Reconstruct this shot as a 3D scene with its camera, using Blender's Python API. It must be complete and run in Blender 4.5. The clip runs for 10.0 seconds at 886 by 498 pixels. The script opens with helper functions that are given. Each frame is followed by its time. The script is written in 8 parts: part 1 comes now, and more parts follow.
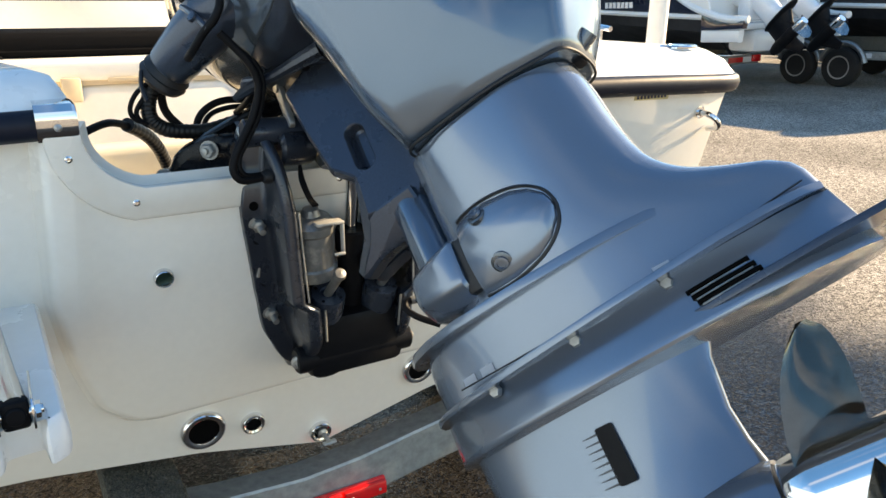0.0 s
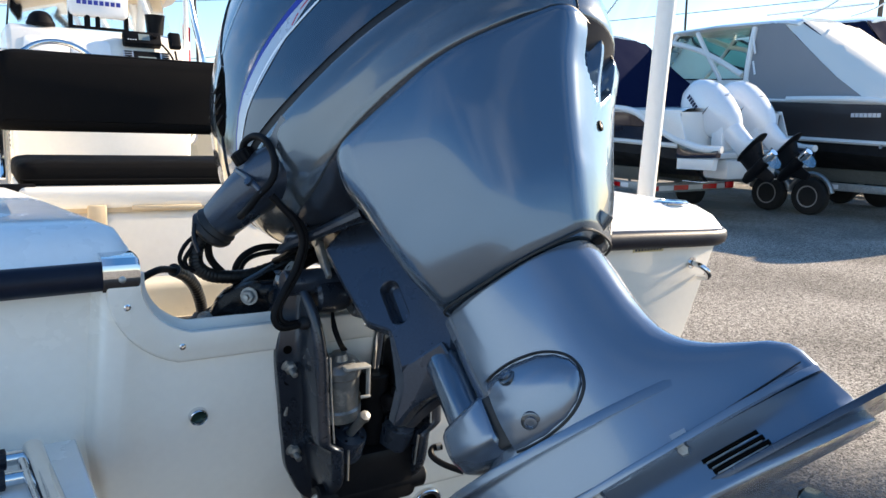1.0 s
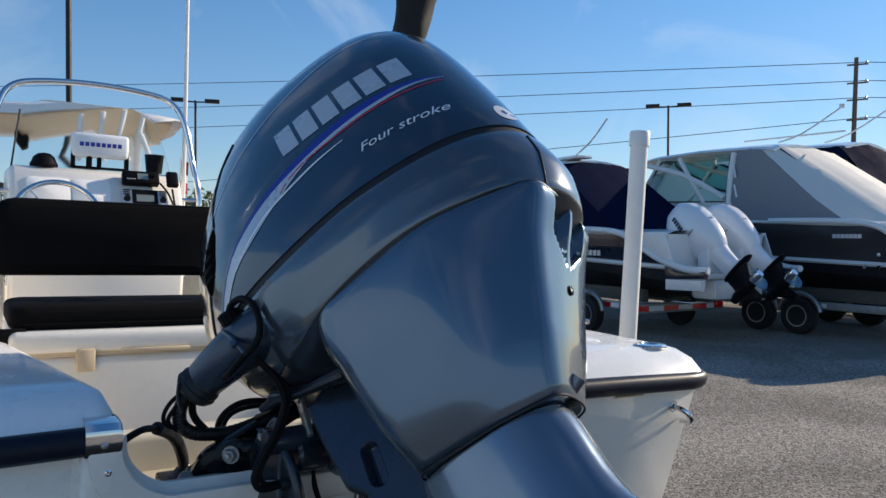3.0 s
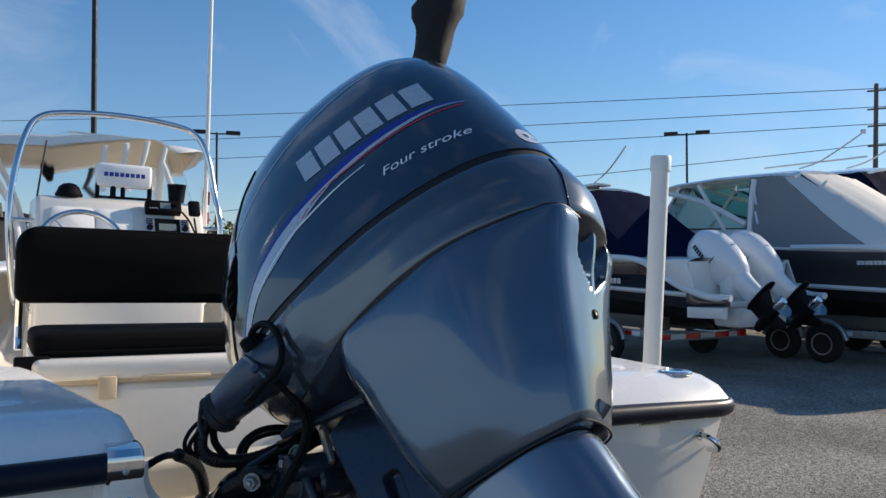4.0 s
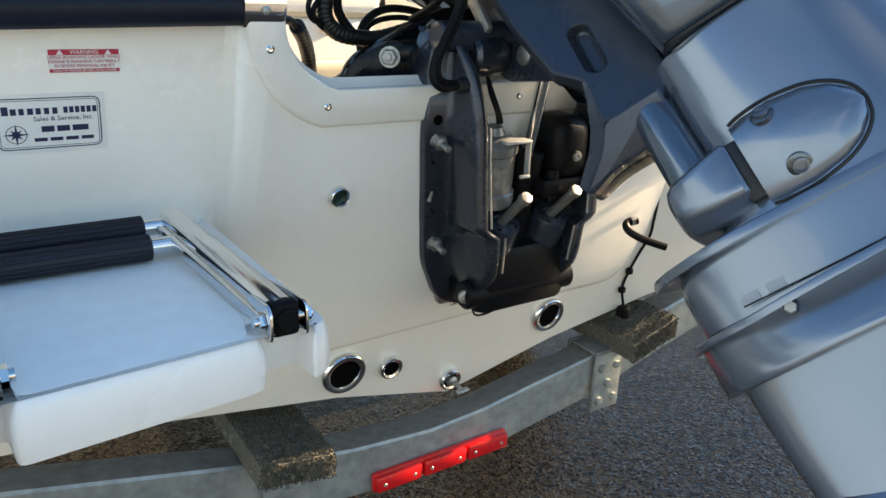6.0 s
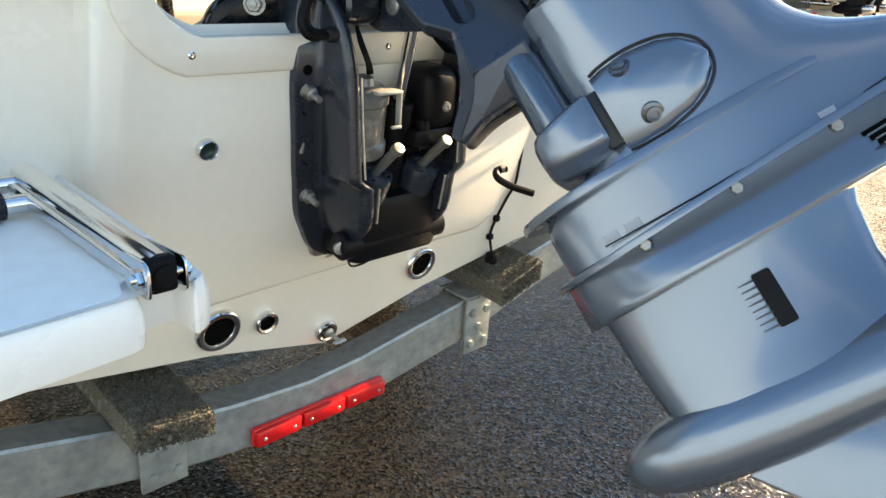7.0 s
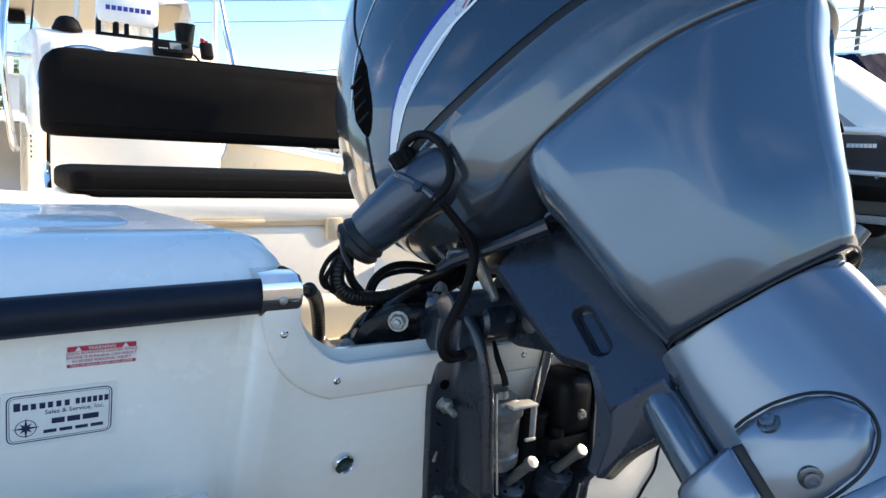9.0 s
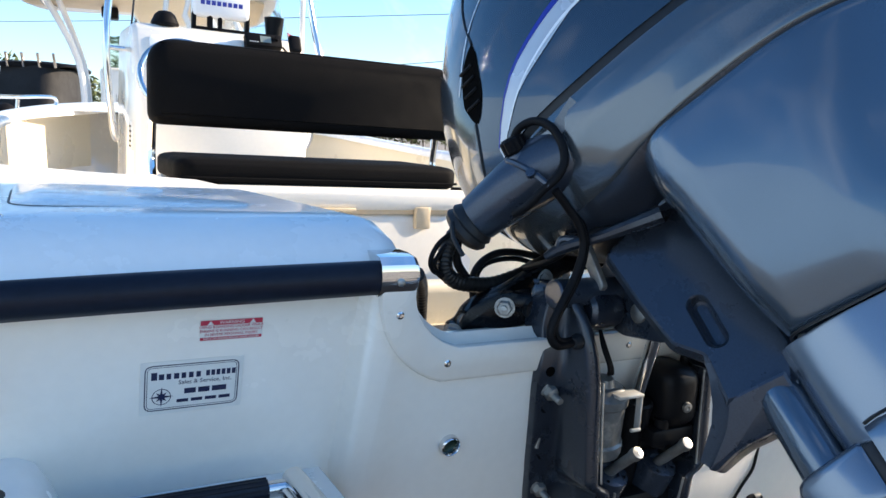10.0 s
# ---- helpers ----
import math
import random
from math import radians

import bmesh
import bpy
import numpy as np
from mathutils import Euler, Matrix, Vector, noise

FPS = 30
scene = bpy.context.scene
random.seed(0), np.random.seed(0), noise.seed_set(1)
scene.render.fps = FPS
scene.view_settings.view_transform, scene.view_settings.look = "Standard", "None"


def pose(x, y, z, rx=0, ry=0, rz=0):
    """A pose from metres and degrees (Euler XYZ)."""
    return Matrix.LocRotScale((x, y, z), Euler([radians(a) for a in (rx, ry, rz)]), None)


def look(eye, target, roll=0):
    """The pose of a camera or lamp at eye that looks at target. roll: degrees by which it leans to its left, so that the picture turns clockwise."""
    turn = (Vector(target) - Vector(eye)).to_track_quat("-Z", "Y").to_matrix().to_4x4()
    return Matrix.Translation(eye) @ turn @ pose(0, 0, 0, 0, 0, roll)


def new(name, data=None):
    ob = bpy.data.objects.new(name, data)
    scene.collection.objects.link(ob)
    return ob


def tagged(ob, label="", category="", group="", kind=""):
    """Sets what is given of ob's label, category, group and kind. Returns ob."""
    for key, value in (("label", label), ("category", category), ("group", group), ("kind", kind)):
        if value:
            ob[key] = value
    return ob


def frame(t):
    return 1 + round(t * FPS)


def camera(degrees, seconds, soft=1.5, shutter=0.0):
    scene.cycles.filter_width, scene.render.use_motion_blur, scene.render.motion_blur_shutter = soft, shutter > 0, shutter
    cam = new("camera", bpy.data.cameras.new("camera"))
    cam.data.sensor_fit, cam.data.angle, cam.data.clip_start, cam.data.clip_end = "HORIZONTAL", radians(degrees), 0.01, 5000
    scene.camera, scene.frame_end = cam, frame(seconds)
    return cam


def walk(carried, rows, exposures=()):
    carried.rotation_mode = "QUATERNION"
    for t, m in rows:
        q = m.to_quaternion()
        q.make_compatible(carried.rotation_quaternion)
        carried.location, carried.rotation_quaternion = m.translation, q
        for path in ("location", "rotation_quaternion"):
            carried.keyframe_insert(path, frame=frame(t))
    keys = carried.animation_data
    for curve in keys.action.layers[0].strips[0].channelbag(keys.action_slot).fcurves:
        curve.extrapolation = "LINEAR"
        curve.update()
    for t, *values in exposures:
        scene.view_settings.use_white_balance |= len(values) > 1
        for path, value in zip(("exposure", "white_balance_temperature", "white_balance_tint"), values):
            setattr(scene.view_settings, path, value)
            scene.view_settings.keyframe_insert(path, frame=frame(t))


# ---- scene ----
cam = camera(61.3, 10.0)
# the boat leans a little on its trailer: all boat coordinates go through LEVEL
LEVEL = Matrix.Translation((0.55, 1.0, 0)) @ Matrix.Rotation(radians(1.7), 4, Vector((0.47, 0.88, 0))) @ Matrix.Translation((-0.55, -1.0, 0))
PATH = [
    (0, (0.02, 0.069, 1.626), (0.995, 1.701, 1.006), 0.0),
    (0.5, (-0.103, 0.062, 1.66), (0.966, 1.671, 1.143), 1.5),
    (1, (-0.097, 0.039, 1.727), (0.96, 1.702, 1.386), 2.2),
    (1.5, (-0.087, 0.01, 1.77), (0.951, 1.706, 1.559), 2.4),
    (2, (-0.092, -0.01, 1.797), (0.969, 1.68, 1.671), 2.4),
    (3.5, (-0.102, -0.008, 1.81), (0.975, 1.676, 1.822), 1.5),
    (4, (-0.102, 0.001, 1.8), (0.933, 1.712, 1.847), 1.6),
    (4.5, (-0.19, 0.034, 1.725), (0.591, 1.875, 1.677), 0.2),
    (4.6, (-0.233, 0.048, 1.695), (0.502, 1.906, 1.614), -0.5),
    (5, (-0.325, 0.079, 1.626), (0.29, 1.962, 1.351), -2.0),
    (5.2, (-0.344, 0.098, 1.576), (0.322, 1.950, 1.226), -2.4),
    (5.5, (-0.327, 0.171, 1.544), (0.485, 1.934, 1.064), -0.3),
    (6, (-0.267, 0.33, 1.488), (0.788, 1.897, 0.833), 2.1),
    (6.2, (-0.257, 0.343, 1.49), (0.884, 1.817, 0.766), 3.3),
    (7.3, (-0.299, 0.322, 1.489), (1.038, 1.615, 0.754), 4.1),
    (7.5, (-0.293, 0.325, 1.508), (1.049, 1.656, 0.855), 3.7),
    (7.6, (-0.288, 0.334, 1.532), (1.056, 1.68, 0.913), 3.7),
    (8, (-0.273, 0.358, 1.604), (1.023, 1.82, 1.176), 2.9),
    (8.5, (-0.279, 0.373, 1.659), (0.904, 1.951, 1.328), 3.1),
    (9, (-0.275, 0.374, 1.669), (0.834, 2.016, 1.398), 3.1),
    (9.5, (-0.274, 0.376, 1.665), (0.816, 2.032, 1.402), 2.9),
    (10, (-0.337, 0.399, 1.653), (0.619, 2.131, 1.358), 3.5),
]
EXPOSURES = [(0.0, 2.33, 9000, 12), (0.5, 2.27, 8400, 12), (1.0, 1.92, 7100, 12), (1.5, 1.44, 6850, 12), (2.0, 1.1, 6650, 12), (3.5, 0.74, 6450, 11), (4.5, 0.7, 6500, 12), (5.0, 1.19, 6850, 12), (5.5, 1.82, 7900, 12), (6.0, 2.28, 9150, 12), (7.5, 2.70, 10050, 12), (8.0, 2.32, 8450, 12), (8.5, 2.24, 7950, 12), (9.0, 2.07, 7100, 12), (10.0, 1.97, 6850, 12)]
walk(cam, [(t, LEVEL @ look(eye, target, roll)) for t, eye, target, roll in PATH], EXPOSURES)

# ---------------------------------------------------------------- light
SUN = Vector((1.0, -0.045, 0.43)).normalized()
world = bpy.data.worlds.new("sky")
scene.world = world
world.use_nodes = True
wn, wl = world.node_tree.nodes, world.node_tree.links
wn.clear()
sky = wn.new("ShaderNodeTexSky")
sky.sky_type, sky.sun_disc = "NISHITA", False
sky.sun_elevation, sky.sun_rotation = math.asin(SUN.z), math.atan2(SUN.x, SUN.y)
sky.altitude, sky.air_density, sky.dust_density, sky.ozone_density = 0, 1.0, 0.1, 3.0
cirrus = wn.new("ShaderNodeTexNoise")
cirrus.inputs["Scale"].default_value, cirrus.inputs["Detail"].default_value, cirrus.inputs["Roughness"].default_value = 2.6, 9, 0.62
cirrus.inputs["Distortion"].default_value = 0.9
cramp = wn.new("ShaderNodeMapRange")
cramp.inputs["From Min"].default_value, cramp.inputs["From Max"].default_value = 0.51, 0.82
cramp.inputs["To Max"].default_value = 0.5
cmix = wn.new("ShaderNodeMix")
cmix.data_type = "RGBA"
cmix.inputs["B"].default_value = (6.5, 6.6, 6.8, 1)
back = wn.new("ShaderNodeBackground")
back.inputs["Strength"].default_value = 0.085
wout = wn.new("ShaderNodeOutputWorld")
wl.new(cirrus.outputs["Fac"], cramp.inputs["Value"])
wl.new(cramp.outputs["Result"], cmix.inputs["Factor"])
vivid = wn.new("ShaderNodeHueSaturation")
vivid.inputs["Saturation"].default_value = 1.24
wl.new(sky.outputs["Color"], vivid.inputs["Color"])
# pale haze low over the horizon
wgeo = wn.new("ShaderNodeTexCoord")
wsep = wn.new("ShaderNodeSeparateXYZ")
wl.new(wgeo.outputs["Generated"], wsep.inputs["Vector"])
hramp = wn.new("ShaderNodeMapRange")
hramp.interpolation_type = "SMOOTHSTEP"
for key, v in zip(("From Min", "From Max", "To Min", "To Max"), (0.0, 0.5, 0.42, 0.0)):
    hramp.inputs[key].default_value = v
wl.new(wsep.outputs["Z"], hramp.inputs["Value"])
haze = wn.new("ShaderNodeMix")
haze.data_type = "RGBA"
haze.inputs["B"].default_value = (1.7, 2.6, 4.1, 1)
wl.new(hramp.outputs["Result"], haze.inputs["Factor"])
wl.new(vivid.outputs["Color"], haze.inputs["A"])
wl.new(haze.outputs["Result"], cmix.inputs["A"])
wl.new(cmix.outputs["Result"], back.inputs["Color"])
wl.new(back.outputs["Background"], wout.inputs["Surface"])
sun = new("sun", bpy.data.lights.new("sun", "SUN"))
sun.data.energy, sun.data.angle, sun.data.color = 3.5, radians(0.6), (1.0, 0.86, 0.68)
sun.matrix_world = look((0, 0, 0), -SUN) @ Matrix.Identity(4)

# ---------------------------------------------------------------- materials


def material(name, color, rough=0.5, metal=0.0, coat=0.0, vary=0.12, grain=40.0, bump=0.0, bump_scale=200.0, stain=None, stain_scale=3.0, stain_at=0.55,
             rough_vary=0.1, flake=0.0, piece=0.0, transmission=0.0, ior=1.45, emission=0.0, alpha=1.0):
    """A surface with variation at two scales: fine grain and broad stains, in metres."""
    m = bpy.data.materials.new(name)
    m.use_nodes = True
    n, l = m.node_tree.nodes, m.node_tree.links
    b = n["Principled BSDF"]
    coord = n.new("ShaderNodeTexCoord")
    fine = n.new("ShaderNodeTexNoise")
    fine.inputs["Scale"].default_value, fine.inputs["Detail"].default_value = grain, 5
    l.new(coord.outputs["Object"], fine.inputs["Vector"])
    broad = n.new("ShaderNodeTexNoise")
    broad.inputs["Scale"].default_value, broad.inputs["Detail"].default_value, broad.inputs["Roughness"].default_value = stain_scale, 6, 0.65
    l.new(coord.outputs["Object"], broad.inputs["Vector"])
    ramp = n.new("ShaderNodeMapRange")
    ramp.inputs["From Min"].default_value, ramp.inputs["From Max"].default_value = 0.3, 0.7
    ramp.inputs["To Min"].default_value, ramp.inputs["To Max"].default_value = 1 - vary, 1 + vary
    l.new(fine.outputs["Fac"], ramp.inputs["Value"])
    hsv = n.new("ShaderNodeHueSaturation")
    hsv.inputs["Color"].default_value = (*color, 1)
    l.new(ramp.outputs["Result"], hsv.inputs["Value"])
    base = hsv.outputs["Color"]
    if piece:
        info = n.new("ShaderNodeObjectInfo")
        pr = n.new("ShaderNodeMapRange")
        pr.inputs["To Min"].default_value, pr.inputs["To Max"].default_value = 1 - piece, 1 + piece
        l.new(info.outputs["Random"], pr.inputs["Value"])
        h2 = n.new("ShaderNodeHueSaturation")
        l.new(base, h2.inputs["Color"])
        l.new(pr.outputs["Result"], h2.inputs["Value"])
        base = h2.outputs["Color"]
    if stain:
        sr = n.new("ShaderNodeMapRange")
        sr.inputs["From Min"].default_value, sr.inputs["From Max"].default_value = stain_at, stain_at + 0.2
        l.new(broad.outputs["Fac"], sr.inputs["Value"])
        mix = n.new("ShaderNodeMix")
        mix.data_type = "RGBA"
        mix.inputs["B"].default_value = (*stain, 1)
        l.new(sr.outputs["Result"], mix.inputs["Factor"])
        l.new(base, mix.inputs["A"])
        base = mix.outputs["Result"]
    l.new(base, b.inputs["Base Color"])
    rr = n.new("ShaderNodeMapRange")
    rr.inputs["From Min"].default_value, rr.inputs["From Max"].default_value = 0.3, 0.7
    rr.inputs["To Min"].default_value, rr.inputs["To Max"].default_value = max(0.02, rough - rough_vary), min(1, rough + rough_vary)
    l.new(broad.outputs["Fac"], rr.inputs["Value"])
    l.new(rr.outputs["Result"], b.inputs["Roughness"])
    b.inputs["Metallic"].default_value = metal
    b.inputs["Coat Weight"].default_value = coat
    b.inputs["Coat Roughness"].default_value = 0.04
    b.inputs["IOR"].default_value = ior
    b.inputs["Transmission Weight"].default_value = transmission
    b.inputs["Alpha"].default_value = alpha
    if emission:
        b.inputs["Emission Color"].default_value, b.inputs["Emission Strength"].default_value = (*color, 1), emission
    if bump:
        bn = n.new("ShaderNodeTexNoise")
        bn.inputs["Scale"].default_value, bn.inputs["Detail"].default_value = bump_scale, 4
        l.new(coord.outputs["Object"], bn.inputs["Vector"])
        bu = n.new("ShaderNodeBump")
        bu.inputs["Strength"].default_value, bu.inputs["Distance"].default_value = bump, 0.004
        l.new(bn.outputs["Fac"], bu.inputs["Height"])
        l.new(bu.outputs["Normal"], b.inputs["Normal"])
    return m


GEL = material("gelcoat_cream", (0.85, 0.805, 0.725), 0.22, coat=0.4, vary=0.015, grain=60, stain=(0.79, 0.72, 0.60), stain_scale=1.6, stain_at=0.66, bump=0.02, bump_scale=7)
DECKW = material("gelcoat_white_deck", (0.87, 0.865, 0.84), 0.26, coat=0.3, vary=0.015, grain=60, stain=(0.79, 0.765, 0.70), stain_scale=4, stain_at=0.68)
GRIP = material("nonskid_white", (0.89, 0.89, 0.875), 0.5, vary=0.03, bump=0.1, bump_scale=420, stain=(0.82, 0.81, 0.78), stain_scale=5, stain_at=0.68)
BLUE = material("engine_paint_blue_grey", (0.086, 0.127, 0.174), 0.2, metal=0.62, coat=1.0, vary=0.06, grain=1400, stain=(0.10, 0.150, 0.192), stain_scale=2.2, stain_at=0.62, rough_vary=0.05)
LID = material("engine_lid_dark_metallic", (0.043, 0.065, 0.090), 0.19, metal=0.55, coat=1.0, vary=0.06, grain=1400, rough_vary=0.03)
SILV = material("engine_band_grey", (0.106, 0.128, 0.148), 0.22, metal=0.65, coat=0.8, vary=0.06, grain=1400, rough_vary=0.04)
LEG = material("engine_leg_paint", (0.176, 0.222, 0.280), 0.22, metal=0.66, coat=0.6, vary=0.06, grain=1400, stain=(0.175, 0.200, 0.238), stain_scale=3, stain_at=0.6, bump=0.015, bump_scale=600, rough_vary=0.06)
CAST = material("bracket_paint_dark", (0.042, 0.056, 0.080), 0.3, metal=0.5, coat=0.35, vary=0.1, grain=300, stain=(0.07, 0.078, 0.09), stain_scale=9, stain_at=0.64, bump=0.05, bump_scale=300)
CASTB = material("clamp_paint_and_pan_shade", (0.024, 0.031, 0.044), 0.3, metal=0.4, coat=0.45, vary=0.1, grain=300, stain=(0.04, 0.044, 0.05), stain_scale=9, stain_at=0.64, bump=0.05, bump_scale=300)
DARK = material("pump_dark", (0.006, 0.0065, 0.008), 0.38, vary=0.15, grain=120, stain=(0.014, 0.014, 0.014), stain_scale=12, ior=1.2)
ALLOY = material("weathered_alloy", (0.36, 0.36, 0.345), 0.42, metal=0.8, vary=0.15, grain=90, stain=(0.24, 0.23, 0.215), stain_scale=14, bump=0.15, bump_scale=250)
ALLOYB = material("bright_bare_alloy", (0.50, 0.50, 0.48), 0.38, metal=0.5, vary=0.12, grain=90, stain=(0.45, 0.43, 0.39), stain_scale=14, bump=0.1, bump_scale=250)
PUMP = material("pump_motor_grey", (0.20, 0.205, 0.205), 0.35, metal=0.5, vary=0.15, grain=80, stain=(0.50, 0.48, 0.43), stain_scale=16, stain_at=0.56)
CHROME = material("polished_stainless", (0.72, 0.72, 0.72), 0.08, metal=1.0, vary=0.03, rough_vary=0.05, stain=(0.5, 0.48, 0.44), stain_scale=10, stain_at=0.7)
PROP = material("stainless_prop_bronzed", (0.27, 0.245, 0.205), 0.10, metal=1.0, vary=0.06, stain=(0.17, 0.15, 0.125), stain_scale=8, rough_vary=0.05)
RUBBER = material("black_rubber", (0.012, 0.013, 0.015), 0.5, vary=0.2, grain=150, stain=(0.04, 0.04, 0.04), stain_scale=8, stain_at=0.66)
NAVYR = material("rub_rail_navy_black", (0.007, 0.010, 0.020), 0.42, vary=0.15, grain=60, stain=(0.04, 0.045, 0.055), stain_scale=6, stain_at=0.66, bump=0.06, bump_scale=300, ior=1.3)
VINYL = material("black_vinyl", (0.006, 0.006, 0.0065), 0.75, vary=0.2, grain=300, bump=0.25, bump_scale=700, stain=(0.012, 0.0115, 0.011), stain_scale=10, stain_at=0.62, ior=1.12)
PLASTIC = material("black_plastic", (0.008, 0.008, 0.009), 0.5, vary=0.1, bump=0.05, ior=1.14)
COOLER = material("cooler_white_plastic", (0.82, 0.79, 0.72), 0.4, vary=0.02, stain=(0.72, 0.64, 0.52), stain_scale=3, stain_at=0.64)
TAN = material("tan_trim", (0.62, 0.50, 0.34), 0.5, vary=0.05)
GALV = material("galvanised_steel", (0.30, 0.33, 0.33), 0.5, metal=0.55, vary=0.18, grain=45, stain=(0.42, 0.44, 0.42), stain_scale=12, stain_at=0.52, bump=0.1, bump_scale=120)
CARPET = material("bunk_carpet", (0.13, 0.122, 0.10), 0.95, vary=0.6, grain=260, bump=1.0, bump_scale=330, stain=(0.36, 0.335, 0.27), stain_scale=60, stain_at=0.55)
RED = material("red_lens", (0.72, 0.012, 0.015), 0.18, coat=0.6, vary=0.08, grain=30)
AMBER = material("amber_lens", (0.80, 0.22, 0.02), 0.2, coat=0.6, vary=0.08, grain=30)
REDP = material("red_print", (0.50, 0.03, 0.06), 0.5, vary=0.03)
BLUEP = material("blue_print", (0.02, 0.035, 0.30), 0.35, vary=0.03)
WHITEP = material("white_print", (0.78, 0.79, 0.80), 0.35, vary=0.02)
SILVP = material("silver_print", (0.55, 0.57, 0.60), 0.3, metal=0.3, vary=0.03)
NAVYP = material("navy_print", (0.012, 0.018, 0.06), 0.5, vary=0.02)
CREAMP = material("cream_sticker", (0.76, 0.75, 0.70), 0.4, vary=0.03)
LABELG = material("grey_label", (0.16, 0.165, 0.17), 0.45, metal=0.2, vary=0.15, grain=500)
TAPE = material("clear_tape", (0.36, 0.39, 0.43), 0.3, vary=0.05)
YELP = material("faded_yellow_tag", (0.62, 0.52, 0.28), 0.5, vary=0.1)
PVC = material("white_pvc", (0.80, 0.79, 0.75), 0.38, vary=0.02, stain=(0.62, 0.58, 0.5), stain_scale=5, stain_at=0.66)
ASPHALT = material("asphalt", (0.232, 0.216, 0.192), 0.75, vary=0.3, grain=22, bump=0.8, bump_scale=260)


def lot_surface(m):
    """Adds stones in the binder, seams of old wear, and damp ground with painted shade round the trailer."""
    n, l = m.node_tree.nodes, m.node_tree.links
    b = n["Principled BSDF"]
    coord = n.new("ShaderNodeTexCoord")
    base = b.inputs["Base Color"].links[0].from_socket
    rough = b.inputs["Roughness"].links[0].from_socket

    def ramp(src, lo, hi, a, z):
        r = n.new("ShaderNodeMapRange")
        for k, v in zip(("From Min", "From Max", "To Min", "To Max"), (lo, hi, a, z)):
            r.inputs[k].default_value = v
        l.new(src, r.inputs["Value"])
        return r.outputs["Result"]

    def scaled(color, value):
        h = n.new("ShaderNodeHueSaturation")
        l.new(color, h.inputs["Color"])
        l.new(value, h.inputs["Value"])
        return h.outputs["Color"]

    stones = n.new("ShaderNodeTexVoronoi")
    stones.inputs["Scale"].default_value = 110
    l.new(coord.outputs["Object"], stones.inputs["Vector"])
    grit = n.new("ShaderNodeSeparateColor")
    l.new(stones.outputs["Color"], grit.inputs["Color"])
    base = scaled(base, ramp(grit.outputs["Red"], 0, 1, 0.12, 2.2))
    wear = n.new("ShaderNodeTexNoise")
    wear.inputs["Scale"].default_value, wear.inputs["Detail"].default_value, wear.inputs["Distortion"].default_value = 0.55, 8, 0.8
    l.new(coord.outputs["Object"], wear.inputs["Vector"])
    base = scaled(base, ramp(wear.outputs["Fac"], 0.35, 0.65, 0.78, 1.2))
    # damp patch about the trailer, shade painted into its colour, with a ragged rim
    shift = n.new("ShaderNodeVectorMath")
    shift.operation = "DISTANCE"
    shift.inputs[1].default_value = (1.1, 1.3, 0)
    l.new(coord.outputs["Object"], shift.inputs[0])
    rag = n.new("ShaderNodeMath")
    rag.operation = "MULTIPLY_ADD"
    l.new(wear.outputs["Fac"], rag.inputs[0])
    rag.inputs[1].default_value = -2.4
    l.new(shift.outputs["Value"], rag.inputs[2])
    damp_shade = ramp(rag.outputs["Value"], 1.2, 2.1, 1.0, 0.0)
    base = scaled(base, ramp(damp_shade, 0, 1, 1.0, 0.045))
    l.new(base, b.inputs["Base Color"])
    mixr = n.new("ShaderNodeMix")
    l.new(damp_shade, mixr.inputs["Factor"])
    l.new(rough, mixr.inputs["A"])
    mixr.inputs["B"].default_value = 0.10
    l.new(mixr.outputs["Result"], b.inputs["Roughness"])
    glint = ramp(grit.outputs["Green"], 0.6, 1.0, 0.14, 0.9)
    mixs = n.new("ShaderNodeMix")
    l.new(damp_shade, mixs.inputs["Factor"])
    mixs.inputs["A"].default_value = 0.03
    l.new(glint, mixs.inputs["B"])
    l.new(mixs.outputs["Result"], b.inputs["Specular IOR Level"])
    height = n.new("ShaderNodeBump")
    l.new(ramp(damp_shade, 0, 1, 0.9, 0.6), height.inputs["Strength"])
    height.inputs["Distance"].default_value = 0.0035
    l.new(ramp(damp_shade, 0, 1, 0.8, 0.25), b.inputs["Normal"].links[0].from_node.inputs["Strength"])
    l.new(stones.outputs["Distance"], height.inputs["Height"])
    l.new(b.inputs["Normal"].links[0].from_socket, height.inputs["Normal"])
    l.new(height.outputs["Normal"], b.inputs["Normal"])


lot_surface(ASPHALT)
NAVYC = material("navy_canvas", (0.006, 0.010, 0.034), 0.85, vary=0.15, grain=200, bump=0.3, bump_scale=8, ior=1.06)
# lit copy of the slate boat's canvas, sunlight put into the colour
SUNLITC = material("sunlit_canvas", (0.72, 0.69, 0.63), 0.8, vary=0.06, grain=200, bump=0.4, bump_scale=5)
BLACKC = material("black_canvas", (0.010, 0.010, 0.011), 0.8, vary=0.2, bump=0.5, bump_scale=25)
NAVYH = material("navy_hull", (0.010, 0.013, 0.030), 0.12, coat=0.8, vary=0.03)
GREYH = material("slate_hull", (0.050, 0.047, 0.050), 0.16, coat=0.7, vary=0.03)
WHITEH = material("white_hull", (0.80, 0.79, 0.76), 0.2, coat=0.5, vary=0.02)
WHITEM = material("white_engine_paint", (0.80, 0.81, 0.82), 0.2, coat=0.6, vary=0.02)
TYRE = material("tyre_rubber", (0.014, 0.014, 0.014), 0.8, vary=0.2, bump=0.2)
STEELD = material("dark_pole_steel", (0.018, 0.017, 0.017), 0.55, vary=0.1)
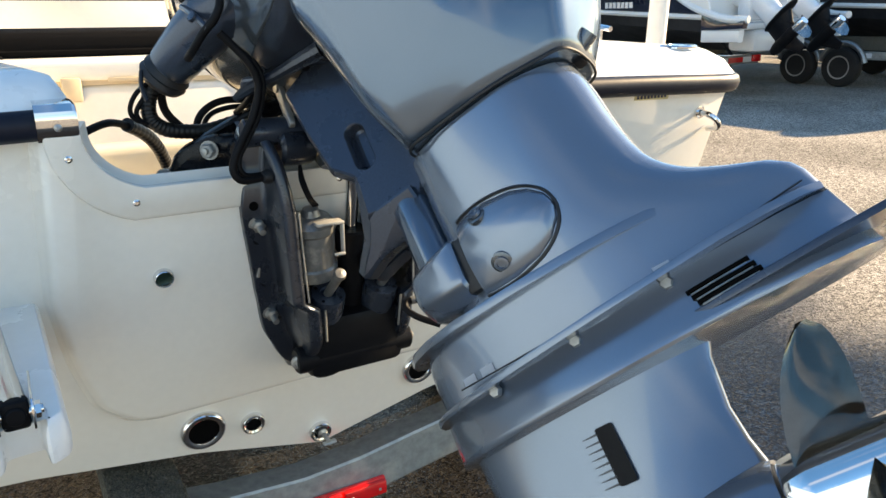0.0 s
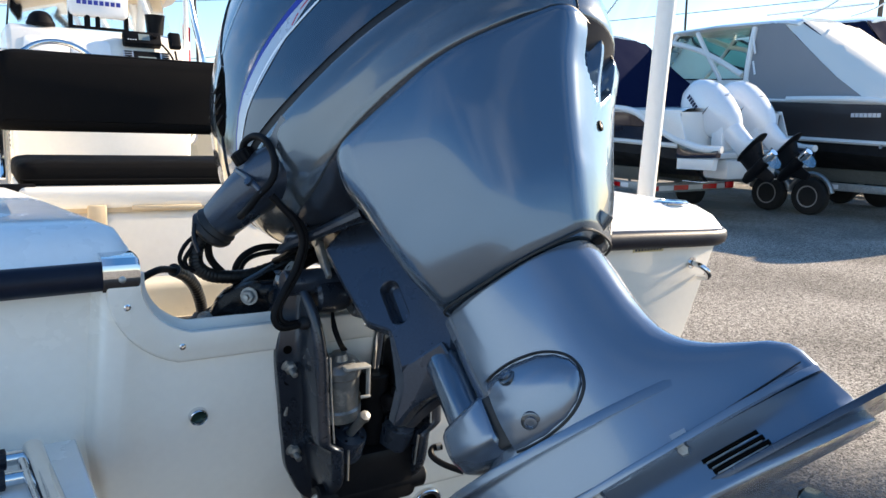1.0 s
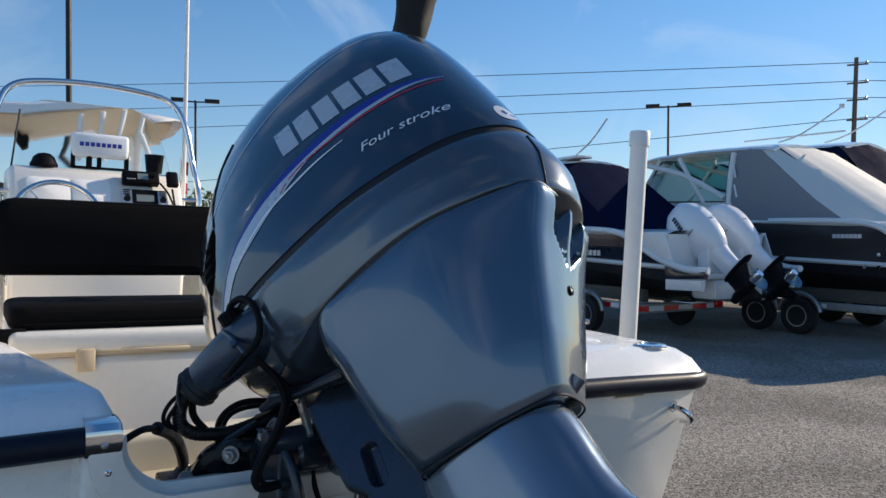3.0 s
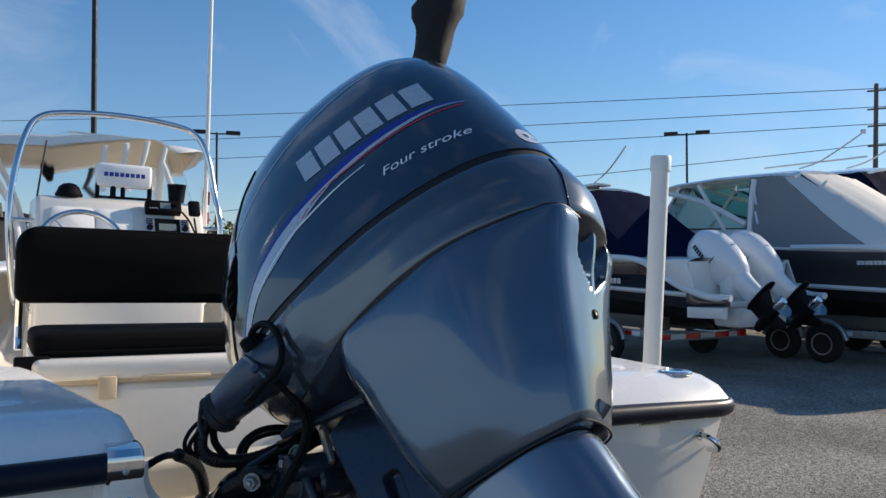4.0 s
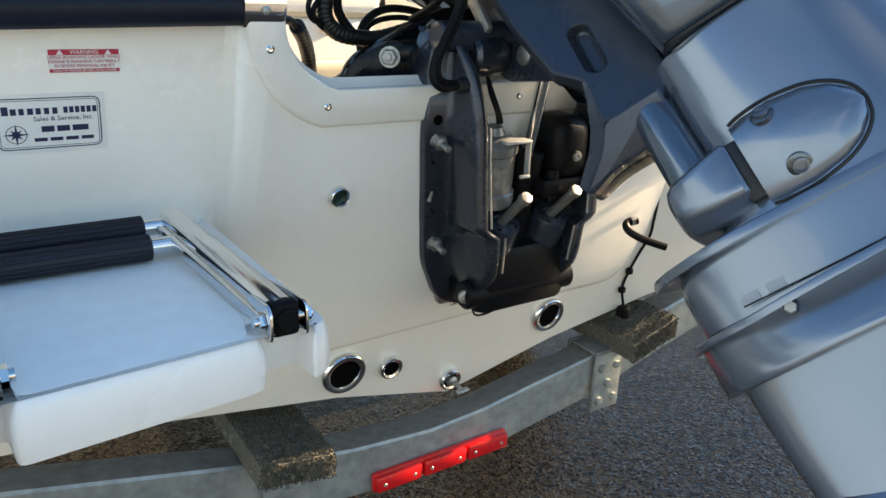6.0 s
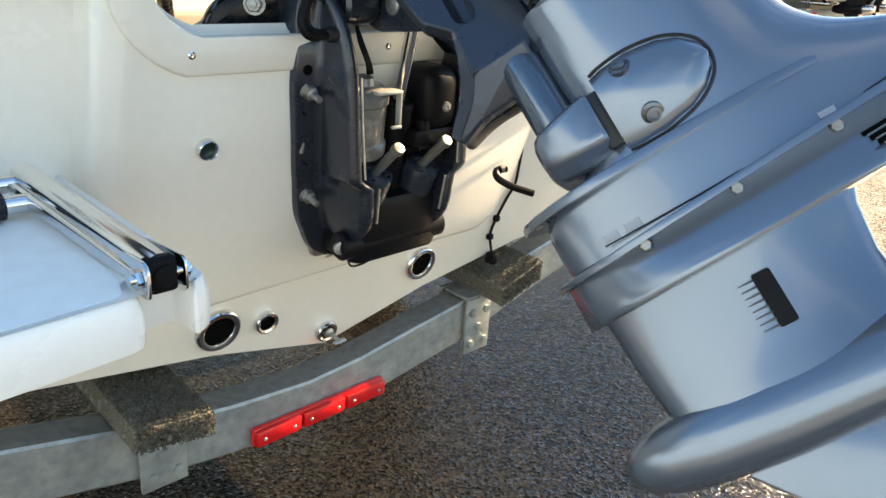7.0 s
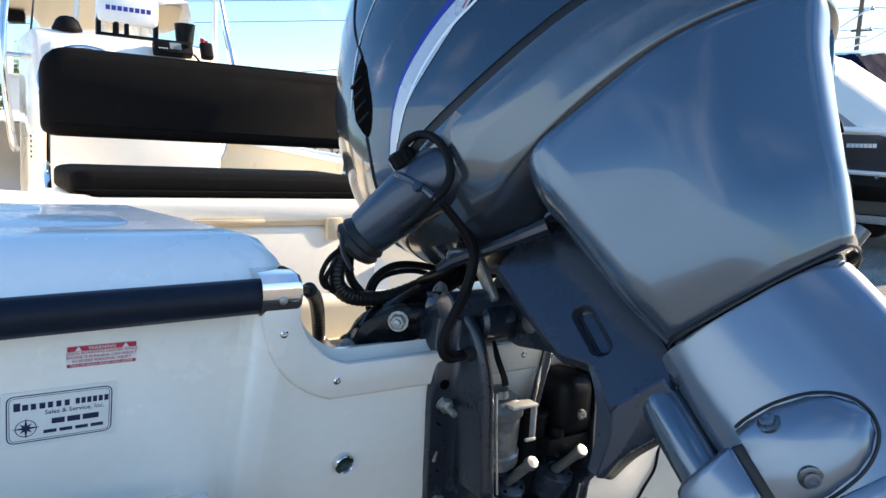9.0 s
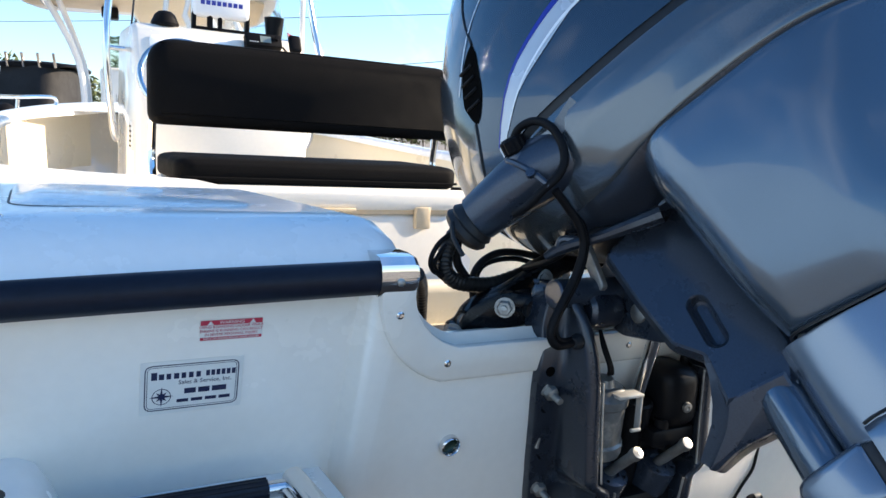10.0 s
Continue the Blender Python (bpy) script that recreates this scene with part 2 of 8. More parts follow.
WOODP = material("weathered_pole_wood", (0.16, 0.12, 0.09), 0.85, vary=0.2, bump=0.4, bump_scale=30)
LEAF = material("foliage", (0.10, 0.125, 0.045), 0.8, vary=0.4, grain=3, stain=(0.15, 0.12, 0.055), stain_scale=0.35, stain_at=0.5)
BARK = material("bark", (0.09, 0.07, 0.055), 0.9, vary=0.2)
GREYC2 = material("mid_grey_canvas", (0.25, 0.255, 0.27), 0.85, vary=0.06, grain=200, bump=0.3, bump_scale=6)
GREYC = material("dark_grey_canvas", (0.12, 0.115, 0.108), 0.85, vary=0.15, grain=200, bump=0.3, bump_scale=8)
CREAM = material("liner_cream", (0.80, 0.72, 0.56), 0.3, coat=0.3, vary=0.015, grain=60, stain=(0.74, 0.63, 0.46), stain_scale=2.5, stain_at=0.64)
WRAP = material("spiral_wrap", (0.009, 0.009, 0.009), 0.4, vary=0.3, grain=90, stain=(0.05, 0.047, 0.042), stain_scale=26, stain_at=0.6)
GLOSSB = material("gloss_black_paint", (0.005, 0.0055, 0.007), 0.22, vary=0.2, grain=80, stain=(0.012, 0.012, 0.012), stain_scale=14, ior=1.3)
RIM = material("grey_painted_rim", (0.30, 0.30, 0.30), 0.5, vary=0.1)
# shade beneath the parked hulls, painted near black on their bottoms
HULLSHADE = material("under_hull_shade", (0.012, 0.012, 0.014), 0.7, vary=0.3, grain=8)
HOSE = material("black_hose", (0.007, 0.007, 0.008), 0.5, vary=0.15, stain=(0.02, 0.02, 0.02), stain_scale=30, stain_at=0.62, ior=1.2)
SMOKE = material("tinted_acrylic", (0.93, 0.96, 0.96), 0.03, vary=0.0, transmission=1.0, ior=1.12)
TINT = material("green_tinted_glass", (0.55, 0.80, 0.76), 0.03, vary=0.0, transmission=1.0, ior=1.1)
SCREEN = material("dull_lcd", (0.20, 0.24, 0.23), 0.2, vary=0.02)
# near black colour for the shade inside bores, slots and holes
BORE_SHADE = material("bore_shade", (0.004, 0.004, 0.004), 0.9, vary=0.1, ior=1.05)
LENSG = material("green_bronze_bore", (0.02, 0.05, 0.04), 0.2, metal=0.4, vary=0.1)
EVA = material("ribbed_navy_rubber", (0.010, 0.012, 0.020), 0.55, vary=0.2, grain=200)

# ---------------------------------------------------------------- builders
FRAMES = {}


def smooth(me, angle=35):
    me.polygons.foreach_set("use_smooth", [True] * len(me.polygons))
    me.set_sharp_from_angle(angle=radians(angle))


def mesh(name, bm, mat, angle=35):
    me = bpy.data.meshes.new(name)
    bmesh.ops.recalc_face_normals(bm, faces=bm.faces)
    bm.to_mesh(me)
    bm.free()
    me.materials.append(mat)
    smooth(me, angle)
    return me


def thing(name, at, label, category, group="", kind="", level=True):
    """An empty at the base of a thing. at: a place, or the matrix of the thing's own axes, in boat coordinates (level) or the world's."""
    m = at if isinstance(at, Matrix) else Matrix.Translation(at)
    ob = new(name)
    ob.empty_display_size = 0.1
    ob.matrix_world = LEVEL @ m if level else m
    FRAMES[ob.name] = Matrix.Identity(4) if isinstance(at, Matrix) else m
    return tagged(ob, label, category, group, kind)


def part(name, bm, mat, parent, label="", angle=35):
    """A bmesh as one mesh object under a thing or a part; its points are in the thing's building axes."""
    f = FRAMES[parent.name]
    bmesh.ops.transform(bm, matrix=f.inverted(), verts=bm.verts)
    ob = new(name, mesh(name, bm, mat, angle))
    ob.parent = parent
    FRAMES[ob.name] = f
    return tagged(ob, label)


def solo(name, bm, mat, at, label, category, group="", kind="", level=True, angle=35):
    m = at if isinstance(at, Matrix) else Matrix.Translation(at)
    if not isinstance(at, Matrix):
        bmesh.ops.transform(bm, matrix=m.inverted(), verts=bm.verts)
    ob = new(name, mesh(name, bm, mat, angle))
    ob.matrix_world = LEVEL @ m if level else m
    FRAMES[ob.name] = Matrix.Identity(4) if isinstance(at, Matrix) else m
    return tagged(ob, label, category, group, kind)


def join(*bms):
    out = bmesh.new()
    for b in bms:
        me = bpy.data.meshes.new("t")
        b.to_mesh(me)
        b.free()
        out.from_mesh(me)
        bpy.data.meshes.remove(me)
    return out


def box(lo, hi, bevel=0.0, seg=2, m=None):
    bm = bmesh.new()
    bmesh.ops.create_cube(bm, size=1)
    lo, hi = Vector(lo), Vector(hi)
    for v in bm.verts:
        v.co = Vector([(lo[i] + hi[i]) / 2 + v.co[i] * (hi[i] - lo[i]) for i in range(3)])
    if bevel:
        bmesh.ops.bevel(bm, geom=bm.edges[:], offset=bevel, segments=seg, profile=0.5, affect="EDGES")
    if m:
        bmesh.ops.transform(bm, matrix=m, verts=bm.verts)
    return bm


def loft(rings, cap=True, closed=True):
    """Skins a list of rings of equally many points."""
    bm = bmesh.new()
    rows = [[bm.verts.new(p) for p in r] for r in rings]
    n = len(rows[0])
    for a, b in zip(rows, rows[1:]):
        for i in range(n if closed else n - 1):
            j = (i + 1) % n
            quad = []
            for v in (a[i], a[j], b[j], b[i]):
                if not any((v.co - q.co).length < 1e-7 for q in quad):
                    quad.append(v)
            if len(quad) > 2:
                bm.faces.new(quad)
    if cap and closed:
        for r in (rows[0], rows[-1]):
            try:
                bm.faces.new(r)
            except ValueError:
                pass
    return bm


def curve(points, steps=8, closed=False):
    """Points along a Catmull-Rom curve through the given ones."""
    ps = [Vector(p) for p in points]
    n, out = len(ps), []
    for i in range(n if closed else n - 1):
        p0, p1, p2, p3 = (ps[(i + k) % n] if closed else ps[min(max(i + k, 0), n - 1)] for k in (-1, 0, 1, 2))
        for s in range(steps):
            t = s / steps
            out.append(0.5 * (2 * p1 + (p2 - p0) * t + (2 * p0 - 5 * p1 + 4 * p2 - p3) * t * t + (3 * p1 - p0 - 3 * p2 + p3) * t ** 3))
    if not closed:
        out.append(ps[-1])
    return out


def tube(points, r, seg=10, steps=6, radii=None, ribs=0, closed=False, proud=1.22):
    """A round tube along a smooth curve; radii: one per given point; ribs: every so many rings stands proud."""
    ps = curve(points, steps, closed) if steps > 1 else [Vector(p) for p in points]
    rings, up = [], Vector((0.12, 0.2, 1)).normalized()
    for i, p in enumerate(ps):
        d = (ps[min(i + 1, len(ps) - 1)] - ps[max(i - 1, 0)]).normalized()
        side = d.cross(up)
        side = side.normalized() if side.length > 1e-4 else Vector((1, 0, 0))
        up = side.cross(d).normalized()
        rr = r
        if radii:
            f = i / max(1, len(ps) - 1) * (len(radii) - 1)
            k = min(int(f), len(radii) - 2)
            rr = radii[k] + (radii[k + 1] - radii[k]) * (f - k)
        if ribs:
            rr *= 1.0 if i % ribs else proud
        rings.append([p + (side * math.cos(2 * math.pi * j / seg) + up * math.sin(2 * math.pi * j / seg)) * rr for j in range(seg)])
    return loft(rings)


def lathe(profile, m, seg=24):
    """Turns (radius, height) pairs about the z axis of m."""
    rings = [[m @ Vector((max(r, 1e-5) * math.cos(2 * math.pi * j / seg), max(r, 1e-5) * math.sin(2 * math.pi * j / seg), h)) for j in range(seg)] for r, h in profile]
    return loft(rings)


def along(p, q):
    """Axes at p whose z points to q."""
    d = Vector(q) - Vector(p)
    return Matrix.Translation(p) @ d.to_track_quat("Z", "Y").to_matrix().to_4x4()


def rod(p, q, r, seg=12, r2=None, bevel=0.0):
    h = (Vector(q) - Vector(p)).length
    r2 = r if r2 is None else r2
    prof = [(0, 0), (r - bevel, 0), (r, bevel), (r2, h - bevel), (r2 - bevel, h), (0, h)] if bevel else [(0, 0), (r, 0), (r2, h), (0, h)]
    return lathe(prof, along(p, q), seg)


def inset(poly, d):
    """A closed 2D outline moved inwards by d (counter-clockwise outlines)."""
    n, out = len(poly), []
    area = sum(poly[i][0] * poly[(i + 1) % n][1] - poly[(i + 1) % n][0] * poly[i][1] for i in range(n))
    sg = 1 if area > 0 else -1
    for i in range(n):
        p0, p1, p2 = (Vector(poly[(i + k) % n]) for k in (-1, 0, 1))
        a, b = (p1 - p0).normalized(), (p2 - p1).normalized()
        na, nb = Vector((-a.y, a.x)) * sg, Vector((-b.y, b.x)) * sg
        m = (na + nb)
        m = m / max(0.35, m.dot(na)) if m.length > 1e-6 else na
        out.append(p1 + m * d)
    return out


def slab(poly, place, depth, bevel=0.004, back=True):
    """A plate: a 2D outline, its place(x, y, d) in space with d the height over its back, with a rounded front edge."""
    levels = [(0, 0)] if back else []
    levels += [(0, depth - bevel), (bevel * 0.3, depth - bevel * 0.3), (bevel, depth)] if bevel else [(0, depth)]
    rings = [[place(p[0], p[1], h) for p in (inset(poly, i) if i else poly)] for i, h in levels]
    return loft(rings)


def rounded(poly, r, seg=4):
    """Rounds the corners of a 2D outline; r: one radius, or one for each corner."""
    n, out = len(poly), []
    for i in range(n):
        p0, p1, p2 = (Vector(poly[(i + k) % n]) for k in (-1, 0, 1))
        rr = r[i] if isinstance(r, (list, tuple)) else r
        if rr <= 0:
            out.append(p1)
            continue
        a, b = p0 - p1, p2 - p1
        ra = min(rr, a.length * 0.49, b.length * 0.49)
        s, e = p1 + a.normalized() * ra, p1 + b.normalized() * ra
        for k in range(seg + 1):
            t = k / seg
            out.append((1 - t) ** 2 * s + 2 * t * (1 - t) * p1 + t * t * e)
    return out


def lerp(table, x):
    """Linear reading of a table of (x, value)."""
    if x <= table[0][0]:
        return table[0][1]
    for (a, u), (b, v) in zip(table, table[1:]):
        if x <= b:
            return u + (v - u) * (x - a) / (b - a)
    return table[-1][1]


def soft(table, x):
    """A smooth reading of a table."""
    xs, ys = [t[0] for t in table], [t[1] for t in table]
    if x <= xs[0]:
        return ys[0]
    if x >= xs[-1]:
        return ys[-1]
    k = max(i for i in range(len(xs)) if xs[i] <= x)
    k = min(k, len(xs) - 2)
    h = xs[k + 1] - xs[k]
    t = (x - xs[k]) / h

    def slope(i):
        if i == 0:
            return (ys[1] - ys[0]) / (xs[1] - xs[0])
        if i == len(xs) - 1:
            return (ys[-1] - ys[-2]) / (xs[-1] - xs[-2])
        return (ys[i + 1] - ys[i - 1]) / (xs[i + 1] - xs[i - 1])

    return (2 * t ** 3 - 3 * t * t + 1) * ys[k] + (t ** 3 - 2 * t * t + t) * h * slope(k) + (-2 * t ** 3 + 3 * t * t) * ys[k + 1] + (t ** 3 - t * t) * h * slope(k + 1)


def words(text, size, m, depth=0.0006, shear=0.0, stretch=1.0):
    """Flat lettering in the built-in font as a bmesh, centred, in the axes of m."""
    cu = bpy.data.curves.new("t", "FONT")
    cu.body, cu.size, cu.extrude, cu.shear, cu.align_x, cu.align_y = text, size, depth, shear, "CENTER", "CENTER"
    cu.resolution_u = 3
    ob = bpy.data.objects.new("t", cu)
    scene.collection.objects.link(ob)
    bpy.context.view_layer.update()
    me = ob.evaluated_get(bpy.context.evaluated_depsgraph_get()).to_mesh()
    bm = bmesh.new()
    bm.from_mesh(me)
    ob.to_mesh_clear()
    bpy.data.objects.remove(ob)
    bpy.data.curves.remove(cu)
    bmesh.ops.transform(bm, matrix=m @ Matrix.Diagonal((stretch, 1, 1, 1)), verts=bm.verts)
    return bm


def axes(origin, x, y):
    """A matrix with its x and y axes along the given ways."""
    x = Vector(x).normalized()
    z = x.cross(Vector(y)).normalized()
    y = z.cross(x)
    return Matrix.Translation(origin) @ Matrix((x, y, z)).transposed().to_4x4()


X0 = 0.55  # the boat's centre line

# ---------------------------------------------------------------- ground
gb = bmesh.new()
bmesh.ops.create_grid(gb, x_segments=40, y_segments=40, size=1)
for v in gb.verts:
    v.co.x, v.co.y = [math.copysign(abs(c) ** 3 * 900, c) for c in (v.co.x, v.co.y)]
    far = math.hypot(v.co.x, v.co.y)
    v.co.z = -0.0004 * max(0, far - 30) if far < 400 else -0.15
solo("ground", gb, ASPHALT, (0, 0, 0), "worn grey asphalt parking lot, damp with painted shade near the boat", "ground", kind="structure", level=False)

# a long wall out of view to port, added so the apron reflects blue
REFLECTOR = material("reflector_wall_blue", (0.205, 0.32, 0.47), 0.6, vary=0.08, grain=3, stain=(0.18, 0.285, 0.42), stain_scale=0.4)
solo("reflector_wall", box((-7.3, -26, -0.02), (-7.0, 11.0, 5.0), 0.02, 1), REFLECTOR, (-7.15, -12, 0), "long plain blue wall, unseen, added for the apron to reflect", "wall", kind="structure", level=False)

# ---------------------------------------------------------------- hull of the boat


def tr(x, z, d=0.0):
    """A place on the raked transom; d: how far it stands proud towards the stern."""
    return Vector((x, 1.335 + 0.207 * (1.48 - z) - d, z))


def half_beam(y):
    return soft([(1.3, 1.052), (1.34, 1.070), (1.38, 1.086), (1.46, 1.104), (2.0, 1.135), (3.0, 1.19), (4.0, 1.23), (5.0, 1.18), (6.0, 0.98), (6.8, 0.6), (7.4, 0.03)], y)


def sheer(y):
    return soft([(1.3, 1.525), (3.0, 1.54), (5.0, 1.62), (7.4, 1.80)], y)


boat = thing("bay_boat", (X0, 1.5, 0.66), "cream white fibreglass bay boat on a trailer, stern towards the lot", "boat")


def hull_section(y, q):
    """Half section from the rail down to the keel: (out, z) pairs; q is 0 at the stern and 1 at the stem."""
    b, s = half_beam(y), sheer(y)
    chine_out, chine_z = b * (0.90 - 0.45 * q), 0.83 + 0.35 * q
    keel = 0.665 + 0.55 * q ** 3
    return [(b, s - 0.09), (b * (0.985 - 0.02 * q), s - 0.22), (b * (0.965 - 0.08 * q), s - 0.40), (b * (0.945 - 0.2 * q), chine_z + 0.14), (chine_out + 0.015, chine_z + 0.01),
            (chine_out - 0.02, chine_z - 0.015), (chine_out * 0.6, keel + 0.73 * (chine_z - keel)), (chine_out * 0.28, keel + 0.42 * (chine_z - keel)), (0.0, keel)]


rings = []
for i in range(33):
    f = i / 32
    half = hull_section(1.34 + f * 6.05, f)
    full = [(X0 - o, z) for o, z in half] + [(X0 + o, z) for o, z in reversed(half[:-1])]
    rings.append([tr(x, z, -0.01) if i == 0 else Vector((x, max(1.34 + f * 6.05, tr(x, z).y + 0.02 + f), z)) for x, z in full])
part("hull_shell", loft(rings, cap=False, closed=False), GEL, boat, angle=28)

# transom with the engine notch
NOTCH_L, NOTCH_R, NOTCH_Z = 0.128, 0.972, 1.345


def corner(x, zb, w, sg, n=9):
    """A rounded inner corner of the notch, from its upright side down to its sill."""
    return [(x + sg * w * (1 - math.cos(q)), 1.445 - (1.445 - zb) * (q / (math.pi / 2) * 0.35 + 0.65 * math.sin(q))) for q in [math.pi / 2 * i / n for i in range(n + 1)]]


notch = corner(NOTCH_L, NOTCH_Z + 0.002, 0.085, 1) + list(reversed(corner(NOTCH_R, NOTCH_Z + 0.002, 0.085, -1)))
half = [(o, z) for o, z in hull_section(1.34, 0)]
outline = [(X0 - half[0][0], 1.445)] + notch + [(X0 + half[0][0], 1.445)] + [(X0 + o, z) for o, z in half[1:]] + [(X0 - o, z) for o, z in reversed(half[1:-1])]
outline = list(reversed(outline))
part("transom", slab([Vector(p) for p in outline], lambda x, z, h: tr(x, z, h - 0.05), 0.05, 0.006), GEL, boat, angle=30)
# engine pad, standing proud of the transom
pad = notch + [(1.03, 1.445), (1.04, 1.15), (1.02, 0.99), (0.978, 0.90), (0.93, 0.868), (X0, 0.871), (0.20, 0.862), (0.155, 0.872), (0.10, 0.92), (0.068, 1.02), (0.05, 1.16), (0.066, 1.445)]
pad = list(reversed(pad))
pad2 = rounded([Vector(p) for p in pad], [0.0, 0.0, 0.05, 0.02, 0.02, 0.05, 0.02, 0.05, 0.02, 0.02, 0.05, 0.0] + [0.0] * 20)
prings = [[tr(p[0], p[1], h) for p in (inset(pad2, i) if i else pad2)] for i, h in ((-0.012, -0.004), (-0.004, 0.004), (0.002, 0.016), (0.008, 0.025), (0.018, 0.030))]
part("engine_pad", loft(prings), GEL, boat, angle=40)
lip_out = corner(0.074, 1.290, 0.118, 1) + list(reversed(corner(1.026, 1.290, 0.118, -1)))
lip = [Vector(p) for p in notch] + [Vector(p) for p in reversed(lip_out)]
part("notch_flange", slab(list(reversed(lip)), lambda x, z, h: tr(x, z, 0.024 + h), 0.014, 0.006), GEL, boat, angle=40)
for x, z in ((0.106, 1.405), (0.196, 1.322), (0.904, 1.322), (0.994, 1.405), (0.55, 1.322)):
    part("flange_screw", lathe([(0, 0), (0.0062, 0), (0.0058, 0.002), (0.003, 0.0034), (0, 0.003)], along(tr(x, z, 0.037), tr(x, z, 0.06)), 12), CHROME, boat, "small stainless screw")

# through-hull fittings, each a flanged ring whose dark disc draws the bore's shade


def fitting(name, x, z, r, bore, d, mat=CHROME, inner=BORE_SHADE, label=""):
    m = along(tr(x, z, d), tr(x, z, d + 0.1) + Vector((0, 0, -0.02)))
    f = part(name, lathe([(bore, -0.004), (r, -0.004), (r, 0.003), (r * 0.97, 0.008), (r * 0.9, 0.011), (r * 0.5 + bore * 0.5, 0.0115), (bore * 1.08, 0.009), (bore, 0.004), (bore, -0.003)], m, 32), mat, boat, label)
    part("bore", lathe([(0, -0.002), (bore * 1.02, -0.002), (bore * 1.02, 0.001), (0, 0.0005)], m, 20), inner, f)
    return f


fitting("drain_outlet", 0.229, 1.176, 0.0175, 0.0125, 0.030, inner=LENSG, label="small stainless drain with a dark green bore")
fitting("scupper", 0.287, 0.797, 0.046, 0.029, 0.0, label="large stainless scupper ring")
fitting("bilge_outlet", 0.39, 0.781, 0.026, 0.015, 0.0, label="small stainless bilge outlet")
fitting("scupper", 0.79, 0.81, 0.043, 0.027, 0.0, label="large stainless scupper ring")
plug = fitting("drain_plug_seat", 0.545, 0.704, 0.026, 0.015, 0.0, label="stainless drain plug seat")
pm = along(tr(0.547, 0.702, 0.0), tr(0.552, 0.690, 0.08))
part("drain_plug", join(lathe([(0, 0), (0.012, 0), (0.012, 0.012), (0.005, 0.016), (0.005, 0.05), (0, 0.05)], pm, 12), box((-0.016, -0.003, 0.04), (0.016, 0.003, 0.052), 0.002, 1, pm)), ALLOY, plug, "brass winged drain plug")

# deck cap: quarter decks either side of the notch, with side decks running forward


def side_deck(sg):
    """One side of the deck cap: wide aft quarter, then a narrow side deck to the bow. Rings run across, from the rail inwards."""
    rr = []
    ys = [1.325, 1.34, 1.37, 1.42, 1.5, 1.6, 1.75, 1.9, 2.05, 2.12, 2.2] + [2.2 + (7.1 - 2.2) * k / 24 for k in range(1, 25)]
    for y in ys:
        b, s = half_beam(max(y, 1.34)), sheer(y)
        aft = min(1.0, max(0.0, (y - 1.325) / 0.09))
        drop = (1 - math.sin(aft * math.pi / 2)) * 0.07
        inner = lerp([(1.3, X0 - NOTCH_L + 0.004), (1.36, X0 - NOTCH_L + 0.004), (2.05, 0.555), (2.16, 0.70), (2.26, 0.86), (2.4, b - 0.15), (5.5, b - 0.18), (6.6, max(0.0, b - 0.5)), (7.1, 0.0)], y)
        inner = min(inner, b - 0.02)
        top = s - drop
        sec = [(b + 0.004, s - 0.10), (b + 0.003, min(top, s - 0.055)), (b - 0.012, min(top, s - 0.028)), (b - 0.035, min(top, s - 0.008)), (b - 0.07, top), (inner + 0.03, top + 0.004 * aft), (inner + 0.008, top - 0.004), (inner, top - 0.016), (inner, s - 0.10 if y < 1.4 else s - 0.30 if y < 2.1 else s - 0.04)]
        rr.append([Vector((X0 + sg * o, y, z)) for o, z in sec])
    return loft(rr, cap=False, closed=False)


part("port_deck", side_deck(-1), DECKW, boat, "white moulded quarter deck", angle=50)
part("starboard_deck", side_deck(1), DECKW, boat, "white moulded quarter deck", angle=50)
for sg in (-1, 1):
    # inner liner from the side deck down to the cockpit sole
    ys = [2.42 + (6.7 - 2.42) * k / 20 for k in range(21)]
    lin = [[Vector((X0 + sg * max(0.0, half_beam(y) - 0.15 - o), y, z if z < 1.2 else sheer(y) - 0.03)) for o, z in ((0, 1.5), (0.01, 1.15), (0.05, 1.06), (0.12, 0.985), (0.14, 0.95))] for y in ys]
    part("liner", loft(lin, cap=False, closed=False), CREAM, boat, angle=50)
    # cheek of the splash well and the quarter's forward face
    face = curve([(X0 + sg * o, y, 1.505) for o, y in ((half_beam(2.42) - 0.145, 2.46), (half_beam(2.4) - 0.17, 2.36), (0.85, 2.27), (0.70, 2.17), (0.55, 2.05))], 5)
    rr = [[Vector((p.x, p.y + dy, z)) for p in face] for z, dy in ((1.505, 0.0), (1.47, 0.004), (1.2, 0.02), (1.02, 0.035), (0.97, 0.06), (0.952, 0.1))]
    part("quarter_face", loft(rr, cap=False, closed=False), CREAM, boat, angle=60)
part("cockpit_sole", box((X0 - 1.05, 1.86, 0.93), (X0 + 1.05, 6.6, 0.95), 0), GRIP, boat, "cream non-skid cockpit sole")
part("splash_well", join(box((NOTCH_L - 0.02, 1.39, 1.235), (NOTCH_R + 0.02, 1.80, 1.255), 0.004), box((NOTCH_L - 0.02, 1.78, 0.94), (NOTCH_R + 0.02, 1.86, 1.34), 0.02, 3)), CREAM, boat, "cream splash well behind the transom", angle=40)
part("bow_deck", loft([[Vector((X0 - half_beam(y) * 0.98, y, sheer(y) - 0.02)), Vector((X0, y, sheer(y) + 0.01)), Vector((X0 + half_beam(y) * 0.98, y, sheer(y) - 0.02))] for y in (6.0, 6.4, 6.8, 7.1, 7.35)], cap=False, closed=False), DECKW, boat)

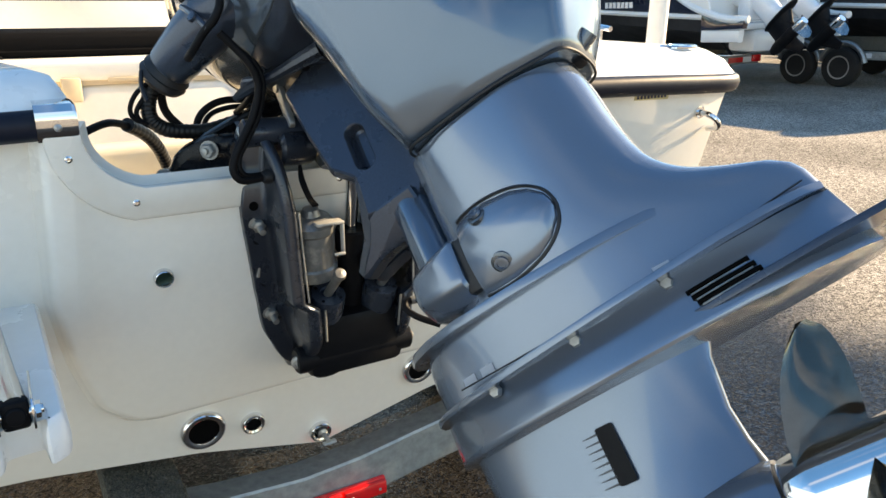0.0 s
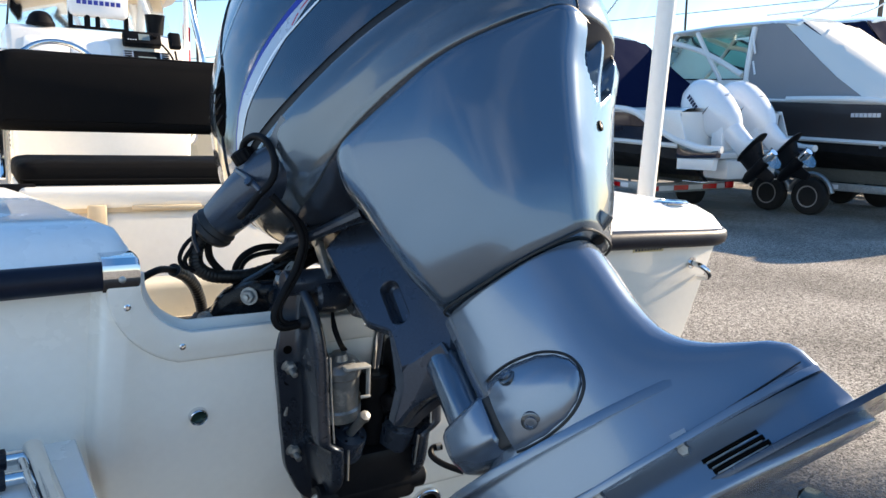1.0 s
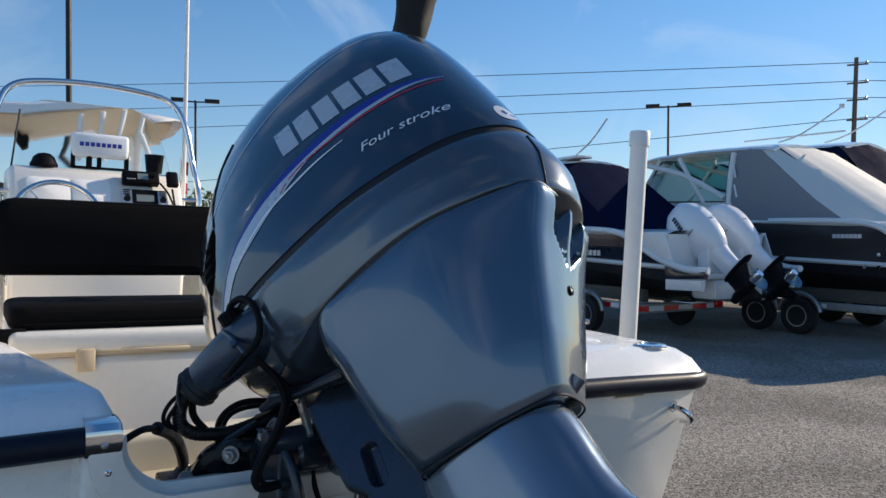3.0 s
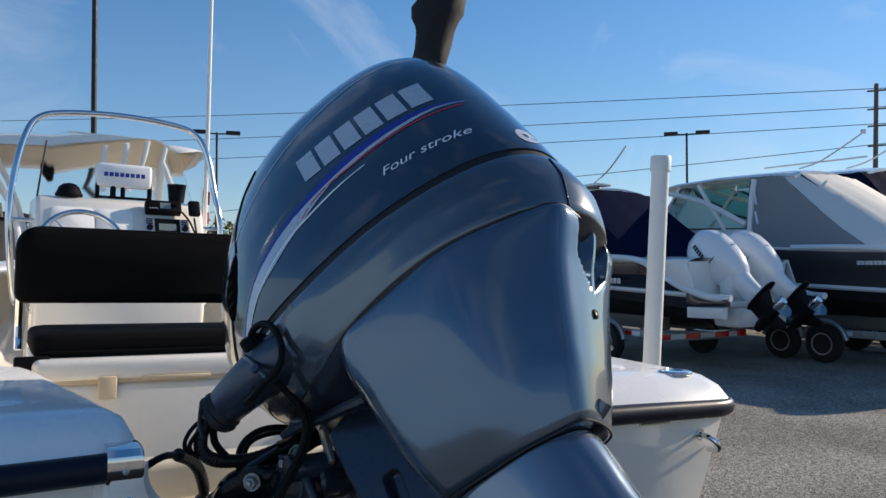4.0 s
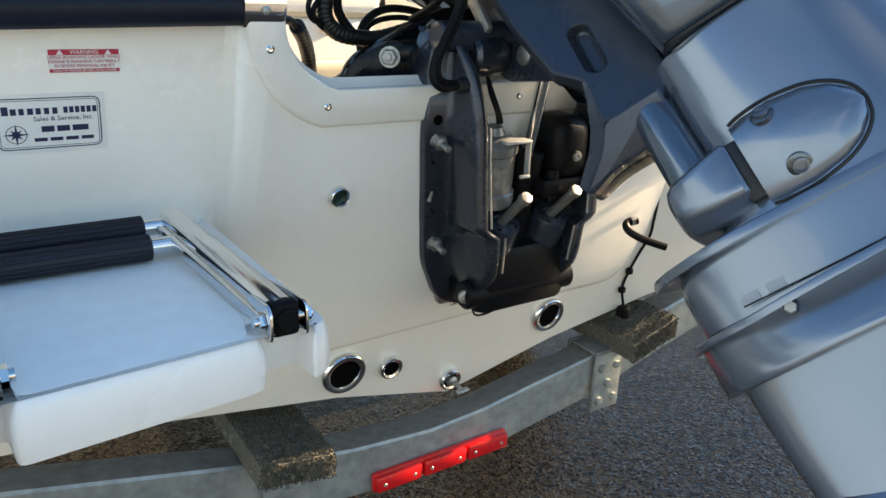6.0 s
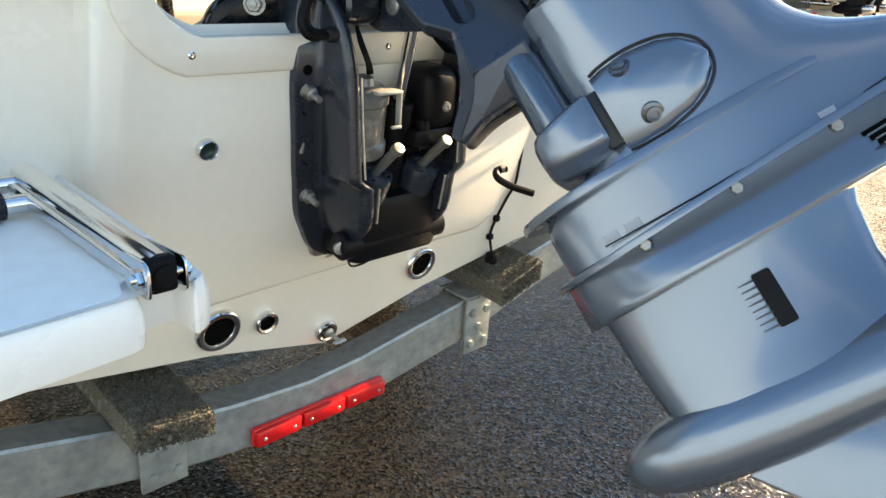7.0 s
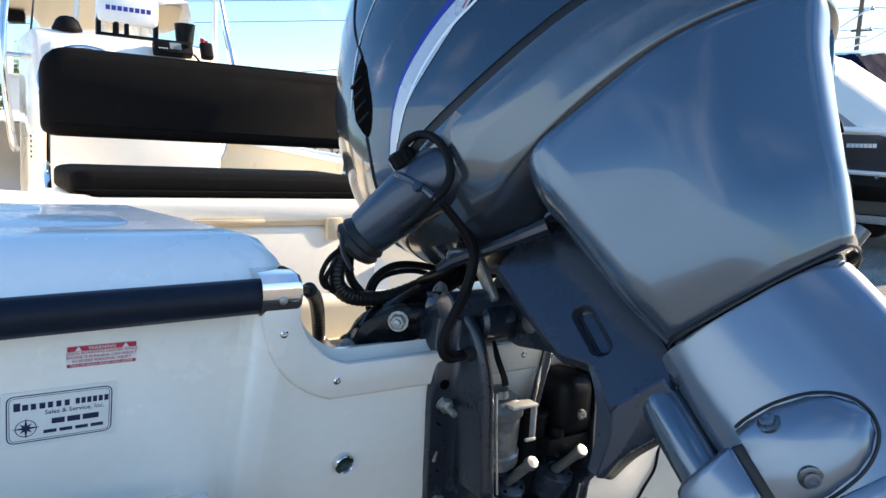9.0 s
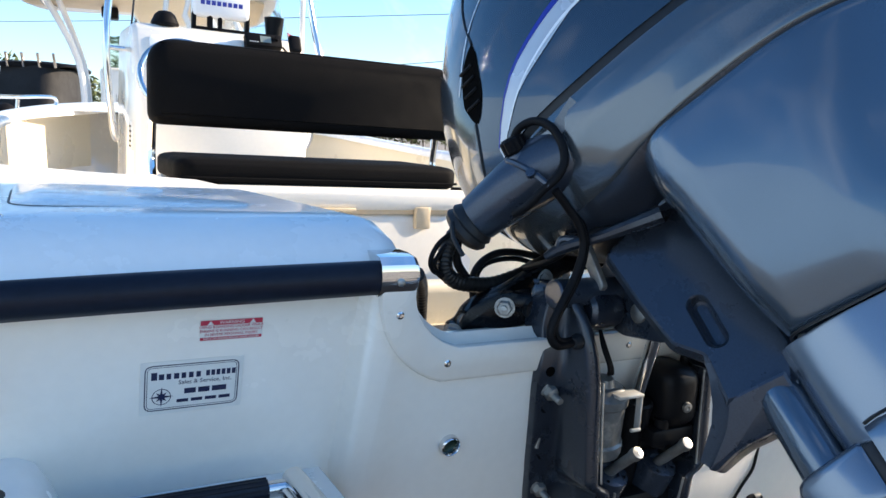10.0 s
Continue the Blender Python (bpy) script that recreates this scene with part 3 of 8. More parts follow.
# rub rail round the stern and along the sides


def rail_sweep(pts, sec):
    rr = []
    for i, p in enumerate(pts):
        d = (pts[min(i + 1, len(pts) - 1)] - pts[max(i - 1, 0)]).normalized()
        side = d.cross(Vector((0, 0, 1))).normalized()
        rr.append([p + side * o + Vector((0, 0, z)) for o, z in sec])
    return loft(rr)


RAIL_SEC = [(-0.01, -0.021), (0.012, -0.023), (0.022, -0.014), (0.026, 0.0), (0.022, 0.014), (0.012, 0.022), (-0.01, 0.021)]
for sg, nm in ((-1, "rub_rail"), (1, "rub_rail")):
    corner = [Vector((X0 + sg * o, y, 1.452 + dz)) for o, y, dz in ((0.478, 1.328, 0.006), (0.75, 1.33, 0.0), (0.95, 1.333, -0.006), (1.03, 1.336, -0.008), (1.078, 1.352, -0.008), (1.106, 1.39, -0.008), (1.120, 1.46, -0.008), (1.128, 1.57, -0.006))]
    aft = curve(corner, 5)
    fwd = [Vector((X0 + sg * (half_beam(y) + 0.012), y, sheer(y) - 0.078)) for y in [1.7 + (7.3 - 1.7) * k / 22 for k in range(23)]]
    pts = aft + fwd
    if sg > 0:
        pts = list(reversed(pts))
    part(nm, rail_sweep(pts, [(-o, z) for o, z in RAIL_SEC] if sg < 0 else [(-o, z) for o, z in RAIL_SEC]), NAVYR, boat, "dark navy rubber rub rail", angle=50)
    # polished end cap beside the notch
    a, b = (0.070, 0.126) if sg < 0 else (0.974, 1.03)
    capsec = [(1.332, -0.026), (1.312, -0.028), (1.302, -0.016), (1.298, 0.0), (1.302, 0.017), (1.312, 0.027), (1.335, 0.03), (1.36, 0.03)]
    cp = part("rail_end_cap", loft([[Vector((x, y, 1.461 + z * k)) for y, z in capsec] for x, k in ((a, 1.0), (a + 0.05, 1.0), (b - 0.003, 0.98), (b, 0.9))]), CHROME, boat, "polished stainless rail end cap", angle=30)
    part("cap_screw", lathe([(0, 0), (0.006, 0), (0.0055, 0.0025), (0.002, 0.004), (0, 0.0035)], along((0.098 if sg < 0 else 1.002, 1.2985, 1.455), (0.098 if sg < 0 else 1.002, 1.2, 1.455)), 12), ALLOY, cp)

# hatch lid in each quarter deck, rod holders, cleat and stern eyes
for sg in (-1, 1):
    lx = (lambda o: X0 + sg * o)
    outl = rounded([Vector((lx(0.585), 1.545)), Vector((lx(0.92), 1.545)), Vector((lx(0.92), 1.92)), Vector((lx(0.585), 2.10))], 0.05)
    hatch = part("hatch_lid", slab(outl, lambda x, y, h: Vector((x, y, 1.520 + h)), 0.011, 0.006), DECKW, boat, "white moulded hatch lid")
    part("hatch_seam", tube([(p.x, p.y, 1.5262) for p in outl] + [(outl[0].x, outl[0].y, 1.5262)], 0.0028, 6, 1), RUBBER, hatch)
    part("pull_latch", lathe([(0, 0.0), (0.03, 0.0), (0.028, 0.003), (0.02, 0.001), (0, 0.001)], Matrix.Translation((lx(0.72), 1.78, 1.531)), 24), DECKW, hatch)
    ov = Matrix.Translation((lx(0.975), 1.435, 1.524)) @ Matrix.Diagonal((0.85, 0.62, 1, 1))
    rh = part("rod_holder", lathe([(0.026, -0.02), (0.064, 0.0), (0.064, 0.004), (0.058, 0.008), (0.034, 0.009), (0.028, 0.004), (0.026, -0.02)], ov, 28), CHROME, boat, "polished oval flush rod holder")
    part("bore", lathe([(0, -0.018), (0.03, -0.018), (0.03, -0.002), (0, -0.004)], ov, 20), BORE_SHADE, rh)
    cl = Vector((lx(1.0), 1.78, 1.532))
    part("cleat", join(tube([cl + Vector((0, -0.07, 0.03)), cl + Vector((0, -0.03, 0.034)), cl + Vector((0, 0.03, 0.034)), cl + Vector((0, 0.07, 0.03))], 0.008, 8, 3), rod(cl + Vector((0, -0.025, -0.005)), cl + Vector((0, -0.025, 0.034)), 0.009), rod(cl + Vector((0, 0.025, -0.005)), cl + Vector((0, 0.025, 0.034)), 0.009)), CHROME, boat, "stainless pull-up cleat")
    ex, ez = lx(0.985), 1.372
    eye = part("stern_eye", lathe([(0, 0), (0.016, 0), (0.016, 0.004), (0, 0.006)], along(tr(ex, ez), tr(ex, ez, 0.1)), 16), CHROME, boat, "stainless U-bolt stern eye")
    d = Vector((-0.02, 0, -0.045)) if sg < 0 else Vector((0.03, 0, -0.035))
    part("u_bolt", tube([tr(ex, ez, 0.0), tr(ex, ez, 0.03) + d * 0.1, tr(ex, ez, 0.045) + d * 0.5, tr(ex, ez, 0.036) + d, tr(ex, ez, 0.0) + d * 1.25], 0.0075, 10, 5), CHROME, eye)
part("hull_tag", slab(rounded([Vector((1.30, 1.415)), Vector((1.41, 1.413)), Vector((1.41, 1.427)), Vector((1.30, 1.429))], 0.003), lambda x, z, h: tr(x, z, h), 0.0015, 0), YELP, boat, "faded yellow hull tag with unreadable figures")
for k in range(9):
    part("tag_bar", box((1.306 + k * 0.011, 0, 1.418), (1.313 + k * 0.011, 0.0008, 1.425), 0, 1, Matrix.Translation((0, tr(1.35, 1.42, 0.0028).y, 0))), NAVYP, boat)

# ---------------------------------------------------------------- outboard engine: own axes A aft, P port, U up along the steering axis
TILT, STEER = radians(46), radians(32)
UP = Vector((0, math.sin(TILT), math.cos(TILT)))
AFT0 = Vector((0, -math.cos(TILT), math.sin(TILT)))
SIDE = Vector((1, 0, 0))
AFT = AFT0 * math.cos(STEER) + SIDE * math.sin(STEER)
PORT = AFT0 * math.sin(STEER) - SIDE * math.cos(STEER)
ORIGIN = Vector((0.545, 1.027, 1.273))
ENGINE = Matrix.Translation(ORIGIN) @ Matrix((AFT, PORT, UP)).transposed().to_4x4()
SWIVEL = Matrix.Translation(ORIGIN) @ Matrix((AFT0, -SIDE, UP)).transposed().to_4x4()
engine = thing("outboard_engine", ENGINE, "blue grey metallic outboard engine tilted up on the transom", "outboard engine")

FRONT = [(0.36, -0.06), (0.40, -0.13), (0.46, -0.20), (0.55, -0.262), (0.65, -0.268), (0.77, -0.252), (0.85, -0.22), (0.99, -0.150), (1.06, -0.085), (1.10, -0.03), (1.13, 0.04), (1.148, 0.12)]
BACK = [(0.05, 0.335), (0.12, 0.375), (0.19, 0.432), (0.25, 0.455), (0.31, 0.482), (0.38, 0.525), (0.43, 0.546), (0.53, 0.548), (0.66, 0.536), (0.77, 0.520), (0.88, 0.500), (0.975, 0.470), (1.05, 0.420), (1.10, 0.355), (1.13, 0.29), (1.148, 0.20)]
WIDE = [(0.05, 0.085), (0.12, 0.095), (0.2, 0.125), (0.3, 0.17), (0.38, 0.2), (0.45, 0.214), (0.55, 0.226), (0.64, 0.228), (0.75, 0.218), (0.85, 0.203), (0.95, 0.180), (1.03, 0.148), (1.09, 0.108), (1.13, 0.07), (1.148, 0.03)]

# how square the cowl's aft corners are at each height
AFT_SQUARE = [(0.40, 2.15), (0.46, 2.2), (0.58, 2.7)]


def cowl(ang, U, grow=0.0):
    f, b, w = soft(FRONT, U), soft(BACK, U), soft(WIDE, U)
    mid, ln = (f + b) / 2, (b - f) / 2
    c, s = math.cos(ang), math.sin(ang)
    e = 2 / (lerp(AFT_SQUARE, U) if c > 0 else 2.3)
    return Vector((mid + (ln + grow) * math.copysign(abs(c) ** e, c), (w + grow) * math.copysign(abs(s) ** e, s), U))


LINE1 = [(-0.27, 0.490), (-0.19, 0.507), (-0.1, 0.524), (0.05, 0.532), (0.2, 0.544), (0.33, 0.545), (0.43, 0.547), (0.52, 0.550), (0.55, 0.551)]
LINE2 = [(-0.27, 0.425), (-0.1, 0.40), (0.0, 0.385), (0.06, 0.392), (0.107, 0.400), (0.209, 0.412), (0.31, 0.419), (0.40, 0.417), (0.475, 0.416), (0.515, 0.406), (0.55, 0.40)]


def level_at(line, ang, shift=0.0):
    U = 0.5
    for _ in range(12):
        U = soft(line, cowl(ang, U).x) + shift
    return U


N = 72


def band(lo, hi, rows, grow=0.0, lip=0.006, only=None):
    """A skin of the cowl between two heights, given per angle, with its edges turned in."""
    angs = [2 * math.pi * i / N for i in range(N)]
    rings = []
    for k in range(rows + 1):
        f = k / rows
        rings.append([cowl(a, lo(a) + (hi(a) - lo(a)) * f, grow) for a in angs])
    first = [cowl(a, lo(a) + 0.0015, grow - lip) for a in angs]
    last = [cowl(a, hi(a) - 0.0015, grow - lip) for a in angs]
    return loft([first] + rings + [last], cap=True)


l1 = {a: level_at(LINE1, 2 * math.pi * a / N) for a in range(N)}
l2 = {a: level_at(LINE2, 2 * math.pi * a / N) for a in range(N)}
ix = (lambda a: round(a * N / (2 * math.pi)) % N)


def lid_rings():
    angs = [2 * math.pi * i / N for i in range(N)]
    tops = [0.0, 0.02, 0.05, 0.1, 0.17, 0.25, 0.35, 0.45, 0.55, 0.65, 0.75, 0.83, 0.9, 0.95, 0.98, 1.0]
    rr = [[cowl(a, l1[i] + 0.007, -0.006) for i, a in enumerate(angs)]]
    for f in tops:
        rr.append([cowl(a, l1[i] + 0.006 + (1.148 - l1[i] - 0.006) * f) for i, a in enumerate(angs)])
    # shoulder of the lid tapers into a narrow crown
    return loft(rr)


part("top_cowl", lid_rings(), LID, engine, "dark metallic blue grey top cowling", angle=50)
part("cowl_seal", band(lambda a: l1[ix(a)] - 0.010, lambda a: l1[ix(a)] + 0.010, 2, -0.003), RUBBER, engine, "black rubber cowl seal")


def bowl():
    """The lower cowl: a band with a soft ridge under the seal, whose bottom turns under towards the bracket."""
    angs = [2 * math.pi * i / N for i in range(N)]
    rr = [[cowl(a, l1[i] - 0.009, -0.006) for i, a in enumerate(angs)]]
    for f, g in ((0.0, -0.001), (0.05, 0.003), (0.2, 0.006), (0.36, 0.0085), (0.48, 0.0095), (0.56, 0.008), (0.7, 0.0045), (0.85, 0.002), (0.97, 0.001), (1.0, -0.002)):
        rr.append([cowl(a, l1[i] - 0.0085 + (l2[i] + 0.0025 - l1[i] + 0.0085) * f, g) for i, a in enumerate(angs)])
    pan = [rr[-1]]
    mid = Vector((0.02, 0, 0))
    for k, drop in ((0.985, 0.004), (0.94, 0.013), (0.86, 0.024), (0.74, 0.034), (0.58, 0.042), (0.38, 0.048), (0.1, 0.05)):
        pan.append([Vector((mid.x + (p.x - mid.x) * k, p.y * k, p.z - drop)) for p in rr[-1]])
    return loft(rr), loft(pan)


cowl_skin, cowl_pan = bowl()
# the pan's near black colour holds the shade under the cowl
part("lower_pan", cowl_pan, CASTB, engine, "underside of the cowl with its shade painted near black", angle=60)
part("lower_cowl", cowl_skin, SILV, engine, "metallic grey lower cowl band", angle=60)

# apron: the tapering panel between the cowl and the leg
AP_FRONT = [(0.06, 0.122), (0.09, 0.118), (0.17, 0.100), (0.31, 0.082), (0.36, 0.074), (0.40, 0.078), (0.46, 0.09)]
AP_WIDE = [(0.085, 0.086), (0.10, 0.097), (0.15, 0.128), (0.2, 0.151), (0.3, 0.184), (0.38, 0.201), (0.44, 0.208)]


AP_FOLD = [(0.085, 0.352), (0.10, 0.359), (0.17, 0.396), (0.205, 0.412), (0.32, 0.470), (0.39, 0.510), (0.43, 0.526)]


def apron_ring(U, grow=0.0):
    """One level of the apron: rolled front edge, a broad side closing in towards a crisp aft fold."""
    f, b, w = soft(AP_FRONT, U) - 0.028 - grow, soft(AP_FOLD, U) + grow, soft(AP_WIDE, U) + grow
    k = soft([(0.08, 0.68), (0.28, 0.60), (0.43, 0.62)], U)
    half = [(f + 0.012, 0.0), (f, w * 0.35), (f, w), (f + (b - f) * 0.6, w * 0.99), (b - 0.004, w * k), (b + 0.004, w * 0.30), (b + 0.005, 0.0)]
    ring = [Vector(p) for p in half] + [Vector((a, -p)) for a, p in half[-2:0:-1]]
    rad = [0.01, 0.02, 0.06, 0.12, 0.026, 0.03, 0.05]
    return [Vector((p.x, p.y, U)) for p in rounded(ring, [min(r, w * 0.4) for r in rad + rad[-2:0:-1]], 6)]


def apron():
    """The panel from the leg's seam up to the cowl, with a hand grip sunk on each side of the aft centre line."""
    def ease(x, lo, hi):
        x = min(1.0, max(0.0, (x - lo) / (hi - lo)))
        return x * x * (3 - 2 * x)

    rr, low, levels = [], 0.094, 44
    for k in range(levels + 1):
        f = k / levels
        ring = apron_ring(low + (0.412 - low) * f, -0.005 if k == 0 else -0.002 if k == levels else 0.0)
        # the aft face between its two folds is stepped finely across
        aft, out = ring[34:57], []
        ys = [aft[0].y + (aft[-1].y - aft[0].y) * i / 80 for i in range(81)]
        for y in ys:
            j = max(i for i in range(len(aft) - 1) if aft[i].y >= y - 1e-9)
            p, q = aft[j], aft[j + 1]
            out.append(p + (q - p) * min(1.0, max(0.0, (p.y - y) / max(1e-9, p.y - q.y))))
        row = []
        for p in ring[:34] + out + ring[57:]:
            z = low + (soft(LINE2, p.x) - 0.001 - low) * f
            y = abs(p.y)
            sunk = 0.0
            if p.x > 0.3 and y < 0.09:
                sunk = 0.024 * ease(y, 0.006, 0.011) * ease(0.068 - y, 0.0, 0.006) * ease(z - (0.295 + 0.7 * y), 0.0, 0.016)
            row.append(Vector((p.x - sunk, p.y, z)))
        rr.append(row)
    return loft(rr)


part("apron", apron(), BLUE, engine, "blue grey apron panel above the leg", angle=35)

# leg: exhaust housing flowing into the long fin over the ventilation plate
LEG_F = [(-0.30, -0.045), (-0.26, -0.046), (-0.19, -0.046), (-0.165, -0.03), (-0.15, 0.025), (-0.12, 0.062), (0.0, 0.064), (0.10, 0.064)]
LEG_B = [(-0.30, 0.530), (-0.262, 0.524), (-0.215, 0.514), (-0.19, 0.506), (-0.172, 0.488), (-0.152, 0.448), (-0.132, 0.412), (-0.11, 0.386), (-0.08, 0.366), (-0.03, 0.354), (0.06, 0.346), (0.10, 0.338)]
LEG_W = [(-0.30, 0.078), (-0.25, 0.074), (-0.2, 0.074), (-0.15, 0.075), (-0.1, 0.076), (0.0, 0.080), (0.10, 0.083)]


def leg_pt(t, U):
    f, b, w = soft(LEG_F, U), soft(LEG_B, U), soft(LEG_W, U)
    c, s = math.cos(t), math.sin(t)
    x = 0.5 + 0.5 * math.copysign(abs(c) ** 0.75, c)
    A = f + (b - f) * x
    taper = 1.0 - 0.62 * max(0.0, (A - 0.25) / 0.29) ** 1.2 if A > 0.25 else 1.0
    return Vector((A, w * taper * math.copysign(abs(s) ** 0.62, s), U))


def leg_side(A, U):
    """Half the exhaust housing's width at A, U."""
    f, b, w = soft(LEG_F, U), soft(LEG_B, U), soft(LEG_W, U)
    x = max(0.0, min(1.0, (A - f) / (b - f)))
    c = abs(2 * x - 1) ** (1 / 0.75)
    taper = 1.0 - 0.62 * max(0.0, (A - 0.25) / 0.29) ** 1.2 if A > 0.25 else 1.0
    return w * taper * (max(0.0, 1 - c * c) ** 0.5) ** 0.62


rr = []
ts = [2 * math.pi * i / 72 for i in range(72)]
for U in (-0.255, -0.245, -0.225, -0.2, -0.185, -0.17, -0.16, -0.15, -0.14, -0.13, -0.12, -0.11, -0.095, -0.08, -0.06, -0.03, 0.0, 0.03, 0.06, 0.082, 0.09):
    rr.append([leg_pt(t, U) for t in ts])
rr.append([leg_pt(t, 0.091) * 0.94 + Vector((0.013, 0, 0.0055)) for t in ts])
part("exhaust_housing", loft(rr), LEG, engine, "metallic grey exhaust housing with a long swept fin", angle=55)


def blade_plate(outline_half, U0, U1, bevel):
    pts = outline_half + [(a, -p) for a, p in reversed(outline_half) if p > 1e-6]
    return slab([Vector(p) for p in pts], lambda x, y, h: Vector((x, y, U0 + h)), U1 - U0, bevel)


# splash lip, main ventilation plate and its skirt
lipo = [(-0.078, 0.0), (-0.07, 0.022), (-0.05, 0.045), (-0.01, 0.068), (0.05, 0.084)] + [(a, leg_side(a, -0.165) + m) for a, m in ((0.10, 0.0135), (0.14, 0.013), (0.18, 0.0115), (0.22, 0.0095), (0.26, 0.007), (0.30, 0.0045), (0.34, 0.0015), (0.365, -0.002))]
part("splash_plate", blade_plate(lipo + [(0.37, 0.0)], -0.172, -0.158, 0.005), LEG, engine)
plo = [(-0.072, 0.0), (-0.06, 0.03), (-0.03, 0.06), (0.02, 0.082), (0.1, 0.096), (0.25, 0.102), (0.40, 0.096), (0.455, 0.082), (0.495, 0.062), (0.515, 0.042), (0.519, 0.0)]
plate = blade_plate(plo, -0.268, -0.258, 0.003)
for v in plate.verts:
    v.co.z += 0.06 * max(0.0, v.co.x)
part("ventilation_plate", plate, LEG, engine)


SKIRT = [(-0.262, 0.72), (-0.272, 0.735), (-0.285, 0.79), (-0.298, 0.86), (-0.311, 0.93), (-0.322, 0.975), (-0.327, 0.985), (-0.331, 0.96), (-0.333, 0.80)]


def skirt():
    """The concave flank between the upper lip and the lower ledge; it fades into the strut in front."""
    rr = []
    for U, k in SKIRT:
        half = [(max(a, -0.052), p * (k * min(1.0, max(0.0, (a + 0.10) / 0.16)) + 0.62 * (1 - min(1.0, max(0.0, (a + 0.10) / 0.16))))) for a, p in plo[1:-1]]
        half = [(half[0][0] - 0.008, 0.0)] + half + [(half[-1][0] + 0.004, 0.0)]
        pts = half + [(a, -p) for a, p in reversed(half) if p > 1e-6]
        rr.append([Vector((a + 0.25 * max(0.0, -0.255 - U) * min(1.0, max(0.0, (a - 0.38) / 0.1)), p, U + 0.045 * max(0, a) * (1.0 if U > -0.30 else 0.7))) for a, p in pts])
    return loft(rr)


part("lower_flange", skirt(), LEG, engine, angle=40)
tail = [(0.30, 0.0), (0.30, 0.088), (0.42, 0.099), (0.50, 0.102), (0.57, 0.098), (0.615, 0.080), (0.632, 0.045), (0.636, 0.0)]
tailp = blade_plate(tail, -0.318, -0.309, 0.003)
for v in tailp.verts:
    v.co.z += 0.035 * v.co.x
part("cavitation_plate", tailp, CAST, engine)
# exhaust vent slots, their shade drawn as black tubes on the flank
for k in range(3):
    for s in (1, -1):
        a0, u0 = 0.338 + k * 0.004, -0.2905 - k * 0.0085
        w = soft(SKIRT[::-1], u0) * 0.0995
        slot = part("exhaust_slot", tube([(a0, (w + 0.001) * s, u0 + 0.014), (a0 + 0.04, w * s, u0 + 0.016), (a0 + 0.076, (w - 0.004) * s, u0 + 0.018)], 0.003, 8, 4), BORE_SHADE, engine)
        part("slot_lip", tube([(a0 + 0.004, (w + 0.002) * s, u0 + 0.0105), (a0 + 0.04, (w + 0.001) * s, u0 + 0.0125), (a0 + 0.072, (w - 0.003) * s, u0 + 0.0145)], 0.0012, 6, 4), ALLOY, slot)
for a, u in ((0.065, -0.268), (0.193, -0.2605), (0.323, -0.2525)):
    for s in (1, -1):
        w = 0.070
        part("plate_bolt", lathe([(0, 0), (0.0085, 0), (0.0085, 0.007), (0.007, 0.009), (0, 0.009)], along((a, w * s, u), (a, (w + 0.1) * s, u)), 6), ALLOY, engine, "small grey hex bolt")

# fin seam and sticker
part("housing_seam", tube([(0.02, 0.0745, -0.2455), (0.18, 0.0745, -0.244), (0.33, 0.060, -0.234), (0.42, 0.045, -0.225), (0.50, 0.028, -0.215)], 0.0012, 6, 5), RUBBER, engine)
tape = loft([[Vector((a, leg_side(a, u) + 0.0012, u)) for a in (0.314, 0.321, 0.328, 0.335)] for u in (-0.235, -0.231, -0.227)], cap=False, closed=False)
part("tape_scrap", tape, TAPE, engine, "scrap of pale clear tape")
for a0 in (0.020, 0.052):
    scrap = loft([[Vector((a, leg_side(a, u) + 0.0012, u)) for a in (a0, a0 + 0.010, a0 + 0.022)] for u in (-0.243, -0.237, -0.231)], cap=False, closed=False)
    part("tape_scrap", scrap, TAPE, engine, "scrap of pale clear tape")

# gearcase strut, torpedo and skeg
STRUT = [(-0.31, -0.042, 0.325, 0.052), (-0.34, -0.036, 0.312, 0.046), (-0.40, -0.032, 0.303, 0.043), (-0.44, -0.028, 0.306, 0.043), (-0.47, -0.024, 0.312, 0.047), (-0.50, -0.022, 0.315, 0.052)]


def strut():
    rr = []
    for U, f, b, w in STRUT:
        rr.append([Vector(((f + b) / 2 + (b - f) / 2 * math.copysign(abs(math.cos(t)) ** 0.85, math.cos(t)), w * math.copysign(abs(math.sin(t)) ** 0.75, math.sin(t)) * (1 - 0.5 * max(0, math.cos(t)) ** 2), U)) for t in [2 * math.pi * i / 48 for i in range(48)]])
    return loft(rr)


part("gearcase", strut(), LEG, engine, "metallic grey gearcase", angle=60)
GU = -0.525
tm = along((-0.10, 0, GU), (0.32, 0, GU))
part("torpedo", lathe([(0, -0.012), (0.016, -0.008), (0.032, 0.012), (0.047, 0.05), (0.057, 0.11), (0.061, 0.2), (0.061, 0.34), (0.059, 0.405), (0.055, 0.414), (0, 0.414)], tm, 40), LEG, engine, angle=50)
skeg = [(0.02, GU - 0.05), (0.24, GU - 0.05), (0.25, GU - 0.10), (0.235, GU - 0.20), (0.20, GU - 0.22), (0.15, GU - 0.20)]
part("skeg", join(*[slab([Vector(p) for p in skeg], (lambda x, y, h, s=s: Vector((x, s * h, y))), 0.011, 0.006) for s in (1, -1)]), LEG, engine)
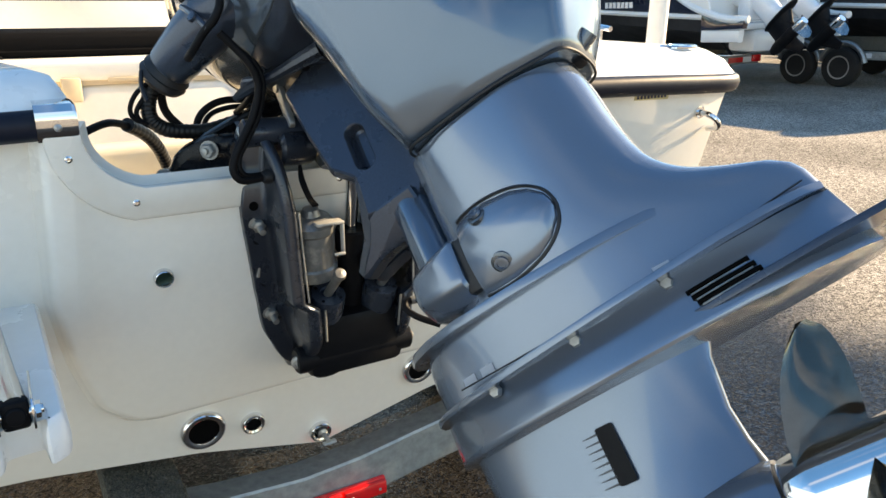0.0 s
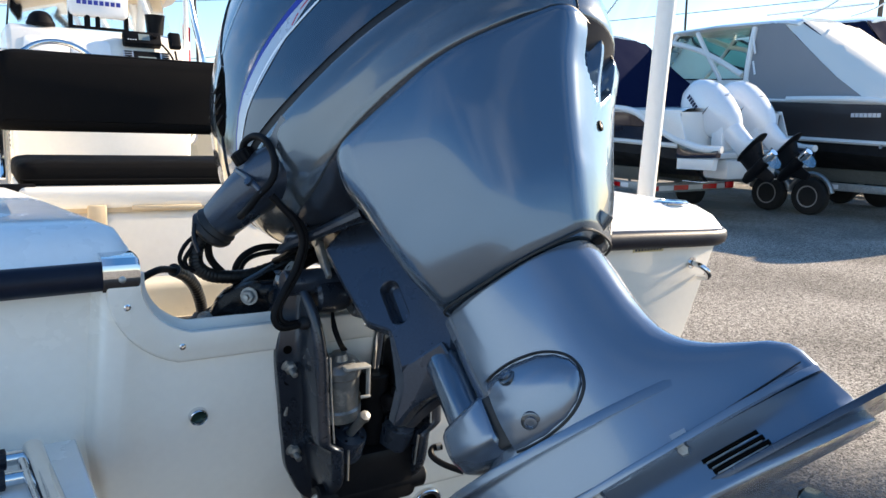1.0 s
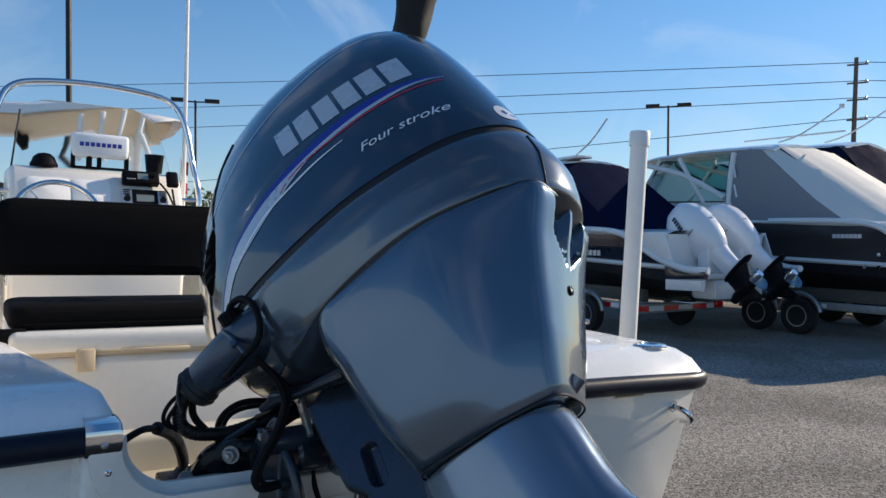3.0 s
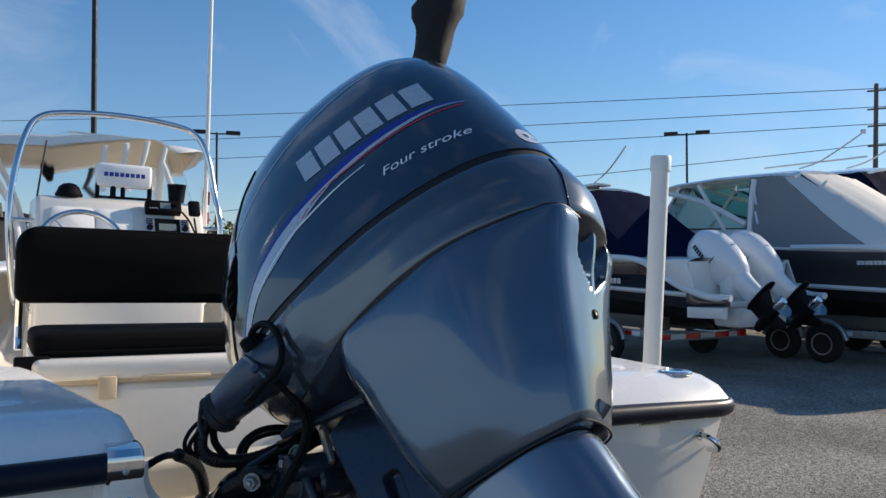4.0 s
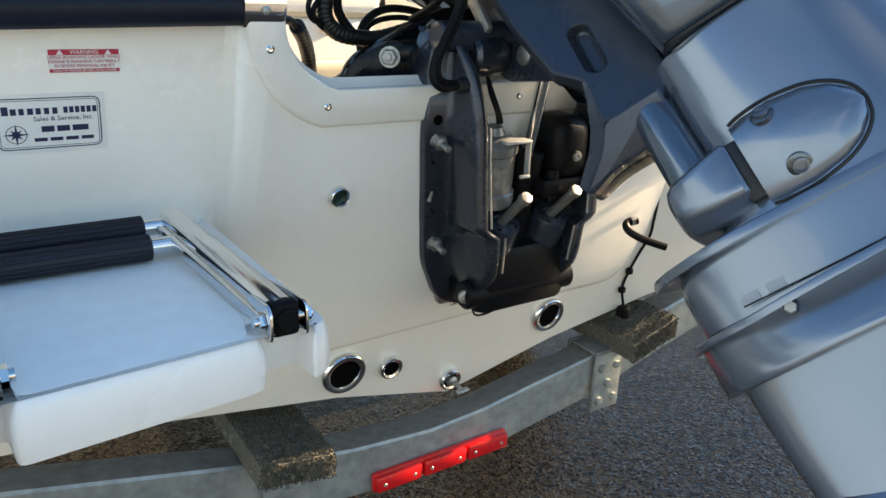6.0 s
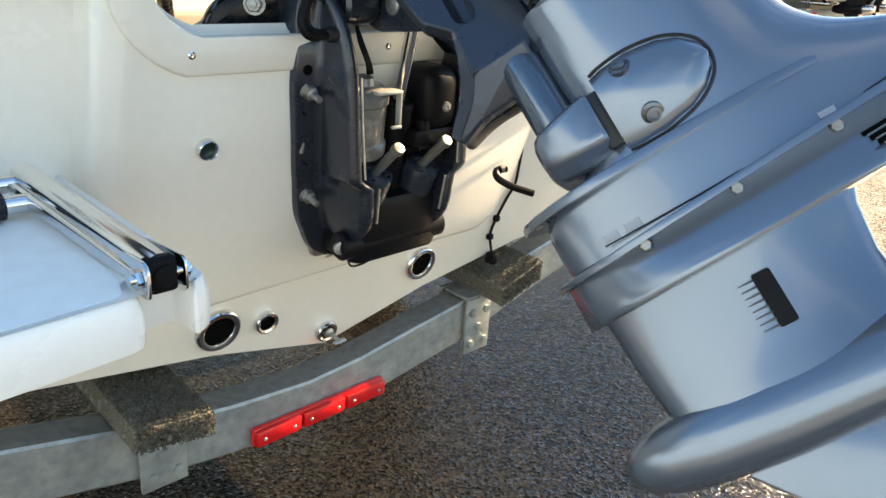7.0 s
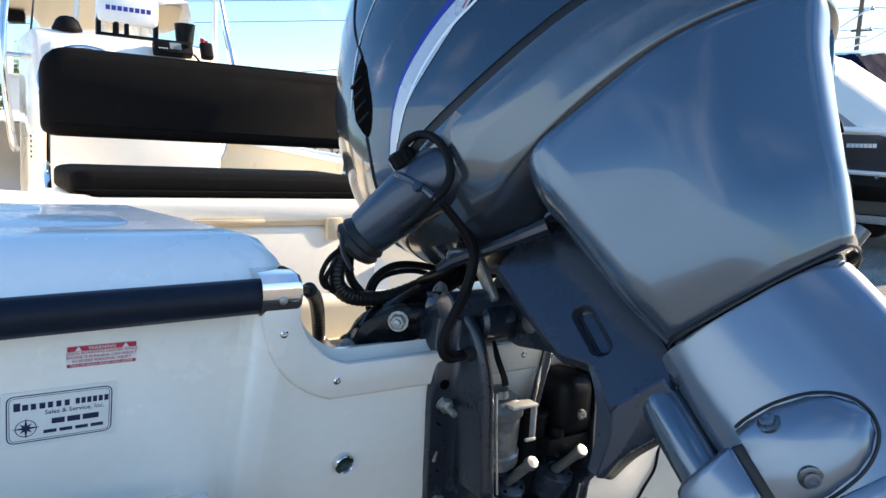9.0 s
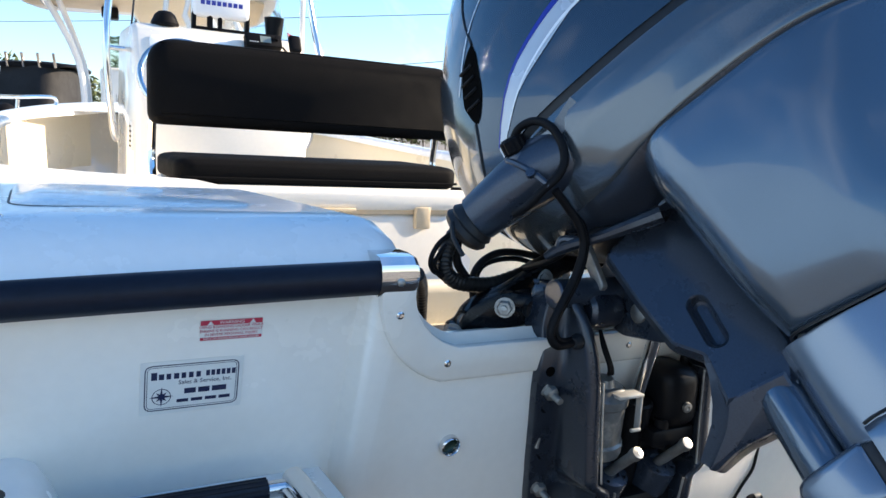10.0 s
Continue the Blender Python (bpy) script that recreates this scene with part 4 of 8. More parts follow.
# water intake grille
for s in (1, -1):
    gm = axes((0.168, 0.0475 * s, -0.397), (0, 0, 1), (-1, 0, 0)) if s > 0 else axes((0.168, -0.0475, -0.397), (0, 0, 1), (1, 0, 0))
    grille = part("intake_grille", slab(rounded([Vector(p) for p in ((-0.036, -0.010), (0.036, -0.010), (0.036, 0.014), (-0.036, 0.014))], 0.004), lambda x, y, h: gm @ Vector((x, y, h)), 0.004, 0.0015), DARK, engine, "dark plastic water intake grille")
    for k in range(8):
        x = -0.032 + k * 0.0088
        part("intake_slot", slab([Vector(p) for p in ((x - 0.0015, 0.012), (x + 0.0015, 0.012), (x + 0.0004, 0.034), (x - 0.0004, 0.034))], lambda q, y, h: gm @ Vector((q, y, h)), 0.0025, 0), CASTB, engine)
    for k in range(6):
        for d in (0.0, 0.0028):
            part("grille_slot", box((-0.020 + k * 0.0084 + d, -0.0068, 0.0036), (-0.0182 + k * 0.0084 + d, -0.0052, 0.0048), 0, 1, gm), WHITEP, grille, "tiny pale slot")
    for k in range(7):
        part("grille_rib", box((-0.022 + k * 0.0084, -0.003, 0.0036), (-0.0165 + k * 0.0084, 0.010, 0.0046), 0.0004, 1, gm), PLASTIC, grille)
    part("grille_screw", lathe([(0, 0.004), (0.0062, 0.004), (0.0056, 0.0058), (0.002, 0.0066), (0, 0.0062)], gm @ Matrix.Translation((-0.0295, -0.001, 0)), 14), CHROME, grille, "stainless cross-head screw")

# propeller
propm = along((0.318, 0, GU), (0.6, 0, GU))
part("propeller_hub", lathe([(0, 0), (0.052, 0), (0.0545, 0.004), (0.056, 0.03), (0.056, 0.11), (0.058, 0.135), (0.063, 0.15), (0.060, 0.151), (0.052, 0.135), (0.03, 0.13), (0, 0.13)], propm, 40), CHROME, engine, "polished stainless propeller hub")


def blade(turn):
    rows = []
    for i in range(13):
        f = i / 12
        r = 0.052 + 0.128 * f
        chord = 0.135 * (1 - 0.45 * f) * math.sqrt(max(0.0, 1 - f ** 3.0) + 0.003)
        pitch = math.radians(58 - 26 * f)
        row = []
        for j in range(9):
            c = (j / 8 - 0.5)
            across = chord * c + 0.012 * f
            ang = turn + across * math.cos(math.radians(90) - pitch) / r * 0.85
            ax = 0.066 + across * math.sin(math.radians(90) - pitch) * 1.05 + 0.022 * f - 0.008 + 0.012 * (c * c) * 4 * f
            row.append(Vector((0.318 + ax, r * math.cos(ang), GU + r * math.sin(ang))))
        rows.append(row)
    bm = bmesh.new()
    g = [[bm.verts.new(p) for p in row] for row in rows]
    for a, b in zip(g, g[1:]):
        for j in range(8):
            bm.faces.new((a[j], a[j + 1], b[j + 1], b[j]))
    ext = bmesh.ops.solidify(bm, geom=bm.faces[:], thickness=0.0045)
    return bm


for k in range(3):
    part("propeller_blade", blade(math.radians(95 + 120 * k)), PROP, engine, "stainless propeller blade", angle=60)


# lower mount housing and its cover
MH = [(-0.002, -0.104, 0.060, 0.024), (0.004, -0.104, 0.070, 0.033), (0.014, -0.103, 0.076, 0.037), (0.05, -0.101, 0.082, 0.042), (0.088, -0.099, 0.086, 0.046), (0.093, -0.099, 0.083, 0.044)]
for s in (1, -1):
    rr = [[Vector((a, s * p, u)) for p, u in rounded([Vector((0.0, u - h)), Vector((p - 0.030, u - h)), Vector((p, u - h + 0.022)), Vector((p - 0.004, u + h)), Vector((0.0, u + h))], [0, 0.010, 0.012, 0.014, 0], 4)] for a, u, p, h in MH]
    part("lower_mount", loft(rr), LEG, engine, "blunt lower mount housing", angle=40)
    part("mount_rubber", box((0.086, 0.0, -0.140), (0.116, 0.076, -0.058), 0.006, 2, Matrix.Diagonal((1, s, 1, 1))), RUBBER, engine, "black rubber mount in the gap")
    cov = []
    for a, k, drop in ((0.107, 1.0, 0.0), (0.125, 1.05, 0.0), (0.16, 1.06, -0.001), (0.20, 0.92, -0.002), (0.225, 0.7, -0.001), (0.242, 0.38, 0.0), (0.247, 0.1, 0.0)):
        top, bot = -0.094 + 0.055 * k, -0.094 - 0.056 * k
        cov.append([Vector((a, s * (leg_side(a, top + (bot - top) * q) - 0.002 + (0.021 * math.sin(math.pi * q) ** 0.6 * (0.35 + 0.65 * k) if 0 < q < 1 else 0.0)), top + (bot - top) * q)) for q in [i / 16 for i in range(17)]])
    cover = part("mount_cover", loft([[p for p in r] for r in cov], cap=False, closed=False), LEG, engine, "teardrop lower mount cover", angle=60)
    edge = [(0.109, 1.0), (0.125, 1.05), (0.16, 1.06), (0.20, 0.93), (0.226, 0.71), (0.243, 0.42), (0.2495, 0.12)]
    rim = [(a, -0.0375 - 0.056 * (1 - k)) for a, k in edge] + [(a, -0.1515 + 0.057 * (1 - k)) for a, k in reversed(edge)]
    part("cover_seam", tube([(a, s * (leg_side(a, u) + 0.0008), u) for a, u in rim], 0.0024, 6, 5), RUBBER, cover)
    for a, u in ((0.148, -0.052), (0.154, -0.128)):
        q = max(0.02, min(0.98, (-0.04 - u) / 0.11))
        p0 = Vector((a, (leg_side(a, u) + 0.020 * math.sin(math.pi * q) ** 0.6) * s, u))
        p1 = p0 + Vector((0.0, 0.8 * s, 0.6 if u > -0.09 else -0.6))
        hole = part("bolt_recess", lathe([(0, 0.0), (0.0145, -0.004), (0.0145, 0.001), (0.0125, 0.002), (0, 0.002)], along(p0, p1), 22), SILV, cover)
        part("cover_bolt", lathe([(0, 0.003), (0.0095, 0.003), (0.0095, 0.007), (0.006, 0.0075), (0.0055, 0.005), (0, 0.005)], along(p0, p1), 18), LEG, hole)
# tell-tale and seam clip on the aft edge
part("aft_clip", box((0.342, -0.012, 0.088), (0.358, 0.014, 0.102), 0.004), PLASTIC, engine, "black plastic seam clip")
part("apron_seam", tube([Vector((p.x, p.y, soft(LINE2, p.x) - 0.0005)) for p in apron_ring(0.412, -0.004)] + [Vector((p.x, p.y, soft(LINE2, p.x) - 0.0005)) for p in apron_ring(0.412, -0.004)[:1]], 0.003, 6, 1), RUBBER, engine)
part("front_clip", box((0.098, 0.045, 0.08), (0.108, 0.06, 0.105), 0.002), ALLOY, engine)
part("leg_seam", tube(apron_ring(0.0925, 0.0) + apron_ring(0.0925, 0.0)[:1], 0.0022, 6, 1), RUBBER, engine)

# snout of the rigging grommet, flushing cap and their cables
def blend(rows, seg=24, flat=1.0):
    """A skin through round sections: (centre, radius) with their axis along the row."""
    cs = [Vector(c) for c, _ in rows]
    out = []
    for i, (c, r) in enumerate(rows):
        d = (cs[min(i + 1, len(cs) - 1)] - cs[max(i - 1, 0)]).normalized()
        side = d.cross(Vector((0, 0, 1))).normalized()
        up = side.cross(d)
        out.append([Vector(c) + side * math.cos(t) * r + up * math.sin(t) * r * flat for t in [2 * math.pi * k / seg for k in range(seg)]])
    return loft(out)


snout = part("rigging_snout", blend([((-0.01, 0.125, 0.475), 0.072), ((-0.055, 0.148, 0.480), 0.060), ((-0.10, 0.159, 0.477), 0.052), ((-0.14, 0.163, 0.473), 0.047), ((-0.185, 0.163, 0.469), 0.042), ((-0.216, 0.162, 0.466), 0.039), ((-0.219, 0.162, 0.466), 0.034)]), CAST, engine, "tapered dark grey rigging snout", angle=40)
part("grommet", join(blend([((-0.216, 0.162, 0.466), 0.034), ((-0.230, 0.161, 0.464), 0.042), ((-0.236, 0.161, 0.463), 0.039), ((-0.242, 0.161, 0.462), 0.043), ((-0.250, 0.160, 0.461), 0.039), ((-0.257, 0.160, 0.460), 0.028)]), tube([(-0.244, 0.203, 0.460), (-0.250, 0.206, 0.43), (-0.246, 0.206, 0.395)], 0.004, 6, 3)), RUBBER, snout, "black rubber grommet with a cable tie")
part("flush_boss", lathe([(0, -0.03), (0.028, -0.03), (0.029, 0.0), (0.024, 0.010), (0, 0.012)], along((-0.103, 0.186, 0.500), (-0.093, 0.235, 0.56)), 18), CAST, snout)
capm = along((-0.102, 0.192, 0.508), (-0.092, 0.240, 0.568))
capr = [(0.0, 0.0), (0.017, 0.0), (0.019, 0.004), (0.019, 0.022), (0.015, 0.026), (0.004, 0.027)]
part("flush_cap", loft([[capm @ Vector((r * k * math.cos(2 * math.pi * i / 48), r * k * math.sin(2 * math.pi * i / 48), z)) for i in range(48) for k in [1.08 if i % 4 < 2 and 0.003 < z < 0.024 else 1.0]] for r, z in capr[1:]]), PLASTIC, snout, "ribbed black flushing cap", angle=20)
part("flush_hose", tube([(-0.098, 0.205, 0.521), (-0.078, 0.214, 0.528), (-0.052, 0.218, 0.520), (-0.034, 0.218, 0.496), (-0.030, 0.214, 0.462), (-0.040, 0.210, 0.432), (-0.060, 0.210, 0.416), (-0.085, 0.212, 0.410), (-0.118, 0.208, 0.404), (-0.146, 0.196, 0.412)], 0.0066, 12, 6), HOSE, snout, "black flushing hose")
part("hose_clamp", join(tube([(-0.118, 0.204, 0.496), (-0.100, 0.212, 0.466), (-0.086, 0.216, 0.436), (-0.076, 0.212, 0.408)], 0.0055, 8, 4), lathe([(0, 0), (0.009, 0), (0.008, 0.006), (0, 0.007)], along((-0.09, 0.219, 0.44), (-0.08, 0.3, 0.45)), 10)), CAST, snout)
part("cowl_label", slab(rounded([Vector(p) for p in ((-0.028, -0.012), (0.028, -0.012), (0.028, 0.012), (-0.028, 0.012))], 0.002), lambda x, y, h: cowl(math.radians(112), 0.497, 0.0048 + h) + Vector((x * 0.93, x * 0.2, x * 0.35)) + Vector((-y * 0.3, y * 0.1, y * 0.9)), 0.0008, 0), LABELG, engine, "small grey compliance label")
# upper case details around the front of the apron
part("shift_rod", tube([(0.03, 0.095, 0.335), (-0.014, 0.10, 0.342), (-0.068, 0.10, 0.354), (-0.122, 0.10, 0.371), (-0.158, 0.10, 0.374)], 0.010, 10, 5, radii=[0.015, 0.012, 0.009, 0.011, 0.006]), CASTB, engine)
part("shift_bracket", box((-0.01, 0.07, 0.345), (0.05, 0.10, 0.39), 0.006), CAST, engine)
part("cable_hook", tube([(-0.10, 0.10, 0.37), (-0.12, 0.11, 0.38), (-0.135, 0.10, 0.37)], 0.006, 8, 4), CAST, engine)
part("upper_mount", box((-0.03, -0.055, 0.352), (0.12, 0.055, 0.39), 0.012, 3), CAST, engine, angle=50)
part("midsection_core", box((0.095, -0.045, 0.10), (0.2, 0.045, 0.40), 0.012), CAST, engine)
part("lower_rubber_mount", box((0.035, -0.03, 0.045), (0.09, 0.022, 0.092), 0.008), RUBBER, engine, "black rubber lower mount")

# lettering and stripes lie on the port and starboard flanks of the top cowl


def flank(A, U, h=0.0012, s=1):
    """A place on the cowl's side at A, U."""
    f, b, w = soft(FRONT, U), soft(BACK, U), soft(WIDE, U)
    mid, ln = (f + b) / 2, (b - f) / 2
    q = max(-0.999, min(0.999, (A - mid) / ln))
    n = 2.7 if q > 0 else 2.3
    p = w * (1 - abs(q) ** n) ** (1 / n)
    return Vector((A, s * (p + h), U))


def on_flank(bm, s):
    for v in bm.verts:
        v.co = flank(v.co.x, v.co.y, 0.0010 + max(0.0, v.co.z), s)
    return bm


def bar2d(pts, cut=10):
    """A flat outline cut fine enough to wrap on the cowl: pts are top and bottom rows of (A, U)."""
    bm = bmesh.new()
    rows = [[bm.verts.new((a, u, 0)) for a, u in r] for r in pts]
    for a, b in zip(rows, rows[1:]):
        for i in range(len(a) - 1):
            bm.faces.new((a[i], a[i + 1], b[i + 1], b[i]))
    return bm


def stripe(top, bot, rows=2, n=24):
    a0, a1 = top[0][0], top[-1][0]
    xs = [a0 + (a1 - a0) * i / n for i in range(n + 1)]
    return bar2d([[(x, soft(top, x) + (soft(bot, x) - soft(top, x)) * k / rows) for x in xs] for k in range(rows + 1)])


for s in (1, -1):
    # six plain slanted blocks stand where the maker's name is
    for k in range(6):
        f0 = k / 6
        a0, a1 = 0.130 + 0.308 * f0, 0.130 + 0.308 * (f0 + 0.135)
        lo = lambda a: 0.756
        hi = lambda a: lo(a) + 0.084 - 0.02 * (a - 0.12)
        n = 5
        rows = [[(a0 + (a1 - a0) * i / n - 0.012 * q, lo(a0 + (a1 - a0) * i / n) + (hi(a0) - lo(a0)) * q) for i in range(n + 1)] for q in (0, 0.33, 0.66, 1)]
        part("name_block", on_flank(bar2d(rows), s), SILVP, engine, "plain silver block of the maker's name")
    up1 = [(-0.13, 0.545), (-0.06, 0.628), (0.02, 0.676), (0.09, 0.704), (0.17, 0.724), (0.25, 0.737), (0.36, 0.742), (0.42, 0.738), (0.475, 0.730)]
    part("blue_stripe", on_flank(stripe([(a, u) for a, u in up1], [(a, u - d) for (a, u), d in zip(up1, (0.003, 0.006, 0.010, 0.014, 0.018, 0.020, 0.016, 0.008, 0.002))]), s), BLUEP, engine, "royal blue decal stripe")
    w1 = [(a, u - d) for (a, u), d in zip(up1, (0.004, 0.007, 0.011, 0.015, 0.019, 0.021, 0.017, 0.009, 0.003))]
    w2 = [(a, u - d) for (a, u), d in zip(w1, (0.016, 0.034, 0.042, 0.034, 0.013, 0.011, 0.010, 0.006, 0.002))]
    part("white_stripe", on_flank(stripe(w1, w2), s), SILVP, engine, "silver white decal stripe")
    r1 = [(0.10, 0.668), (0.13, 0.688), (0.18, 0.7), (0.25, 0.704), (0.36, 0.712), (0.43, 0.714), (0.47, 0.717)]
    part("red_stripe", on_flank(stripe(r1, [(a, u - 0.0045) for a, u in r1]), s), REDP, engine, "thin red decal stripe")
    g1 = [(-0.10, 0.556), (-0.04, 0.605), (0.05, 0.648), (0.12, 0.664), (0.19, 0.676), (0.26, 0.680)]
    part("white_hairline", on_flank(stripe(g1, [(a, u - d) for (a, u), d in zip(g1, (0.004, 0.004, 0.006, 0.006, 0.005, 0.002))]), s), WHITEP, engine)
    p1 = [(-0.16, 0.70), (-0.10, 0.79), (-0.03, 0.855), (0.06, 0.91), (0.162, 0.951), (0.252, 0.975), (0.34, 0.983), (0.40, 0.972)]
    part("spine_line", on_flank(stripe(p1, [(a + 0.0015, u - 0.0035) for a, u in p1], 1, 36), s), SILVP, engine, "pale pinstripe along the spine")
    wm = Matrix.Translation((0.370, 0.627, 0)) @ Matrix.Rotation(-0.02, 4, "Z")
    if s < 0:
        wm = wm @ Matrix.Diagonal((-1, 1, 1, 1))
    part("lettering", on_flank(words("Four stroke", 0.030, wm, 0.0, 0.25, 1.22), s), WHITEP, engine, "white lettering reading Four stroke")
    # air intake gill near the front of the cowl, its shade a black sheet
    gill = part("air_gill", on_flank(stripe([(-0.158, 0.668), (-0.15, 0.695), (-0.13, 0.735), (-0.11, 0.755), (-0.094, 0.764)], [(-0.158, 0.660), (-0.15, 0.617), (-0.13, 0.625), (-0.11, 0.662), (-0.094, 0.735)], 3, 14), s), BORE_SHADE, engine, "air intake gill, a black sheet for its shade")
    for k in range(4):
        u = 0.64 + k * 0.026
        part("gill_slat", tube([flank(-0.152 + 0.004 * k, u + 0.012, 0.002, s), flank(-0.136 + 0.004 * k, u + 0.006, 0.003, s), flank(-0.122 + 0.004 * k, u + 0.004, 0.002, s)], 0.003, 6, 3), PLASTIC, gill)
    part("lid_seam", tube([flank(a, u, 0.0004, s) for a, u in ((-0.02, 1.0), (-0.05, 0.96), (-0.072, 0.924), (-0.088, 0.87), (-0.094, 0.82), (-0.095, 0.764))], 0.0022, 6, 5), RUBBER, engine)
    part("lid_seam", tube([flank(a, u, 0.0004, s) for a, u in ((-0.15, 0.617), (-0.16, 0.585), (-0.175, 0.55), (-0.19, 0.516))], 0.0022, 6, 5), RUBBER, engine)
    part("round_badge", on_flank(bar2d([[(0.528 + 0.011 * math.cos(t) * q, 0.599 + 0.023 * math.sin(t) * q) for t in [math.pi * 2 * i / 20 for i in range(21)]] for q in (0.3, 1.0)]), s), SILVP, engine, "small round silver badge")
# hand grip recess and rivet on the aft face


def aft_face(P, U, h=0.0):
    """A place on the apron's aft port corner at P, U."""
    ring = [p for p in apron_ring(U) if p.y >= 0]
    a = max((abs(q.y - P) < 0.02, q.x) for q in ring)[1]
    for p, q in zip(ring, ring[1:]):
        if p.x > 0.25 and q.x > 0.25 and min(p.y, q.y) <= P <= max(p.y, q.y) and abs(p.y - q.y) > 1e-6:
            a = p.x + (q.x - p.x) * (P - p.y) / (q.y - p.y)
    return Vector((a + h, P, U))


part("apron_rivet", lathe([(0.003, 0), (0.009, 0), (0.0085, 0.003), (0.006, 0.0035), (0.004, 0.002), (0.003, 0)], along((aft_face(0.001, 0.262).x - 0.001, 0.001, 0.262), (0.6, 0.001, 0.20)), 18), PLASTIC, engine, "black rivet with a pale core")
part("rivet_core", lathe([(0, 0), (0.0038, 0), (0.003, 0.003), (0, 0.003)], along((aft_face(0.001, 0.262).x - 0.001, 0.001, 0.262), (0.6, 0.001, 0.20)), 12), ALLOY, engine)
# water outlet low on the centre line
spout = along((0.368, 0.0, 0.121), (0.46, 0.0, 0.165))
part("water_outlet", lathe([(0.010, -0.02), (0.0135, 0.012), (0.0145, 0.012), (0.013, -0.02)], spout @ Matrix.Diagonal((1, 1.25, 1, 1)), 18), SILV, engine, "oval water outlet with a pale rim")
part("outlet_bore", lathe([(0, 0.004), (0.0128, 0.006), (0.0128, 0.008), (0, 0.007)], spout @ Matrix.Diagonal((1, 1.25, 1, 1)), 16), BORE_SHADE, engine)
# joint where the middle of the visor is let into the cowl band
for s in (1, -1):
    rows = []
    for f, g in ((0.12, 0.0062), (0.36, 0.0100), (0.48, 0.0110), (0.7, 0.0060), (0.97, 0.0025)):
        ang = s * (0.30 + 0.10 * f)
        i = ix(ang)
        rows.append(cowl(ang, l1[i] - 0.0085 + (l2[i] + 0.011 - l1[i]) * f, g - 0.0012))
    part("visor_joint", tube(rows, 0.0022, 6, 4), RUBBER, engine)

# ---------------------------------------------------------------- swivel bracket, clamp brackets, power trim
swivel = thing("swivel_bracket", SWIVEL, "dark grey cast swivel bracket carrying the engine", "bracket")


PLATE = SWIVEL.inverted() @ ENGINE


def plate_at(s, a, u, h):
    """A place on the bracket's flank: along the engine's aft and up axes, h above its outer face."""
    return PLATE @ Vector((a, s * (0.058 - 0.30 * a - 0.12 * max(0.0, 0.06 - u) + h), u))


